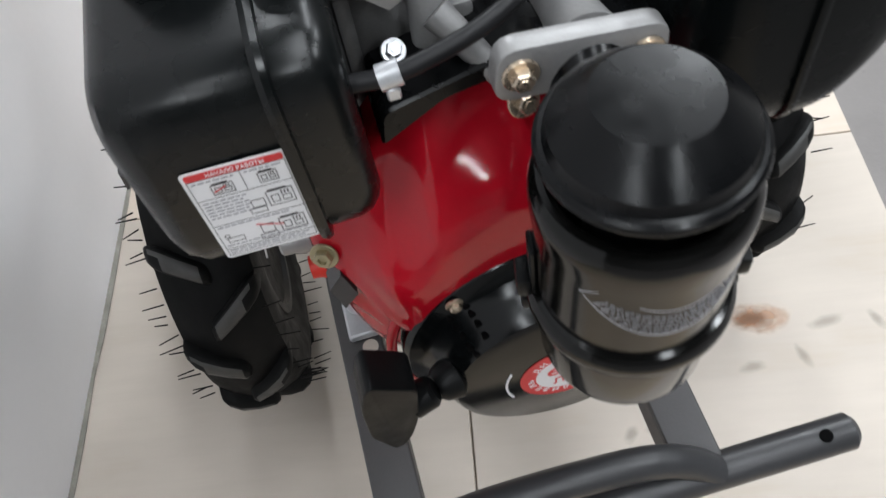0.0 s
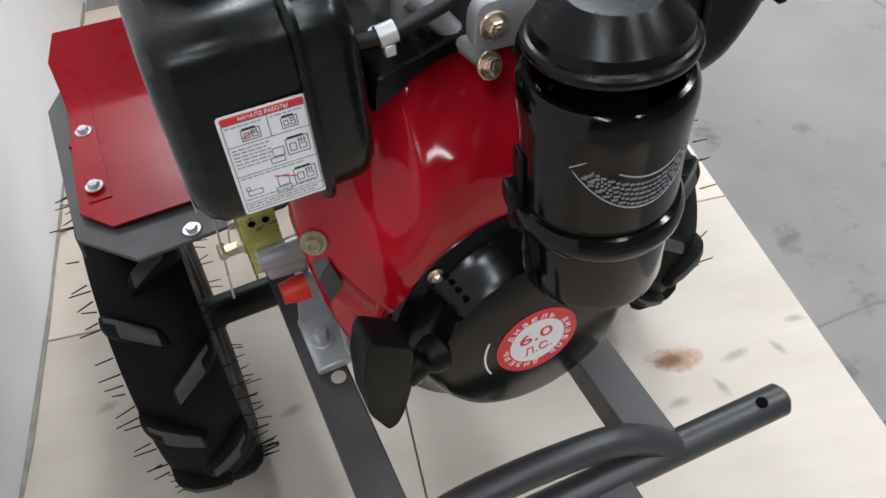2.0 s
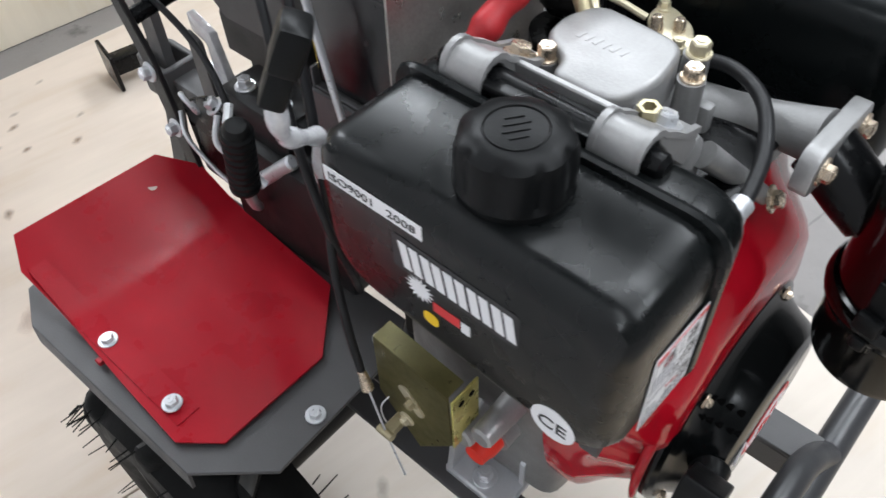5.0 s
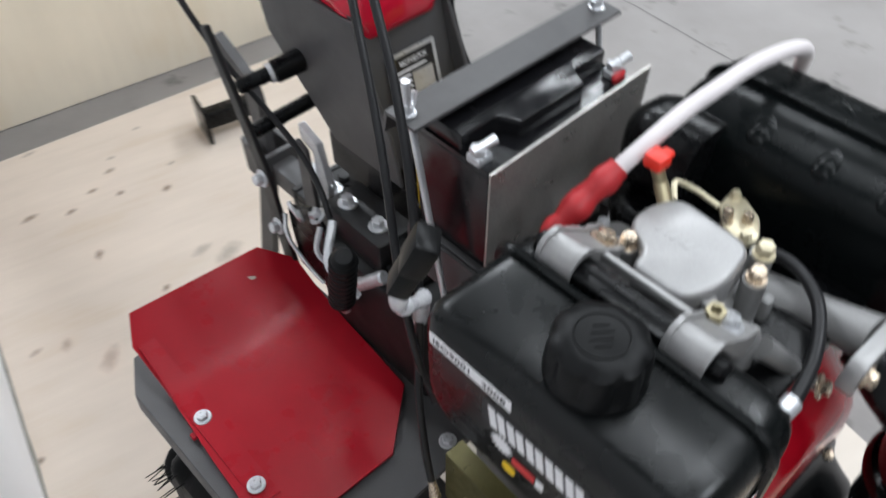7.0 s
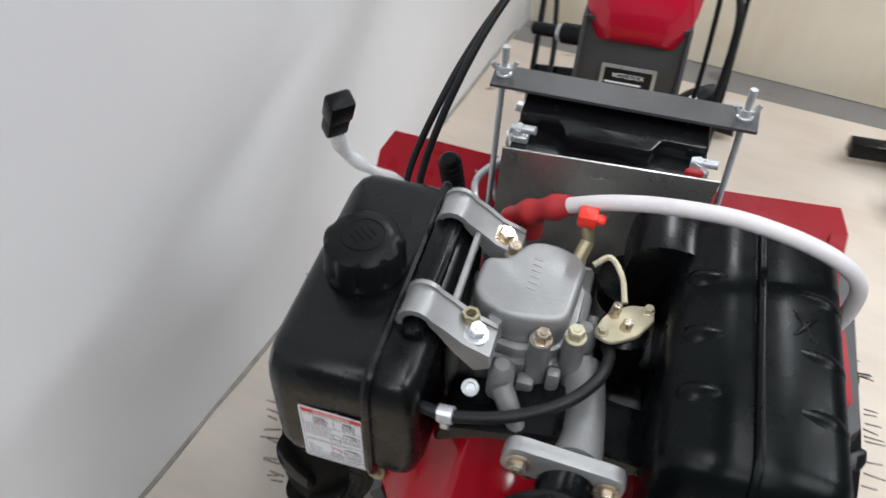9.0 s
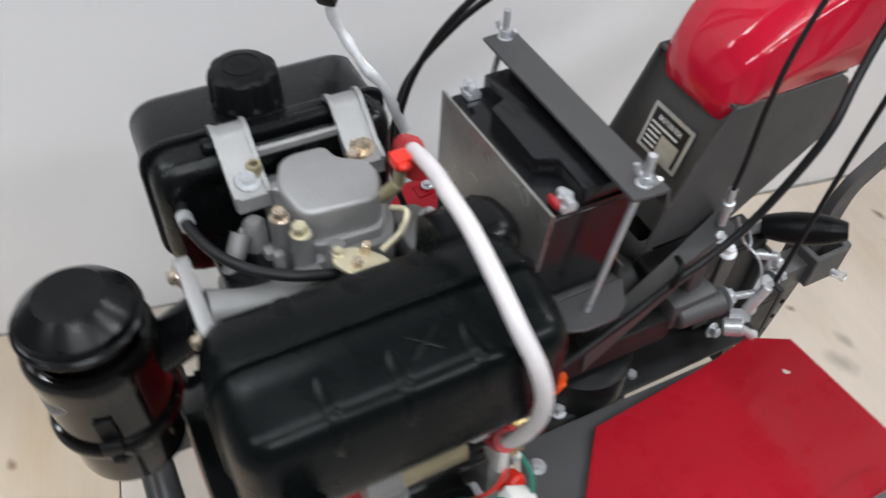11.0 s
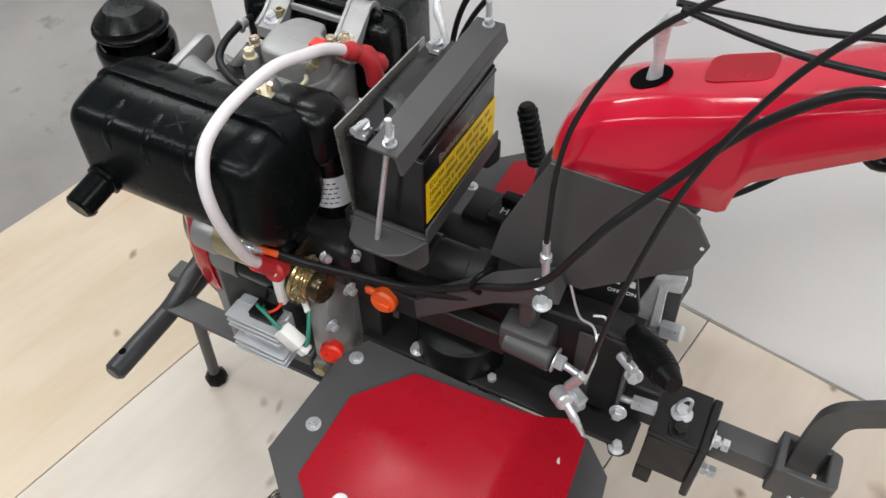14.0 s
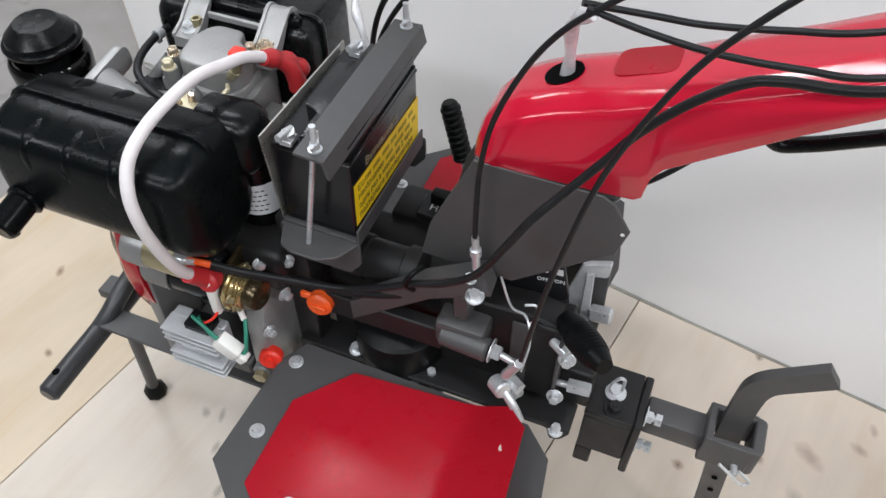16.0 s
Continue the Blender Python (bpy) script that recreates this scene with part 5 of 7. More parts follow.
rod(bm, (-0.150, 0.028, 0.503), (-0.150, 0.044, 0.503), 0.0042, seg=10)
part("cable_clamp", bm, BRASS, gov)
bm = B()
tube(bm, [(-0.1448, 0.056, 0.546), (-0.1500, 0.036, 0.505), (-0.155, 0.013, 0.462)], 0.0010, 6, 4)
tube(bm, [(-0.128, 0.050, 0.520), (-0.138, 0.052, 0.512), (-0.140, 0.046, 0.496), (-0.132, 0.040, 0.490)], 0.0008, 6, 5)
part("throttle_wire", bm, ZINC, gov, "thin bare throttle wire")
bm = B()
rod(bm, (-0.125, -0.046, 0.556), (-0.080, -0.046, 0.556), 0.010, 0.012, 14, 0.002)
rod(bm, (-0.120, -0.020, 0.520), (-0.085, -0.020, 0.520), 0.012, 0.014, 14, 0.002)
part("pump_housing", bm, ALU, crank)

# ---- starter motor, regulator and wiring beside the crankcase ----
bm = B()
spun(bm, [(0.020, 0), (0.027, 0.003), (0.028, 0.030), (0.026, 0.033)], (0.188, -0.082, 0.648), (0, 1, 0), 28)
starter = part("starter_nose", bm, ALU, tractor, "silver cast starter motor nose")
bm = B()
spun(bm, [(0.0255, 0), (0.0255, 0.062), (0.022, 0.064)], (0.188, -0.050, 0.648), (0, 1, 0), 28)
part("solenoid", bm, BRASS, starter, "gold-plated starter solenoid barrel")
bm = B()
spun(bm, [(0.022, 0), (0.022, 0.028), (0.017, 0.034)], (0.188, 0.012, 0.648), (0, 1, 0), 24)
part("solenoid_cap", bm, PLASTIC, starter)
bm = B()
spun(bm, [(0.030, 0), (0.032, 0.004), (0.032, 0.040)], (0.170, -0.078, 0.596), (0, 1, 0), 28)
part("starter_collar", bm, ALUD, starter)
bm = B()
spun(bm, [(0.0295, 0), (0.0295, 0.080), (0.026, 0.084)], (0.170, -0.038, 0.596), (0, 1, 0), 28)
part("starter_barrel", bm, BLACK, starter, "black starter motor barrel")
SX, SY, SZ = 0.190, 0.060, 0.628
bm = B()
spun(bm, [(0.027, -0.002), (0.0290, 0.0), (0.0294, 0.003), (0.0275, 0.005), (0.023, 0.0055), (0.0215, 0.008), (0.0210, 0.022)], (SX, SY, SZ), (0.12, 1, 0.05), 36)
cluster = part("starter_end", bm, GOLD, starter, "yellow-plated starter end cover")
for h, r in ((0.0105, 0.0232), (0.0150, 0.0226), (0.0195, 0.0222)):
    bm = B()
    spun(bm, [(r - 0.002, h - 0.0016), (r, h - 0.0008), (r, h + 0.0008), (r - 0.002, h + 0.0016)], (SX, SY, SZ), (0.12, 1, 0.05), 32)
    part("end_ring", bm, GOLD, cluster)
bm = B()
spun(bm, [(0.0195, 0.020), (0.0200, 0.022), (0.0200, 0.032), (0.0175, 0.036), (0.008, 0.0375), (0.0, 0.0375)], (SX, SY, SZ), (0.12, 1, 0.05), 32)
part("end_cap", bm, BRONZE, cluster, "dark bronze starter end cap")
for a in (14, 132, 228, 318):
    bolt(cluster, (SX + 0.0252 * math.cos(radians(a)), SY + 0.0050, SZ + 0.0252 * math.sin(radians(a))), (0.12, 1, 0.05), 0.0036, 0.008, BRASS)
bm = B()
slab(bm, rounded([(0.156, 0.588), (0.196, 0.586), (0.216, 0.606), (0.218, 0.640), (0.196, 0.668), (0.156, 0.668)], 0.008, 4), "y", 0.0535, 0.0585, 0.001, 1)
part("end_flange", bm, BRONZE, starter, "dark bronze starter flange")
bm = B()
slab(bm, rounded([(-0.090, 0.40), (-0.078, 0.40), (-0.072, 0.60), (-0.060, 0.680), (-0.078, 0.690), (-0.094, 0.62)], 0.004, 2), "x", 0.055, 0.196, 0.004, 2)
part("crankcase_flange", bm, ALUD, crank, "grey cast flange behind the shroud")
bm = B()
slab(bm, rounded([(0.115, 0.430), (0.196, 0.440), (0.190, 0.560), (0.160, 0.610), (0.115, 0.600)], 0.02, 4), "y", 0.054, 0.082, 0.006, 2)
part("crankcase_end", bm, ALU, crank, "aluminium crankcase end cover")
for p in ((0.186, 0.083, 0.452), (0.184, 0.083, 0.540), (0.164, 0.104, 0.602)):
    bolt(crank, p, (0.3, 1, 0), 0.006, 0.010, ZINC)

# finned regulator
bm = B()
box(bm, (0.196, -0.038, 0.476), (0.212, 0.036, 0.552), 0.002, 1)
reg = part("voltage_regulator", bm, BRIGHTALU, tractor, "finned silver aluminium voltage regulator")
for k in range(8):
    z = 0.4780 + k * 0.0100
    if k in (3, 4):
        continue
    bm = B()
    box(bm, (0.208, -0.040, z), (0.236, 0.038, z + 0.0024), 0.0008, 1)
    part("cooling_fin", bm, BRIGHTALU, reg)
bm = B()
box(bm, (0.206, -0.030, 0.500), (0.226, 0.030, 0.520), 0.003, 1)
part("regulator_core", bm, BRIGHTALU, reg)
bm = B()
box(bm, (0.200, -0.010, 0.551), (0.226, 0.026, 0.562), 0.002, 1)
part("regulator_socket", bm, PLASTIC, reg, "black regulator socket")
bm = B()
box(bm, (0.110, -0.060, 0.440), (0.200, 0.050, 0.466), 0.003, 1)
part("regulator_bracket", bm, GREY, reg)

# wires and connectors
wires = (
    ("red_wire", REDPL, 0.0017, [(0.214, 0.012, 0.562), (0.226, 0.030, 0.585), (0.224, 0.046, 0.604), (0.205, 0.052, 0.622)]),
    ("green_wire", BLUEGREEN, 0.0022, [(0.210, -0.004, 0.560), (0.224, 0.010, 0.582), (0.232, 0.036, 0.578), (0.232, 0.054, 0.560)]),
    ("green_wire", BLUEGREEN, 0.0022, [(0.208, 0.002, 0.560), (0.222, 0.016, 0.577), (0.232, 0.038, 0.570), (0.231, 0.056, 0.553)]),
    ("green_wire", BLUEGREEN, 0.0026, [(0.232, 0.060, 0.548), (0.230, 0.078, 0.552), (0.222, 0.080, 0.574), (0.208, 0.074, 0.592)]),
    ("white_wire", PAINTWHITE, 0.0038, [(0.208, 0.072, 0.590), (0.204, 0.066, 0.606), (0.200, 0.060, 0.622)]),
)
for nm, mt, r, pts in wires:
    bm = B()
    tube(bm, pts, r, 8, 8)
    part(nm, bm, mt, reg)
bm = B()
plug_m = Matrix.Translation((0.231, 0.060, 0.554)) @ Matrix.Rotation(radians(-38), 4, "X")
box(bm, (-0.009, -0.020, -0.012), (0.009, 0.012, 0.012), 0.003, 2, plug_m)
box(bm, (-0.007, 0.012, -0.009), (0.007, 0.024, 0.008), 0.002, 1, plug_m)
part("wire_connector", bm, PAINTWHITE, reg, "white plastic wire connector")
bm = B()
spun(bm, [(0.0150, 0), (0.0150, 0.012), (0.012, 0.015), (0.006, 0.015), (0.0055, 0.019)], (0.188, 0.082, 0.494), (1, 0.35, 0.25), 26)
part("oil_plug", bm, REDPL, crank, "bright red plastic oil plug")
bm = B()
rod(bm, (0.168, 0.066, 0.462), (0.204, 0.070, 0.462), 0.013, seg=20, soft=0.002)
part("drain_boss", bm, ALUD, crank)
bm = B()
rod(bm, (0.200, 0.0695, 0.462), (0.212, 0.071, 0.462), 0.0095, seg=6)
part("drain_bolt", bm, BRASS, crank)

# battery lead in its white sleeve, with red boots
bm = B()
tube(bm, [(0.022, 0.046, 0.832), (0.056, 0.038, 0.853), (0.090, 0.034, 0.865), (0.125, 0.028, 0.874), (0.161, 0.0255, 0.876), (0.205, 0.022, 0.870), (0.238, 0.022, 0.856), (0.258, 0.028, 0.832), (0.264, 0.034, 0.800), (0.260, 0.037, 0.765), (0.250, 0.037, 0.728), (0.238, 0.036, 0.698), (0.227, 0.037, 0.680)], 0.0066, 18, 8)
lead = part("battery_lead", bm, WHITEHOSE, tractor, "thick white sleeved battery lead")
bm = B()
tube(bm, [(0.034, 0.044, 0.839), (0.012, 0.049, 0.824), (-0.006, 0.054, 0.808), (-0.018, 0.060, 0.790)], 0.0115, 12, 8, radii=lambda t: 0.0088 + 0.0026 * math.sin(9 * t) ** 2)
tube(bm, [(0.016, 0.050, 0.826), (0.006, 0.058, 0.810), (0.003, 0.062, 0.792), (0.002, 0.063, 0.782)], 0.0115, 12, 6, radii=lambda t: 0.0085 + 0.0035 * t)
part("lead_boot", bm, REDRUB, lead, "wrinkled red rubber terminal boot")
bm = B()
tube(bm, [(0.231, 0.035, 0.685), (0.218, 0.038, 0.668), (0.206, 0.043, 0.655)], 0.012, 12, 5, radii=lambda t: 0.0100 + 0.004 * t)
rod(bm, (0.196, 0.043, 0.652), (0.221, 0.045, 0.660), 0.0135, seg=16, soft=0.003)
part("lead_boot", bm, REDRUB, lead, "red rubber terminal boot")
bm = B()
box(bm, (0.194, 0.040, 0.602), (0.222, 0.0515, 0.664), 0.004, 2)
part("tape_wrap", bm, PAINTWHITE, starter, "white tape round the starter terminal")
bm = B()
box(bm, (0.212, 0.008, 0.684), (0.222, 0.026, 0.692), 0.002, 1)
rod(bm, (0.216, 0.022, 0.687), (0.216, 0.036, 0.688), 0.0045, seg=10)
part("lead_lug", bm, ZINC, lead)
bm = B()
tube(bm, [(0.216, 0.026, 0.688), (0.214, 0.040, 0.688), (0.210, 0.050, 0.684)], 0.0040, 8, 4)
part("orange_wire", bm, ORANGE, lead)

# fuel filter canister behind the muffler
bm = B()
spun(bm, [(0.020, 0.664), (0.029, 0.668), (0.029, 0.752), (0.031, 0.754), (0.031, 0.766), (0.024, 0.770)], (0.100, 0.053, -0.008), seg=36)
canister = part("oil_filter", bm, SATIN, tractor, "black oil filter canister with a white label")
bm = B()
spun(bm, [(0.0292, 0.696), (0.0295, 0.696), (0.0295, 0.742), (0.0292, 0.742)], (0.100, 0.053, -0.008), seg=36)
can_label = part("canister_label", bm, WHITE, canister, "white printed canister label")
for row in range(5):
    bm = B()
    for k in range(7):
        a = radians(-30 + 12 * k + 5 * (row % 2))
        p = Vector((0.100 + 0.0296 * math.cos(a), 0.053 + 0.0296 * math.sin(a), 0.695 + row * 0.0075))
        card(bm, on_face(p, (-math.sin(a), math.cos(a), 0), (0, 0, 1)), -0.0022, 0, 0.0022, 0.0016, 0.0002, 0.0002)
    part("text_bar", bm, INK, can_label)
for p in ((0.150, 0.108, 0.650), (0.112, 0.110, 0.660), (0.166, 0.080, 0.650)):
    bolt(canister, p, (0.6, 0.8, 0.3), 0.0055, 0.009, ZINC)
bm = B()
box(bm, (0.060, 0.030, 0.600), (0.166, 0.108, 0.668), 0.012, 3)
part("filter_base", bm, GREYD, canister, "rough cast filter base")

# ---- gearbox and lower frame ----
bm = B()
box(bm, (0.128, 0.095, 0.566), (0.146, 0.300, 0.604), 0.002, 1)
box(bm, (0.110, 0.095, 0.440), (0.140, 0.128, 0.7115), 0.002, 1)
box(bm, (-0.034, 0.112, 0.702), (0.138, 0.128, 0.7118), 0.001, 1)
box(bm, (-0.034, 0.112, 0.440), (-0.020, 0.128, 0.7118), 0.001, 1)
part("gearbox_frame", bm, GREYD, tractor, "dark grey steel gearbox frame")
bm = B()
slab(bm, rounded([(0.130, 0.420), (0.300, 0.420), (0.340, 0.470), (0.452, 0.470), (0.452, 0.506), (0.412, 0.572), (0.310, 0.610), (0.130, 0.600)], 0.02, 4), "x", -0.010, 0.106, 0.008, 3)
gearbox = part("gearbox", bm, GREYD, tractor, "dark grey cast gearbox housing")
bm = B()
spun(bm, [(0.062, 0), (0.064, 0.006), (0.064, 0.018), (0.060, 0.022), (0.060, 0.105), (0.050, 0.112)], (0.098, 0.225, 0.432), (0, 0, 1), 40)
drum = part("gearbox_drum", bm, PLASTIC, gearbox, "round black gearbox drum")
bm = B()
spun(bm, [(0.0645, 0), (0.0655, 0.0018), (0.0645, 0.0036)], (0.098, 0.225, 0.470), (0, 0, 1), 40)
part("drum_rim", bm, ALUD, drum)
bm = B()
spun(bm, [(0.026, 0), (0.028, 0.004), (0.028, 0.040), (0.0255, 0.042), (0.0255, 0.086), (0.030, 0.088), (0.030, 0.106), (0.026, 0.108)], (0.100, 0.150, 0.638), (0, 1, 0), 30)
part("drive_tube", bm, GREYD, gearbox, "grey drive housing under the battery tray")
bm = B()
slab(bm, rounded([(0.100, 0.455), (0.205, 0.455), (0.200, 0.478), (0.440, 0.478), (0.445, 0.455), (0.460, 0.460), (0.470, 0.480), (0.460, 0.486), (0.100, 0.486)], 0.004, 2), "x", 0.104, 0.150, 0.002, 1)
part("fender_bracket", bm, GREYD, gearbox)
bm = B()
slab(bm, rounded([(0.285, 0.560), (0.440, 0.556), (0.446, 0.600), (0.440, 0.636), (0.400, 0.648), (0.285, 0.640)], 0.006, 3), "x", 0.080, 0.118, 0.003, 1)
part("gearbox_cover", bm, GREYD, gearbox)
for p in ((0.133, 0.282, 0.480), (0.138, 0.178, 0.487), (0.138, 0.200, 0.487), (0.150, 0.452, 0.480)):
    bolt(gearbox, p, (0.1, 0, 1), 0.0062, 0.013, ZINC)
bm = B()
spun(bm, [(0.0165, 0), (0.0165, 0.010), (0.0135, 0.013), (0.0, 0.013)], (0.146, 0.144, 0.588), (1, 0.1, 0.12), 26)
box(bm, (0.147, 0.118, 0.590), (0.154, 0.138, 0.600), 0.002, 1)
box(bm, (0.158, 0.132, 0.586), (0.162, 0.156, 0.592), 0.001, 1)
part("filler_plug", bm, ORANGE, gearbox, "orange plastic gearbox filler plug")

# diagonal strut and its wiring
bm = B()
loft(bm, [[(0.128, 0.186, 0.574), (0.148, 0.186, 0.574), (0.148, 0.184, 0.606), (0.128, 0.184, 0.606)],
          [(0.128, 0.286, 0.660), (0.146, 0.286, 0.660), (0.146, 0.278, 0.690), (0.128, 0.278, 0.690)],
          [(0.114, 0.352, 0.690), (0.140, 0.354, 0.690), (0.138, 0.344, 0.718), (0.114, 0.342, 0.718)]])
strut = part("strut", bm, GREY, tractor, "dark grey diagonal steel strut")
bm = B()
tube(bm, [(0.208, 0.046, 0.684), (0.198, 0.078, 0.672), (0.174, 0.124, 0.650), (0.158, 0.178, 0.642), (0.154, 0.230, 0.662), (0.154, 0.268, 0.688), (0.154, 0.305, 0.706), (0.156, 0.341, 0.740), (0.160, 0.370, 0.800), (0.158, 0.390, 0.842), (0.144, 0.414, 0.874), (0.131, 0.441, 0.910), (0.127, 0.462, 0.944), (0.1255, 0.492, 0.981), (0.1250, 0.525, 1.010), (0.1240, 0.552, 1.019), (0.1240, 0.615, 1.029), (0.120, 0.72, 1.075)], 0.0042, 14, 8)
part("wire_harness", bm, CABLE, tractor, "thick black sheathed wire harness")
bm = B()
tube(bm, [(0.206, 0.046, 0.676), (0.190, 0.088, 0.660), (0.162, 0.136, 0.638), (0.150, 0.190, 0.630), (0.140, 0.260, 0.650), (0.120, 0.300, 0.676)], 0.0050, 10, 8)
part("wire_harness", bm, CABLE, tractor, "thin black sheathed wire harness")
bm = B()
tube(bm, [(0.150, 0.268, 0.672), (0.158, 0.262, 0.690), (0.154, 0.270, 0.706), (0.140, 0.276, 0.704)], 0.0032, 8, 5)
part("cable_tie", bm, PLASTIC, strut)

# ---- battery, its tray and clamp ----
bm = B()
box(bm, (-0.0355, 0.110, 0.7125), (0.1440, 0.2000, 0.7165), 0.0008, 1)
box(bm, (-0.0355, 0.2005, 0.7085), (0.1440, 0.2030, 0.733), 0.0008, 1)
slab(bm, rounded([(0.108, 0.664), (0.190, 0.664), (0.205, 0.684), (0.205, 0.7155), (0.108, 0.7155)], 0.004, 2), "x", 0.1450, 0.1480)
slab(bm, rounded([(0.108, 0.664), (0.190, 0.664), (0.205, 0.684), (0.205, 0.7155), (0.108, 0.7155)], 0.004, 2), "x", -0.0400, -0.0370)
tray = part("battery_tray", bm, GREY, tractor, "dark grey folded steel battery tray")
bm = B()
slab(bm, [(-0.040, 0.700), (0.136, 0.700), (0.150, 0.841), (-0.036, 0.833)], "y", 0.1055, 0.1075)
part("tray_front", bm, STEEL, tray, "bare sheet steel plate in front of the battery")
bm = B()
slab(bm, rounded([(0.146, 0.112), (0.176, 0.124), (0.182, 0.140), (0.182, 0.172), (0.172, 0.190), (0.146, 0.204)], 0.004, 2), "z", 0.7125, 0.7165, 0.0008, 1)
part("rod_lug", bm, GREY, tray)
bm = B()
rings = []
for z, g in ((0.7168, 0.003), (0.720, 0.0), (0.826, 0.0), (0.8275, 0.0)):
    rings.append([(x, y, z) for x, y in rounded([(-0.0310 + g, 0.1115 + g), (0.1395 - g, 0.1115 + g), (0.1395 - g, 0.1985 - g), (-0.0310 + g, 0.1985 - g)], 0.004, 3)])
loft(bm, rings)
battery = part("battery", bm, CASE, None)
tagged(battery, "black sealed lead-acid battery with a yellow warning label", "battery")
bm = B()
lid = rounded([(-0.0295, 0.1970), (-0.0295, 0.1440), (0.0080, 0.1440), (0.0160, 0.1260), (0.0900, 0.1260), (0.0980, 0.1440), (0.1380, 0.1440), (0.1380, 0.1970)], 0.003, 3)
slab(bm, lid, "z", 0.8270, 0.8440, 0.002, 2)
part("battery_lid", bm, CASE, battery, "stepped black battery lid")
bm = B()
box(bm, (-0.0318, 0.1108, 0.8190), (0.1402, 0.1992, 0.8232), 0.001, 1)
part("lid_seam", bm, CASE, battery)
for x, red in ((-0.025, False), (0.133, True)):
    bm = B()
    box(bm, (x - 0.008, 0.122, 0.8275), (x + 0.008, 0.136, 0.8345), 0.001, 1)
    rod(bm, (x - 0.008, 0.129, 0.839), (x + 0.014, 0.126, 0.842), 0.0040, seg=10)
    spun(bm, [(0.0070, 0), (0.0070, 0.006)], (x - 0.002, 0.129, 0.8345), (0.2, 0, 1), 6)
    term = part("battery_terminal", bm, ZINC, battery, "zinc battery terminal with bolt")
    if red:
        bm = B()
        box(bm, (x - 0.012, 0.119, 0.8278), (x + 0.004, 0.124, 0.8368), 0.002, 1)
        part("terminal_cover", bm, REDRUB, term, "red terminal cover")
ym = on_face((0.1370, 0.1987, 0.735), (-1, 0, -0.035), (0, 0, 1))
bm = B()
card(bm, ym, 0.0, 0.0, 0.166, 0.056, 0.0003, 0.0004)
ylab = part("warning_label", bm, YELLOW, battery, "yellow warning label with dark text")
part("warning_heading", lettering("Внимание!!!", ym, 0.030, 0.0615, 0.0145, 0.0002, 0.078), BRASS, battery, "gold printed heading")
for i, (txt, w) in enumerate((("Если", 0.030), ("Необходимо", 0.062), ("один раз в месяц на 2 часа", 0.140), ("подзарядка аккумулятора", 0.140))):
    part("label_word", lettering(txt, ym, 0.008, 0.0435 - i * 0.0125, 0.0118, 0.0008, w), BROWNINK, ylab)
rng = random.Random(9)
for row, x0 in ((0, 0.044), (1, 0.076)):
    x = x0
    while x < 0.150:
        w = rng.uniform(0.012, 0.024)
        bm = B()
        step = x
        while step < min(x + w, 0.157):
            card(bm, ym, step, 0.0435 - row * 0.0125, step + 0.0011, 0.0492 - row * 0.0125, 0.0008, 0.0002)
            step += 0.0026
        part("text_bar", bm, BROWNINK, ylab)
        x += w + 0.006

bm = B()
slab(bm, [(-0.062, 0.160), (0.174, 0.160), (0.176, 0.193), (-0.063, 0.193)], "z", 0.8555, 0.8585)
loft(bm, [[(-0.063, 0.190, 0.8580), (-0.063, 0.193, 0.8580), (-0.063, 0.198, 0.837), (-0.063, 0.195, 0.837)], [(0.176, 0.190, 0.8580), (0.176, 0.193, 0.8580), (0.176, 0.198, 0.837), (0.176, 0.195, 0.837)]])
clampbar = part("clamp_bar", bm, GREY, tractor, "dark grey angle-steel battery clamp bar")
for x, low in ((0.1625, (0.164, 0.150, 0.700)), (-0.053, (-0.052, 0.140, 0.660))):
    bm = B()
    rod(bm, low, (x, 0.178, 0.872), 0.0030, seg=10)
    rod(bm, (x, 0.178, 0.872), (x, 0.178, 0.888), 0.0034, seg=10)
    clamp_rod = part("clamp_bolt", bm, ZINC, clampbar, "threaded zinc clamp rod")
    bm = B()
    spun(bm, [(0.0072, 0), (0.0072, 0.0016), (0.0050, 0.002), (0.0046, 0.009)], (x, 0.178, 0.8587), seg=14)
    for s in (-1, 1):
        tube(bm, [(x + s * 0.003, 0.178, 0.863), (x + s * 0.0080, 0.178 + s * 0.002, 0.866), (x + s * 0.0105, 0.178 + s * 0.003, 0.872)], 0.0024, 8, 4)
    part("wing_nut", bm, ZINC, clamp_rod, "zinc wing nut")
    bolt(clamp_rod, (low[0], low[1], low[2] + 0.004), r=0.0060, h=0.009)

# ---- handlebar tower ----
bm = B()
side = [(0.262, 0.692), (0.273, 0.745), (0.292, 0.790), (0.318, 0.850), (0.444, 0.850), (0.456, 0.842), (0.475, 0.812), (0.467, 0.778), (0.368, 0.690)]
slab(bm, side, "x", 0.1080, 0.1120, 0.001, 1)
tower = part("handlebar_tower", bm, GREY, tractor, "dark grey welded steel handlebar tower")
bm = B()
spun(bm, [(0.0020, 0), (0.0020, 0.0006)], (0.1119, 0.469, 0.808), (1, 0, 0), 16)
part("tower_hole", bm, WALL, tower)
bm = B()
slab(bm, side, "x", 0.0000, 0.0040, 0.001, 1)
part("tower_side", bm, GREY, tower)
bm = B()
fr = [(0.2860, 0.690), (0.2985, 0.748), (0.3090, 0.792), (0.3240, 0.852)]
rings = [[(0.004, y, z), (0.108, y, z), (0.108, y + 0.004, z), (0.004, y + 0.004, z)] for y, z in fr]
loft(bm, rings)
box(bm, (0.004, 0.318, 0.846), (0.108, 0.455, 0.850))
part("tower_front", bm, GREY, tower, "grey steel tower front plate")
bm = B()
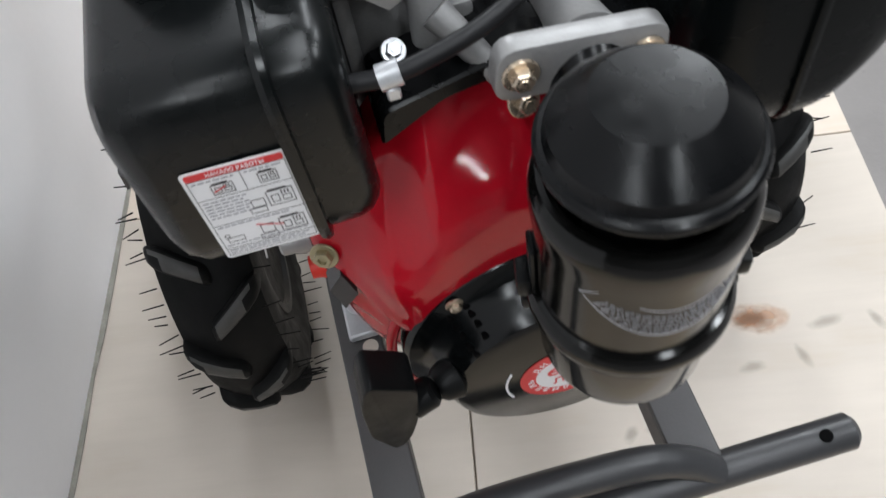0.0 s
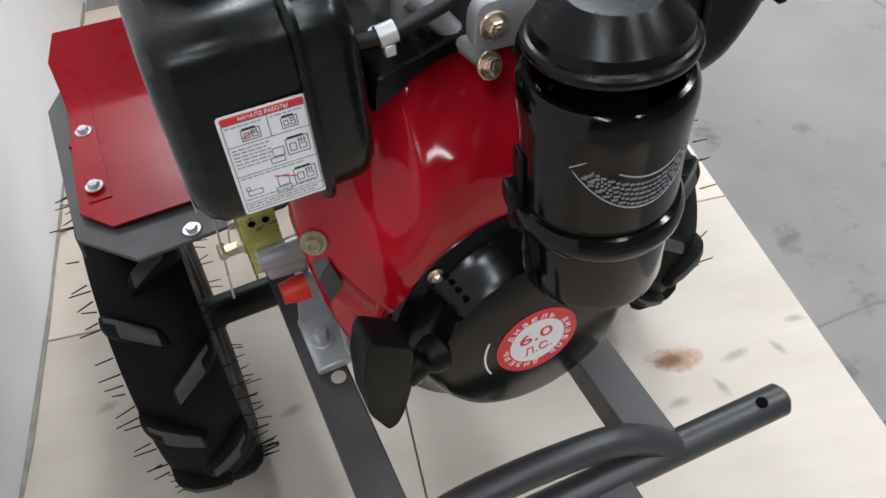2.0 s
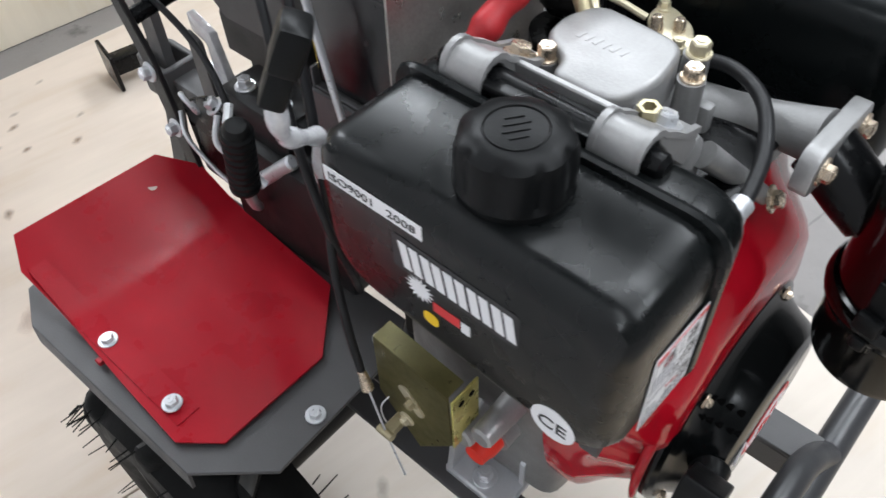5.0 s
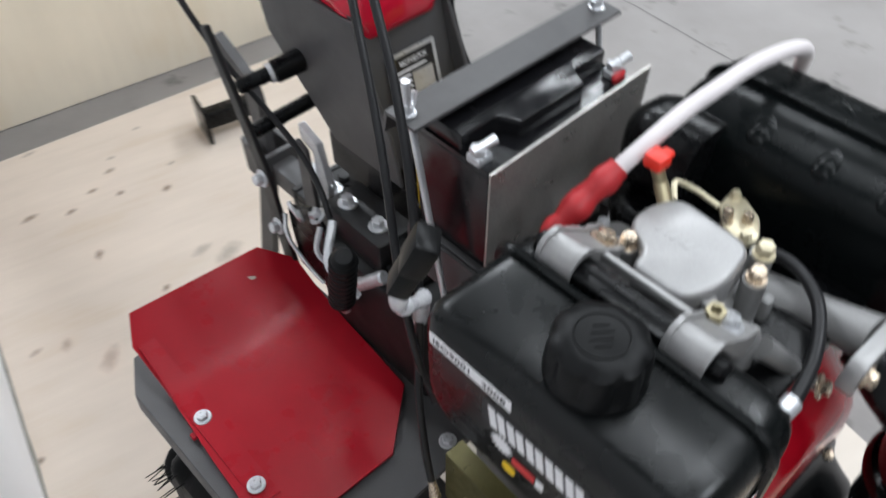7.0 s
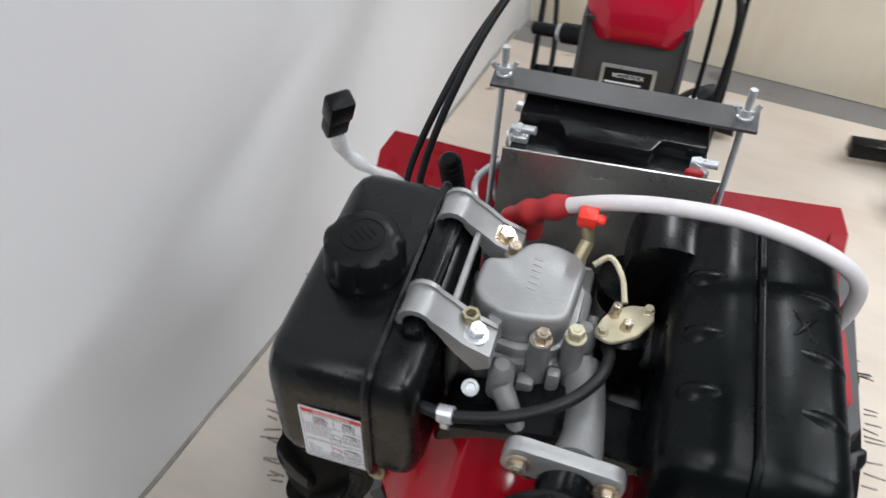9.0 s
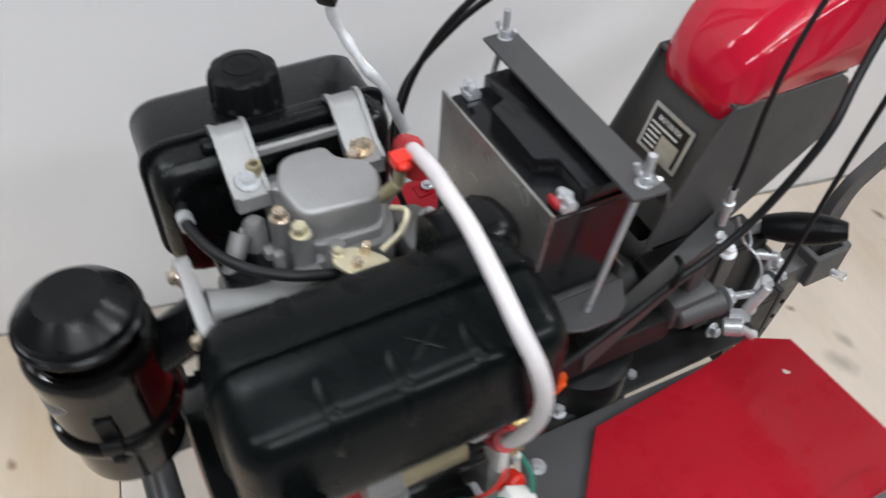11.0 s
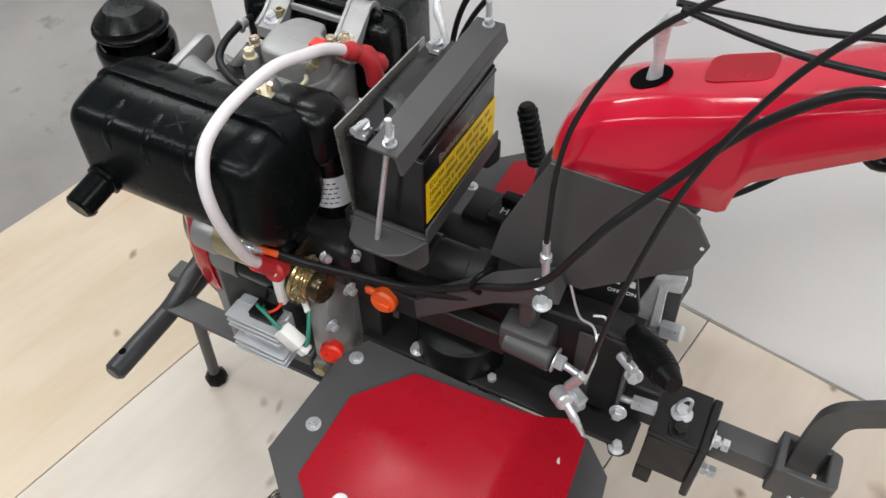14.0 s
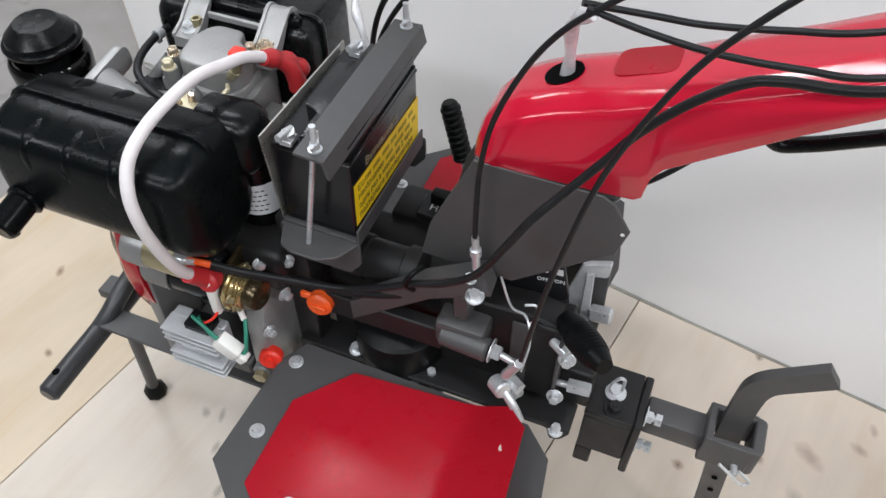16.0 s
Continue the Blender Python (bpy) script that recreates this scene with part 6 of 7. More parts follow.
box(bm, (0.006, 0.300, 0.640), (0.068, 0.392, 0.690), 0.004, 1)
part("tower_base", bm, GREYD, tower)
nm_ = on_face((0.0285, 0.2982, 0.7560), (1, 0, 0.0), (0, 0.243, 0.97))
bm = B()
card(bm, nm_, 0.0, 0.0, 0.058, 0.050, 0.0025, 0.0008, 0.002)
nplate = part("name_plate", bm, ZINC, tower, "silver-edged black name plate")
bm = B()
card(bm, nm_, 0.004, 0.004, 0.054, 0.046, 0.0034, 0.0003)
part("plate_field", bm, PLATE, nplate)
part("plate_word", lettering("МОТОБЛОК", nm_, 0.013, 0.0365, 0.0068, 0.0039, 0.033), WHITE, nplate)
bm = B()
card(bm, nm_, 0.025, 0.004, 0.050, 0.026, 0.0038, 0.0003)
part("plate_field", bm, ZINC, nplate)
for k in range(5):
    bm = B()
    card(bm, nm_, 0.006, 0.008 + k * 0.0055, 0.023 if k < 4 else 0.044, 0.0100 + k * 0.0055, 0.0038, 0.0002)
    part("plate_text_bar", bm, WHITE, nplate)

# red plastic cover over the handlebar column
bm = B()


def hood_ring(y, z0, z1, x0, x1, tip=0.0, r=0.028):
    wide, tall = x1 - x0, z1 - z0
    e, d = min(0.040, 0.30 * wide), min(0.010, 0.2 * tall)
    c = [(x0 + 0.006, z0), (x1 - 0.006, z0), (x1, z0 + 0.35 * tall), (x1 - 0.3 * e, z1 - d), (x1 - e, z1), (x0 + e, z1), (x0 + 0.3 * e, z1 - d), (x0, z0 + 0.35 * tall)]
    return [(x, y + tip * (z - z0), z) for x, z in rounded(c, [0.003, 0.003] + [min(0.02, 0.06 * (z1 - z0) + 0.0015, 0.25 * (z1 - z0))] * 6, 4)]


loft(bm, [hood_ring(0.3100, 0.836, 0.858, 0.034, 0.084), hood_ring(0.3130, 0.829, 0.869, 0.022, 0.095), hood_ring(0.3190, 0.825, 0.884, 0.010, 0.105), hood_ring(0.328, 0.828, 0.895, 0.003, 0.111), hood_ring(0.337, 0.838, 0.904, -0.001, 0.1145), hood_ring(0.346, 0.848, 0.911, -0.002, 0.1160), hood_ring(0.360, 0.849, 0.919, -0.002, 0.1170),
          hood_ring(0.385, 0.850, 0.931, -0.002, 0.1175), hood_ring(0.440, 0.852, 0.951, -0.002, 0.1175), hood_ring(0.470, 0.854, 0.963, -0.002, 0.1175), hood_ring(0.4765, 0.859, 0.9655, -0.002, 0.1175), hood_ring(0.4795, 0.882, 0.967, -0.002, 0.1175), hood_ring(0.488, 0.897, 0.971, -0.002, 0.1175),
          hood_ring(0.530, 0.929, 0.991, -0.002, 0.1175), hood_ring(0.580, 0.966, 1.015, -0.001, 0.1170), hood_ring(0.640, 1.006, 1.045, 0.000, 0.1165), hood_ring(0.760, 1.078, 1.104, 0.004, 0.112)])
hood = part("column_cover", bm, COVERRED, tractor, "glossy red plastic cover of the handlebar column", angle=35)
bm = B()
spun(bm, [(0.0185, 0), (0.0185, 0.0010)], (0.054, 0.381, 0.9290), (0, -0.40, 0.917), 30)
part("cover_hole", bm, SLOT, hood, "dark round hole in the cover")
# no hollow is cut: the recess's shade is a flat panel in darker red
bm = B()
slab(bm, rounded([(0.024, 0.0), (0.066, 0.0), (0.066, 0.056), (0.024, 0.056)], 0.012, 5), "z", 0.0, 0.0005)
bmesh.ops.transform(bm, matrix=Matrix.Translation((0, 0.424, 0.9456)) @ Matrix.Rotation(radians(20.6), 4, "X"), verts=bm.verts)
part("recess_shade_panel", bm, FENDER, hood, "flat darker red panel painting the shaded recess of the cover")
bm = B()
spun(bm, [(0.009, 0), (0.009, 0.0008)], (-0.0024, 0.40, 0.875), (-1, 0, 0), 20)
part("side_hole", bm, SLOT, hood)
bm = B()
tube(bm, [(0.054, 0.383, 0.915), (0.056, 0.384, 0.950), (0.066, 0.384, 0.985), (0.088, 0.393, 1.010), (0.110, 0.408, 1.030)], 0.0065, 10, 6, radii=lambda t: 0.0060 + 0.0010 * math.sin(17 * t))
part("wrapped_lever", bm, FILM, hood, "lever wrapped in clear plastic film")
bm = B()
tube(bm, [(0.024, 0.560, 0.925), (0.022, 0.572, 0.886), (0.020, 0.600, 0.889), (0.020, 0.656, 0.916), (0.020, 0.78, 0.976)], 0.0075, 12, 5)
part("handle_tube", bm, SATIN, hood)

# ---- control cables ----
cables = (
    ("control_cable", 0.0027, [(0.131, 0.330, 0.752), (0.132, 0.330, 0.800), (0.130, 0.331, 0.862), (0.127, 0.342, 0.925), (0.125, 0.372, 0.995), (0.128, 0.412, 1.045), (0.132, 0.47, 1.085), (0.130, 0.60, 1.12)]),
    ("control_cable", 0.0028, [(0.172, 0.402, 0.640), (0.171, 0.412, 0.730), (0.168, 0.424, 0.815), (0.164, 0.446, 0.925), (0.160, 0.480, 1.015), (0.156, 0.515, 1.072), (0.15, 0.57, 1.13), (0.14, 0.66, 1.19)]),
    ("control_cable", 0.0027, [(0.128, 0.405, 1.045), (0.128, 0.455, 1.036), (0.130, 0.506, 1.033), (0.132, 0.560, 1.037), (0.132, 0.605, 1.043), (0.130, 0.69, 1.078)]),
    ("control_cable", 0.0027, [(0.122, 0.400, 1.045), (0.115, 0.417, 1.041), (0.108, 0.452, 1.038), (0.102, 0.490, 1.036), (0.100, 0.544, 1.044), (0.100, 0.599, 1.057), (0.098, 0.700, 1.100)]),
    ("control_cable", 0.0034, [(-0.060, 0.300, 0.640), (-0.048, 0.335, 0.672), (-0.037, 0.384, 0.688), (-0.038, 0.443, 0.716), (-0.046, 0.485, 0.748), (-0.055, 0.530, 0.800), (-0.058, 0.580, 0.862), (-0.045, 0.660, 0.935), (-0.02, 0.76, 1.00)]),
    ("control_cable", 0.0036, [(-0.1435, 0.0622, 0.566), (-0.139, 0.074, 0.605), (-0.129, 0.090, 0.660), (-0.120, 0.097, 0.705), (-0.115, 0.100, 0.750), (-0.106, 0.111, 0.803), (-0.091, 0.133, 0.856), (-0.072, 0.167, 0.904), (-0.050, 0.212, 0.940), (-0.020, 0.270, 0.985), (0.02, 0.36, 1.04), (0.06, 0.48, 1.10)]),
    ("control_cable", 0.0034, [(-0.084, 0.124, 0.560), (-0.108, 0.100, 0.630), (-0.124, 0.092, 0.690), (-0.126, 0.100, 0.740), (-0.122, 0.113, 0.787), (-0.100, 0.149, 0.850), (-0.079, 0.186, 0.892), (-0.052, 0.235, 0.930), (-0.015, 0.30, 0.985), (0.03, 0.38, 1.045), (0.07, 0.50, 1.11)]),
)
for nm, r, pts in cables:
    bm = B()
    tube(bm, pts, r, 10, 8)
    part(nm, bm, CABLE, tractor, "thin black control cable")
bm = B()
spun(bm, [(0.0045, 0), (0.0045, 0.020), (0.0062, 0.021), (0.0062, 0.030), (0.0040, 0.031), (0.0040, 0.048)], (0.1310, 0.333, 0.718), (0.0, -0.06, 1), 14)
nut = part("cable_adjuster", bm, ZINC, tractor, "zinc cable adjuster with locknut")
bolt(nut, (0.146, 0.338, 0.690), (0.3, 0, 1), 0.0068, 0.009)
bolt(nut, (0.136, 0.330, 0.706), (0.6, -0.4, 1), 0.0050, 0.008)

# shift levers, linkages and clutch cylinder
bm = B()
tube(bm, [(-0.066, 0.290, 0.540), (-0.090, 0.252, 0.590), (-0.106, 0.230, 0.640)], 0.0052, 10, 4)
shift = part("shift_lever", bm, ZINC, tractor, "zinc shift lever with a ribbed black grip")
bm = B()
prof, k = [(0.006, 0.0)], 9
for i in range(k):
    z = 0.003 + i * 0.0092
    prof += [(0.0112, z), (0.0134, z + 0.0022), (0.0134, z + 0.0056), (0.0112, z + 0.0078)]
prof += [(0.0110, 0.088), (0.008, 0.0915), (0.0, 0.092)]
spun(bm, prof, (-0.104, 0.232, 0.632), (-0.06, -0.27, 0.96), 22)
part("lever_grip", bm, PLASTIC, shift, "ribbed black plastic grip")
bm = B()
box(bm, (-0.040, 0.205, 0.615), (0.000, 0.275, 0.622), 0.002, 1)
part("shift_gate", bm, GREYD, shift, "dark grey shift gate plate")
bm = B()
box(bm, (-0.031, 0.220, 0.630), (-0.014, 0.275, 0.648), 0.003, 2)
part("gate_arm", bm, PLASTIC, shift)
gm = on_face((-0.012, 0.220, 0.6222), (0, 1, 0), (-1, 0, 0))
part("gate_letter", lettering("H", gm, 0.0, 0.0, 0.016, 0.0006), WHITE, shift)
# crank lever wrapped in film beside the tank
bm = B()
tube(bm, [(-0.112, 0.104, 0.730), (-0.122, 0.086, 0.782), (-0.136, 0.071, 0.804), (-0.155, 0.064, 0.820), (-0.166, 0.056, 0.838), (-0.169, 0.050, 0.864)], 0.0066, 12, 6, radii=lambda t: 0.0056 + 0.0010 * math.sin(23 * t))
crk = part("throttle_lever", bm, FILM, tractor, "bent lever wrapped in clear plastic film")
bm = B()
m_ = Matrix.Translation((-0.1625, 0.043, 0.886)) @ Vector((0.15, -0.15, 0.46)).to_track_quat("Z", "Y").to_matrix().to_4x4()
box(bm, (-0.0100, -0.0075, -0.026), (0.0100, 0.0075, 0.004), 0.0035, 2, m_)
box(bm, (-0.0112, -0.0085, -0.004), (0.0112, 0.0085, 0.024), 0.0035, 2, m_)
part("lever_grip", bm, PLASTIC, crk, "black rubber lever grip")

# left-hand linkages
bm = B()
slab(bm, [(0.392, 0.500), (0.416, 0.500), (0.434, 0.650), (0.462, 0.735), (0.486, 0.800), (0.474, 0.806), (0.446, 0.740), (0.414, 0.655)], "x", -0.064, -0.058, 0.001, 1)
link = part("clutch_link", bm, GREYD, tractor, "flat dark grey clutch link")
bm = B()
rod(bm, (-0.066, 0.430, 0.757), (0.010, 0.412, 0.768), 0.0080, seg=16, soft=0.002)
rod(bm, (-0.030, 0.421, 0.762), (0.020, 0.409, 0.770), 0.0125, seg=16, soft=0.003)
pin = part("link_pin", bm, SATIN, link)
bm = B()
rod(bm, (-0.0335, 0.4220, 0.7618), (-0.0290, 0.4210, 0.7624), 0.0105, seg=16)
part("pin_ring", bm, FILM, pin, "clear plastic ring on the pin")
bm = B()
rod(bm, (-0.062, 0.440, 0.690), (0.016, 0.424, 0.706), 0.0085, seg=16, soft=0.002)
part("lower_pin", bm, SATIN, link)
for p, ax in (((-0.026, 0.270, 0.652), (0, 0, 1)), ((-0.028, 0.318, 0.652), (0, 0, 1)), ((-0.065, 0.424, 0.640), (-1, 0, 0.2)), ((-0.065, 0.412, 0.575), (-1, 0, 0.2)), ((-0.050, 0.345, 0.628), (-0.4, 0.3, 0.8))):
    bolt(link, p, ax, 0.0068, 0.010)
for pts in ([(-0.066, 0.372, 0.640), (-0.072, 0.360, 0.648), (-0.070, 0.350, 0.636), (-0.064, 0.356, 0.624), (-0.062, 0.366, 0.630)], [(-0.060, 0.400, 0.600), (-0.072, 0.380, 0.585), (-0.070, 0.350, 0.560), (-0.066, 0.330, 0.545)]):
    bm = B()
    tube(bm, pts, 0.0024, 8, 6)
    part("spring_wire", bm, ZINC, link, "bent zinc spring wire")
bm = B()
rod(bm, (-0.070, 0.300, 0.560), (-0.050, 0.235, 0.622), 0.0075, seg=14, soft=0.002)
part("cable_sleeve", bm, ZINC, link, "zinc cable end sleeve")
bm = B()
slab(bm, rounded([(0.300, 0.520), (0.395, 0.520), (0.400, 0.610), (0.350, 0.640), (0.305, 0.600)], 0.008, 3), "x", -0.056, -0.050, 0.001, 1)
part("link_bracket", bm, SATIN, link, "black bracket behind the clutch link")
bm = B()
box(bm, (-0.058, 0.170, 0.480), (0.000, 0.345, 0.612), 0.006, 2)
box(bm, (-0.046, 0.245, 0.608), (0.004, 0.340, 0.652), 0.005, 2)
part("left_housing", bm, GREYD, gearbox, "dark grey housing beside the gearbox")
bm = B()
tube(bm, [(-0.064, 0.320, 0.640), (-0.078, 0.310, 0.620), (-0.070, 0.292, 0.600), (-0.064, 0.300, 0.575)], 0.0030, 8, 5)
tube(bm, [(-0.060, 0.300, 0.660), (-0.090, 0.270, 0.640), (-0.080, 0.240, 0.612)], 0.0045, 8, 5)
part("spring_wire", bm, ZINC, link)

# clutch cylinder and PTO parts on the right-hand side
bm = B()
rod(bm, (0.145, 0.300, 0.602), (0.150, 0.360, 0.604), 0.0145, seg=22, soft=0.003)
box(bm, (0.112, 0.292, 0.585), (0.150, 0.352, 0.625), 0.006, 2)
box(bm, (0.118, 0.310, 0.630), (0.140, 0.330, 0.672), 0.003, 1)
shaft = part("shift_housing", bm, GREY, tractor, "grey cast shift housing")
bolt(shaft, (0.150, 0.362, 0.606), (0.05, 1, -0.05), 0.0095, 0.012)
bm = B()
rod(bm, (0.150, 0.370, 0.605), (0.156, 0.400, 0.602), 0.0045, seg=10)
rod(bm, (0.166, 0.386, 0.592), (0.169, 0.400, 0.628), 0.0064, 0.0056, 12, 0.001)
rod(bm, (0.158, 0.372, 0.560), (0.172, 0.388, 0.566), 0.0110, seg=14, soft=0.002)
tube(bm, [(0.168, 0.386, 0.562), (0.176, 0.402, 0.548), (0.180, 0.412, 0.530)], 0.0055, 10, 4)
rod(bm, (0.150, 0.385, 0.566), (0.162, 0.404, 0.566), 0.0080, seg=6)
part("linkage", bm, ZINC, shaft, "zinc clutch linkage joints")
bm = B()
tube(bm, [(0.128, 0.360, 0.712), (0.134, 0.376, 0.676), (0.128, 0.392, 0.658), (0.146, 0.404, 0.640), (0.164, 0.402, 0.606)], 0.0014, 8, 6)
tube(bm, [(0.124, 0.388, 0.672), (0.118, 0.400, 0.668), (0.124, 0.404, 0.654), (0.132, 0.396, 0.650)], 0.0016, 8, 5)
part("spring_wire", bm, ZINC, shaft, "bent steel spring wire")
bm = B()
slab(bm, rounded([(0.318, 0.690), (0.412, 0.714), (0.428, 0.640), (0.346, 0.610), (0.316, 0.630)], 0.006, 3), "x", 0.0705, 0.076, 0.001, 1)
dec = part("switch_plate", bm, PLATE, tower, "black switch plate with white letters")
om = on_face((0.0768, 0.374, 0.653), (0, 1, 0.10), (0, -0.1, 1))
part("switch_word", lettering("OFF", om, 0.0150, 0.0085, 0.0078, 0.0005, 0.0135), WHITE, dec)
part("switch_word", lettering("ON", om, 0.0355, 0.0100, 0.0078, 0.0005, 0.0115), WHITE, dec)
for x, w in ((0.0215, 0.007), (0.0355, 0.010)):
    bm = B()
    card(bm, om, x, 0.0235, x + w, 0.0235 + w, 0.0005, 0.0002, 0.001)
    part("switch_mark", bm, WHITE, dec)
bm = B()
box(bm, (0.076, 0.396, 0.500), (0.122, 0.440, 0.640), 0.003, 1)
box(bm, (0.080, 0.438, 0.490), (0.112, 0.480, 0.560), 0.003, 1)
part("rear_housing", bm, GREYD, gearbox, "dark grey rear gearbox cover")
bm = B()
tube(bm, [Vector((0.110, 0.433, 0.651)).lerp(Vector((0.171, 0.488, 0.676)), k / 10) for k in range(11)], 0.016, 20, 3, radii=lambda t: 0.0070 + 0.0110 * math.sin(math.pi * (0.10 + 0.86 * t)) ** 0.7)
grip = part("pto_lever_grip", bm, PLASTIC, tractor, "black ribbed lever grip")
for k in range(9):
    f = 0.34 + 0.055 * k
    d = Vector((0.061, 0.055, 0.025)).normalized()
    p = Vector((0.110, 0.433, 0.651)).lerp(Vector((0.171, 0.488, 0.676)), f)
    bm = B()
    rod(bm, p, p + d * 0.0020, 0.0074 + 0.0110 * math.sin(math.pi * (0.10 + 0.86 * f)) ** 0.7, seg=20)
    part("grip_ring", bm, PLASTIC, grip)
bm = B()
tube(bm, [(0.114, 0.437, 0.653), (0.104, 0.430, 0.640), (0.100, 0.428, 0.612)], 0.0065, 10, 4)
part("lever_rod", bm, ZINC, grip)
bm = B()
rod(bm, (0.122, 0.424, 0.622), (0.136, 0.446, 0.622), 0.0062, seg=14, soft=0.002)
part("shaft_end", bm, ZINC, gearbox, "zinc shaft end on the gearbox")
bm = B()
rod(bm, (0.121, 0.436, 0.540), (0.122, 0.456, 0.544), 0.0042, seg=12)
rod(bm, (0.122, 0.453, 0.5435), (0.123, 0.478, 0.549), 0.0092, seg=6)
part("shaft_end", bm, ZINC, gearbox, "zinc coupling nut on a stud")
for p in ((0.134, 0.393, 0.512), (0.134, 0.441, 0.530), (0.134, 0.446, 0.612)):
    bolt(gearbox, p, (1, 0.1, 0.3), 0.0066, 0.010)
bm = B()
box(bm, (0.118, 0.376, 0.505), (0.1215, 0.438, 0.632), 0.002, 1)
box(bm, (0.118, 0.434, 0.505), (0.133, 0.4385, 0.632), 0.0015, 1)
part("gearbox_side_plate", bm, GREY, gearbox, "dark grey folded side plate")
bm = B()
box(bm, (0.130, 0.318, 0.612), (0.137, 0.327, 0.668), 0.0015, 1)
box(bm, (0.130, 0.296, 0.662), (0.137, 0.322, 0.669), 0.0015, 1)
part("shift_fork", bm, GREY, gearbox, "small dark grey shift fork")

# bracket at the gearbox's rear, still wrapped in film
bm = B()
slab(bm, rounded([(0.436, 0.500), (0.424, 0.548), (0.417, 0.588), (0.428, 0.640), (0.462, 0.654), (0.461, 0.630), (0.439, 0.624), (0.440, 0.560), (0.448, 0.500)], 0.004, 4), "x", 0.010, 0.020, 0.003, 2)
wrap = part("wrapped_bracket", bm, FILM, tractor, "flat bracket wrapped in clear plastic film")
bm = B()
slab(bm, rounded([(0.438, 0.500), (0.440, 0.628), (0.461, 0.636), (0.464, 0.551), (0.462, 0.500)], 0.004, 3), "x", 0.002, 0.008, 0.001, 1)
part("bracket_plate", bm, GREY, wrap, "grey steel plate under the film")
bm = B()
slab(bm, [(0.436, 0.632), (0.445, 0.635), (0.450, 0.549), (0.450, 0.502), (0.436, 0.502), (0.437, 0.552)], "x", 0.020, 0.025, 0.001, 1)
part("bracket_bar", bm, FILM, wrap, "bright bar under the film")
bm = B()
rod(bm, (0.020, 0.440, 0.560), (0.022, 0.452, 0.562), 0.0060, seg=14, soft=0.001)
rod(bm, (0.022, 0.450, 0.5615), (0.023, 0.477, 0.5665), 0.0118, seg=6, soft=0.002)
part("bracket_nut", bm, ZINC, wrap, "zinc coupling nut")

# ---- hitch, drawbar and depth spur ----
hitch = None
for lo, hi in (((0.030, 0.478, 0.470), (0.110, 0.539, 0.480)), ((0.030, 0.4785, 0.390), (0.040, 0.539, 0.4695)), ((0.098, 0.4785, 0.390), (0.110, 0.539, 0.4695)), ((0.030, 0.5395, 0.360), (0.110, 0.550, 0.480)), ((0.030, 0.478, 0.352), (0.110, 0.500, 0.3895))):
    bm = B()
    box(bm, lo, hi, 0.002, 1)
    if hitch is None:
        hitch = part("hitch_block", bm, GREYD, tractor, "dark grey welded steel hitch block")
    else:
        part("hitch_plate", bm, GREYD, hitch)
bm = B()
spun(bm, [(0.0135, 0), (0.0135, 0.002), (0.007, 0.003), (0.007, 0.008)], (0.071, 0.508, 0.4805), seg=24)
tube(bm, [(0.071, 0.501, 0.484), (0.070, 0.501, 0.498), (0.067, 0.508, 0.508), (0.066, 0.514, 0.506), (0.068, 0.515, 0.496), (0.071, 0.514, 0.485)], 0.0022, 8, 6)
part("hitch_pin", bm, ZINC, hitch, "zinc hitch pin with ring")
for z in (0.472, 0.402):
    bolt(hitch, (0.084, 0.551, z), (0, 1, 0), 0.0085, 0.009)
    bm = B()
    rod(bm, (0.084, 0.558, z), (0.084, 0.570, z), 0.0045, seg=12)
    rod(bm, (0.084, 0.563, z), (0.084, 0.571, z), 0.0085, seg=6)
    part("locknut", bm, ZINC, hitch)
bolt(hitch, (0.094, 0.512, 0.4805), (0, 0, 1), 0.009, 0.010, GREYD)
bm = B()
box(bm, (0.046, 0.551, 0.428), (0.082, 0.632, 0.464), 0.003, 2)
part("drawbar", bm, GREY, hitch, "dark grey square-tube drawbar")
bm = B()
box(bm, (0.036, 0.630, 0.425), (0.045, 0.684, 0.480), 0.002, 1)
box(bm, (0.083, 0.630, 0.425), (0.092, 0.684, 0.480), 0.002, 1)
box(bm, (0.036, 0.624, 0.425), (0.092, 0.634, 0.480), 0.002, 1)
slab(bm, rounded([(0.036, 0.680), (0.092, 0.680), (0.088, 0.694), (0.040, 0.694)], 0.006, 3), "z", 0.425, 0.480, 0.002, 1)
socket = part("spur_socket", bm, GREY, hitch, "dark grey welded spur socket")
bm = B()
path = [(0.006, 0.700, 0.012), (0.034, 0.676, 0.250), (0.056, 0.656, 0.440), (0.0585, 0.654, 0.500), (0.0595, 0.655, 0.552), (0.0600, 0.658, 0.570), (0.0595, 0.666, 0.584), (0.0585, 0.682, 0.597), (0.0555, 0.722, 0.626)]
line = curve_points(path, 6)
rings = []
for i, p in enumerate(line):
    d = (line[min(i + 1, len(line) - 1)] - line[max(i - 1, 0)]).normalized()
    sx = Vector((1, 0, 0))
    u = d.cross(sx).normalized()
    sx = u.cross(d)
    a, b = 0.0065, 0.0152
    rings.append([p + sx * a + u * b, p - sx * a + u * b, p - sx * a - u * b, p + sx * a - u * b])
loft(bm, rings)
spur = part("depth_spur", bm, GREY, tractor, "bent dark grey flat-steel depth spur with holes", angle=30)
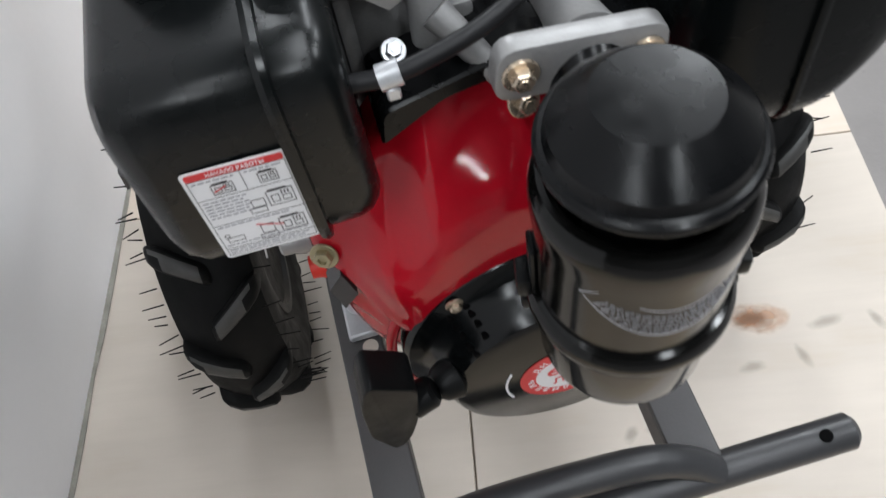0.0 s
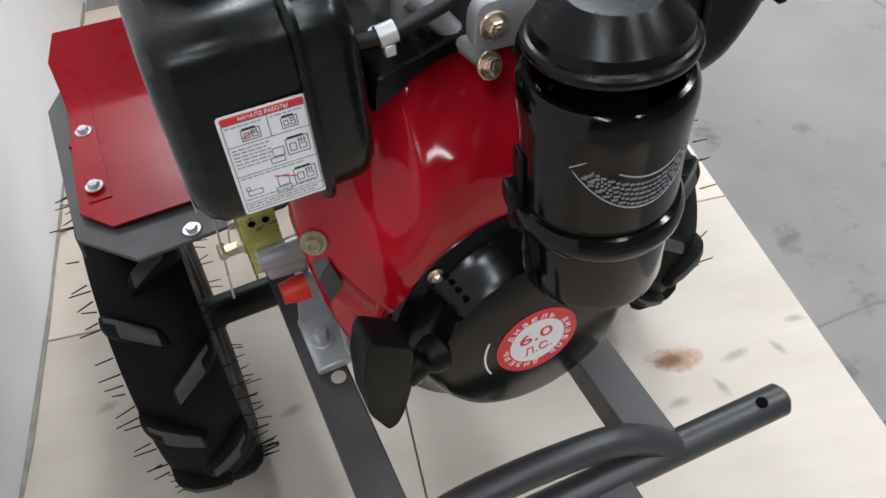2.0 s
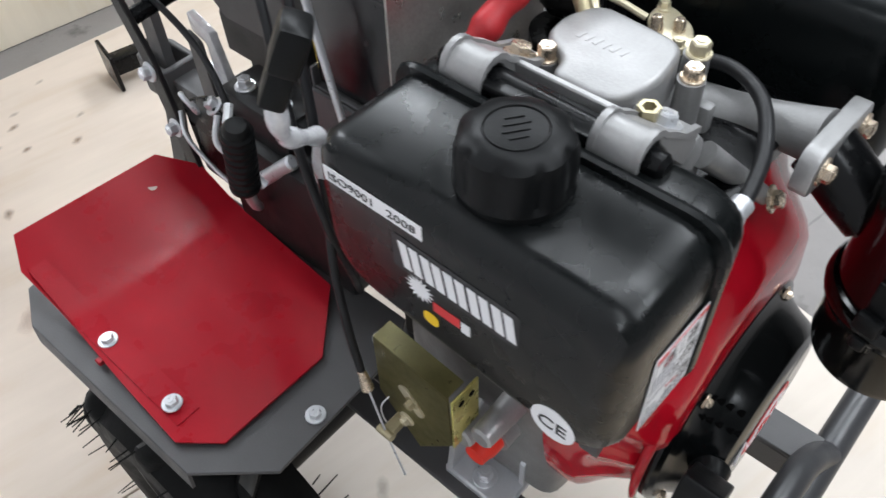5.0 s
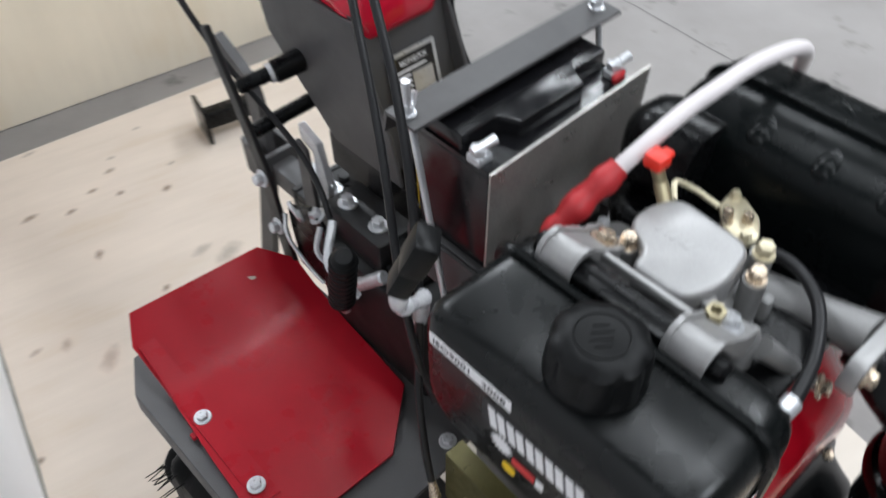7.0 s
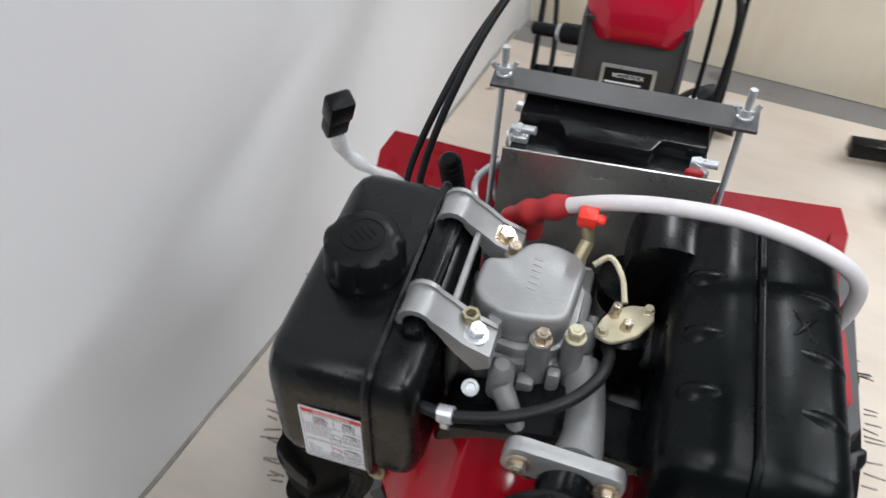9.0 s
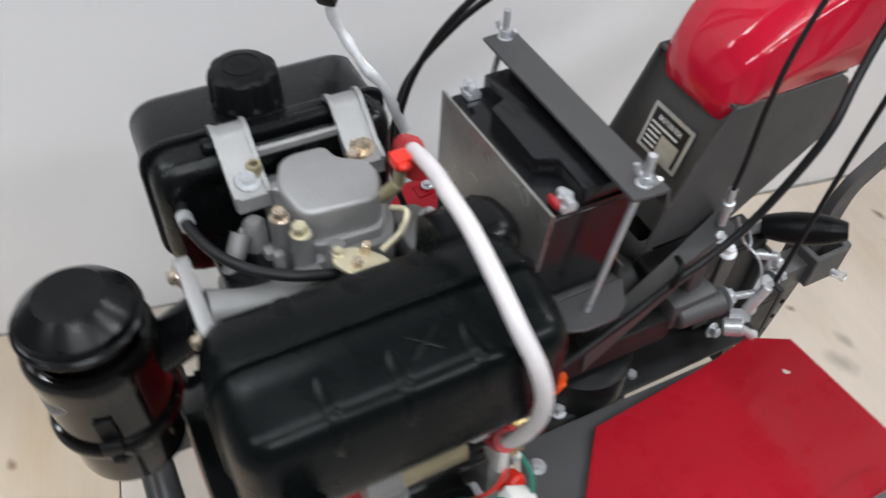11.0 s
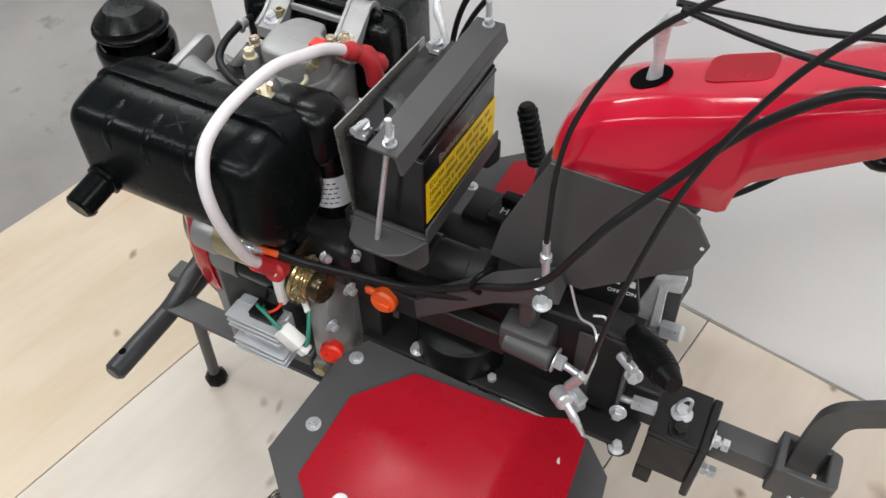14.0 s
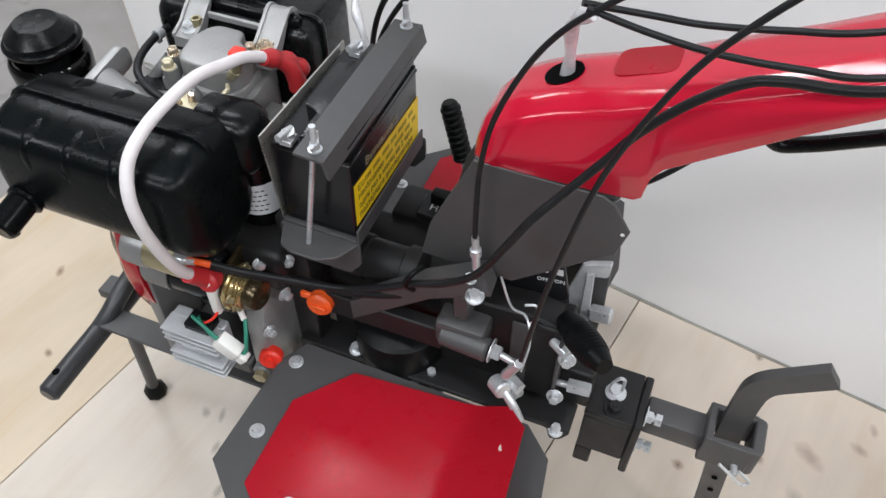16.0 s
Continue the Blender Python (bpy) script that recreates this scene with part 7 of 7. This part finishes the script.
for k in range(7):
    f = 0.10 + 0.105 * k
    p = Vector((0.006, 0.700, 0.012)).lerp(Vector((0.056, 0.656, 0.440)), f)
    bm = B()
    rod(bm, p + Vector((0.0082, 0.001, 0)), p + Vector((0.0096, 0.001, 0)), 0.0042, seg=12)
    part("spur_hole", bm, SLOT, spur)
bm = B()
rod(bm, (0.084, 0.668, 0.440), (0.104, 0.672, 0.440), 0.0045, seg=10)
tube(bm, [(0.103, 0.650, 0.452), (0.106, 0.668, 0.440), (0.106, 0.684, 0.426), (0.102, 0.692, 0.432), (0.098, 0.676, 0.442)], 0.0020, 8, 5)
part("locking_clip", bm, ZINC, socket, "zinc spring locking clip")

# ---- things lying behind the tractor ----
def axle_extension(x, y, deg, label):
    ob = thing("axle_extension", (x, y, 0.0), label, "axle extension", "axle extensions on the platform")
    m = Matrix.Translation((x, y, 0.046)) @ Matrix.Rotation(radians(deg), 4, "Z")
    bm = B()
    box(bm, (0.0, -0.020, -0.020), (0.112, 0.020, 0.020), 0.004, 2, m)
    part("tube", bm, SATIN, ob)
    bm = B()
    box(bm, (0.112, -0.045, -0.045), (0.121, 0.045, 0.045), 0.002, 1, m)
    part("flange", bm, SATIN, ob)


axle_extension(0.707, 1.152, -3, "black steel axle extension lying with its square flange upright")
axle_extension(0.618, 1.305, 3, "black steel axle extension lying with its square flange upright")
axle_extension(0.352, 1.300, 168, "black steel axle extension lying with its square flange upright")

# teal cart on the floor behind the panel
cart = thing("tool_cart", (1.06, 1.86, -0.022), "teal plastic tool cart on small black castors", "cart")
bm = B()
box(bm, (0.975, 1.800, 0.022), (1.150, 1.960, 0.420), 0.012, 2)
part("cart_body", bm, TEAL, cart)
for x, y in ((1.072, 1.792), (1.140, 1.945), (0.990, 1.945)):
    bm = B()
    spun(bm, [(0.006, -0.009), (0.020, -0.009), (0.0225, -0.005), (0.0225, 0.005), (0.020, 0.009), (0.006, 0.009)], (x, y, 0.001), (1, 0.2, 0), 20)
    box(bm, (x - 0.012, y - 0.008, 0.006), (x + 0.012, y + 0.012, 0.030), 0.003, 1)
    part("castor", bm, PLASTIC, cart, "small black castor")
bm = B()
slab(bm, [(0.985, 1.645), (1.04, 1.640), (1.055, 1.672), (1.03, 1.690), (0.99, 1.678)], "z", -0.0215, -0.0195)
scrap = part("paper_scrap", bm, WHITE, None)
tagged(scrap, "white paper scrap on the concrete floor", "paper")
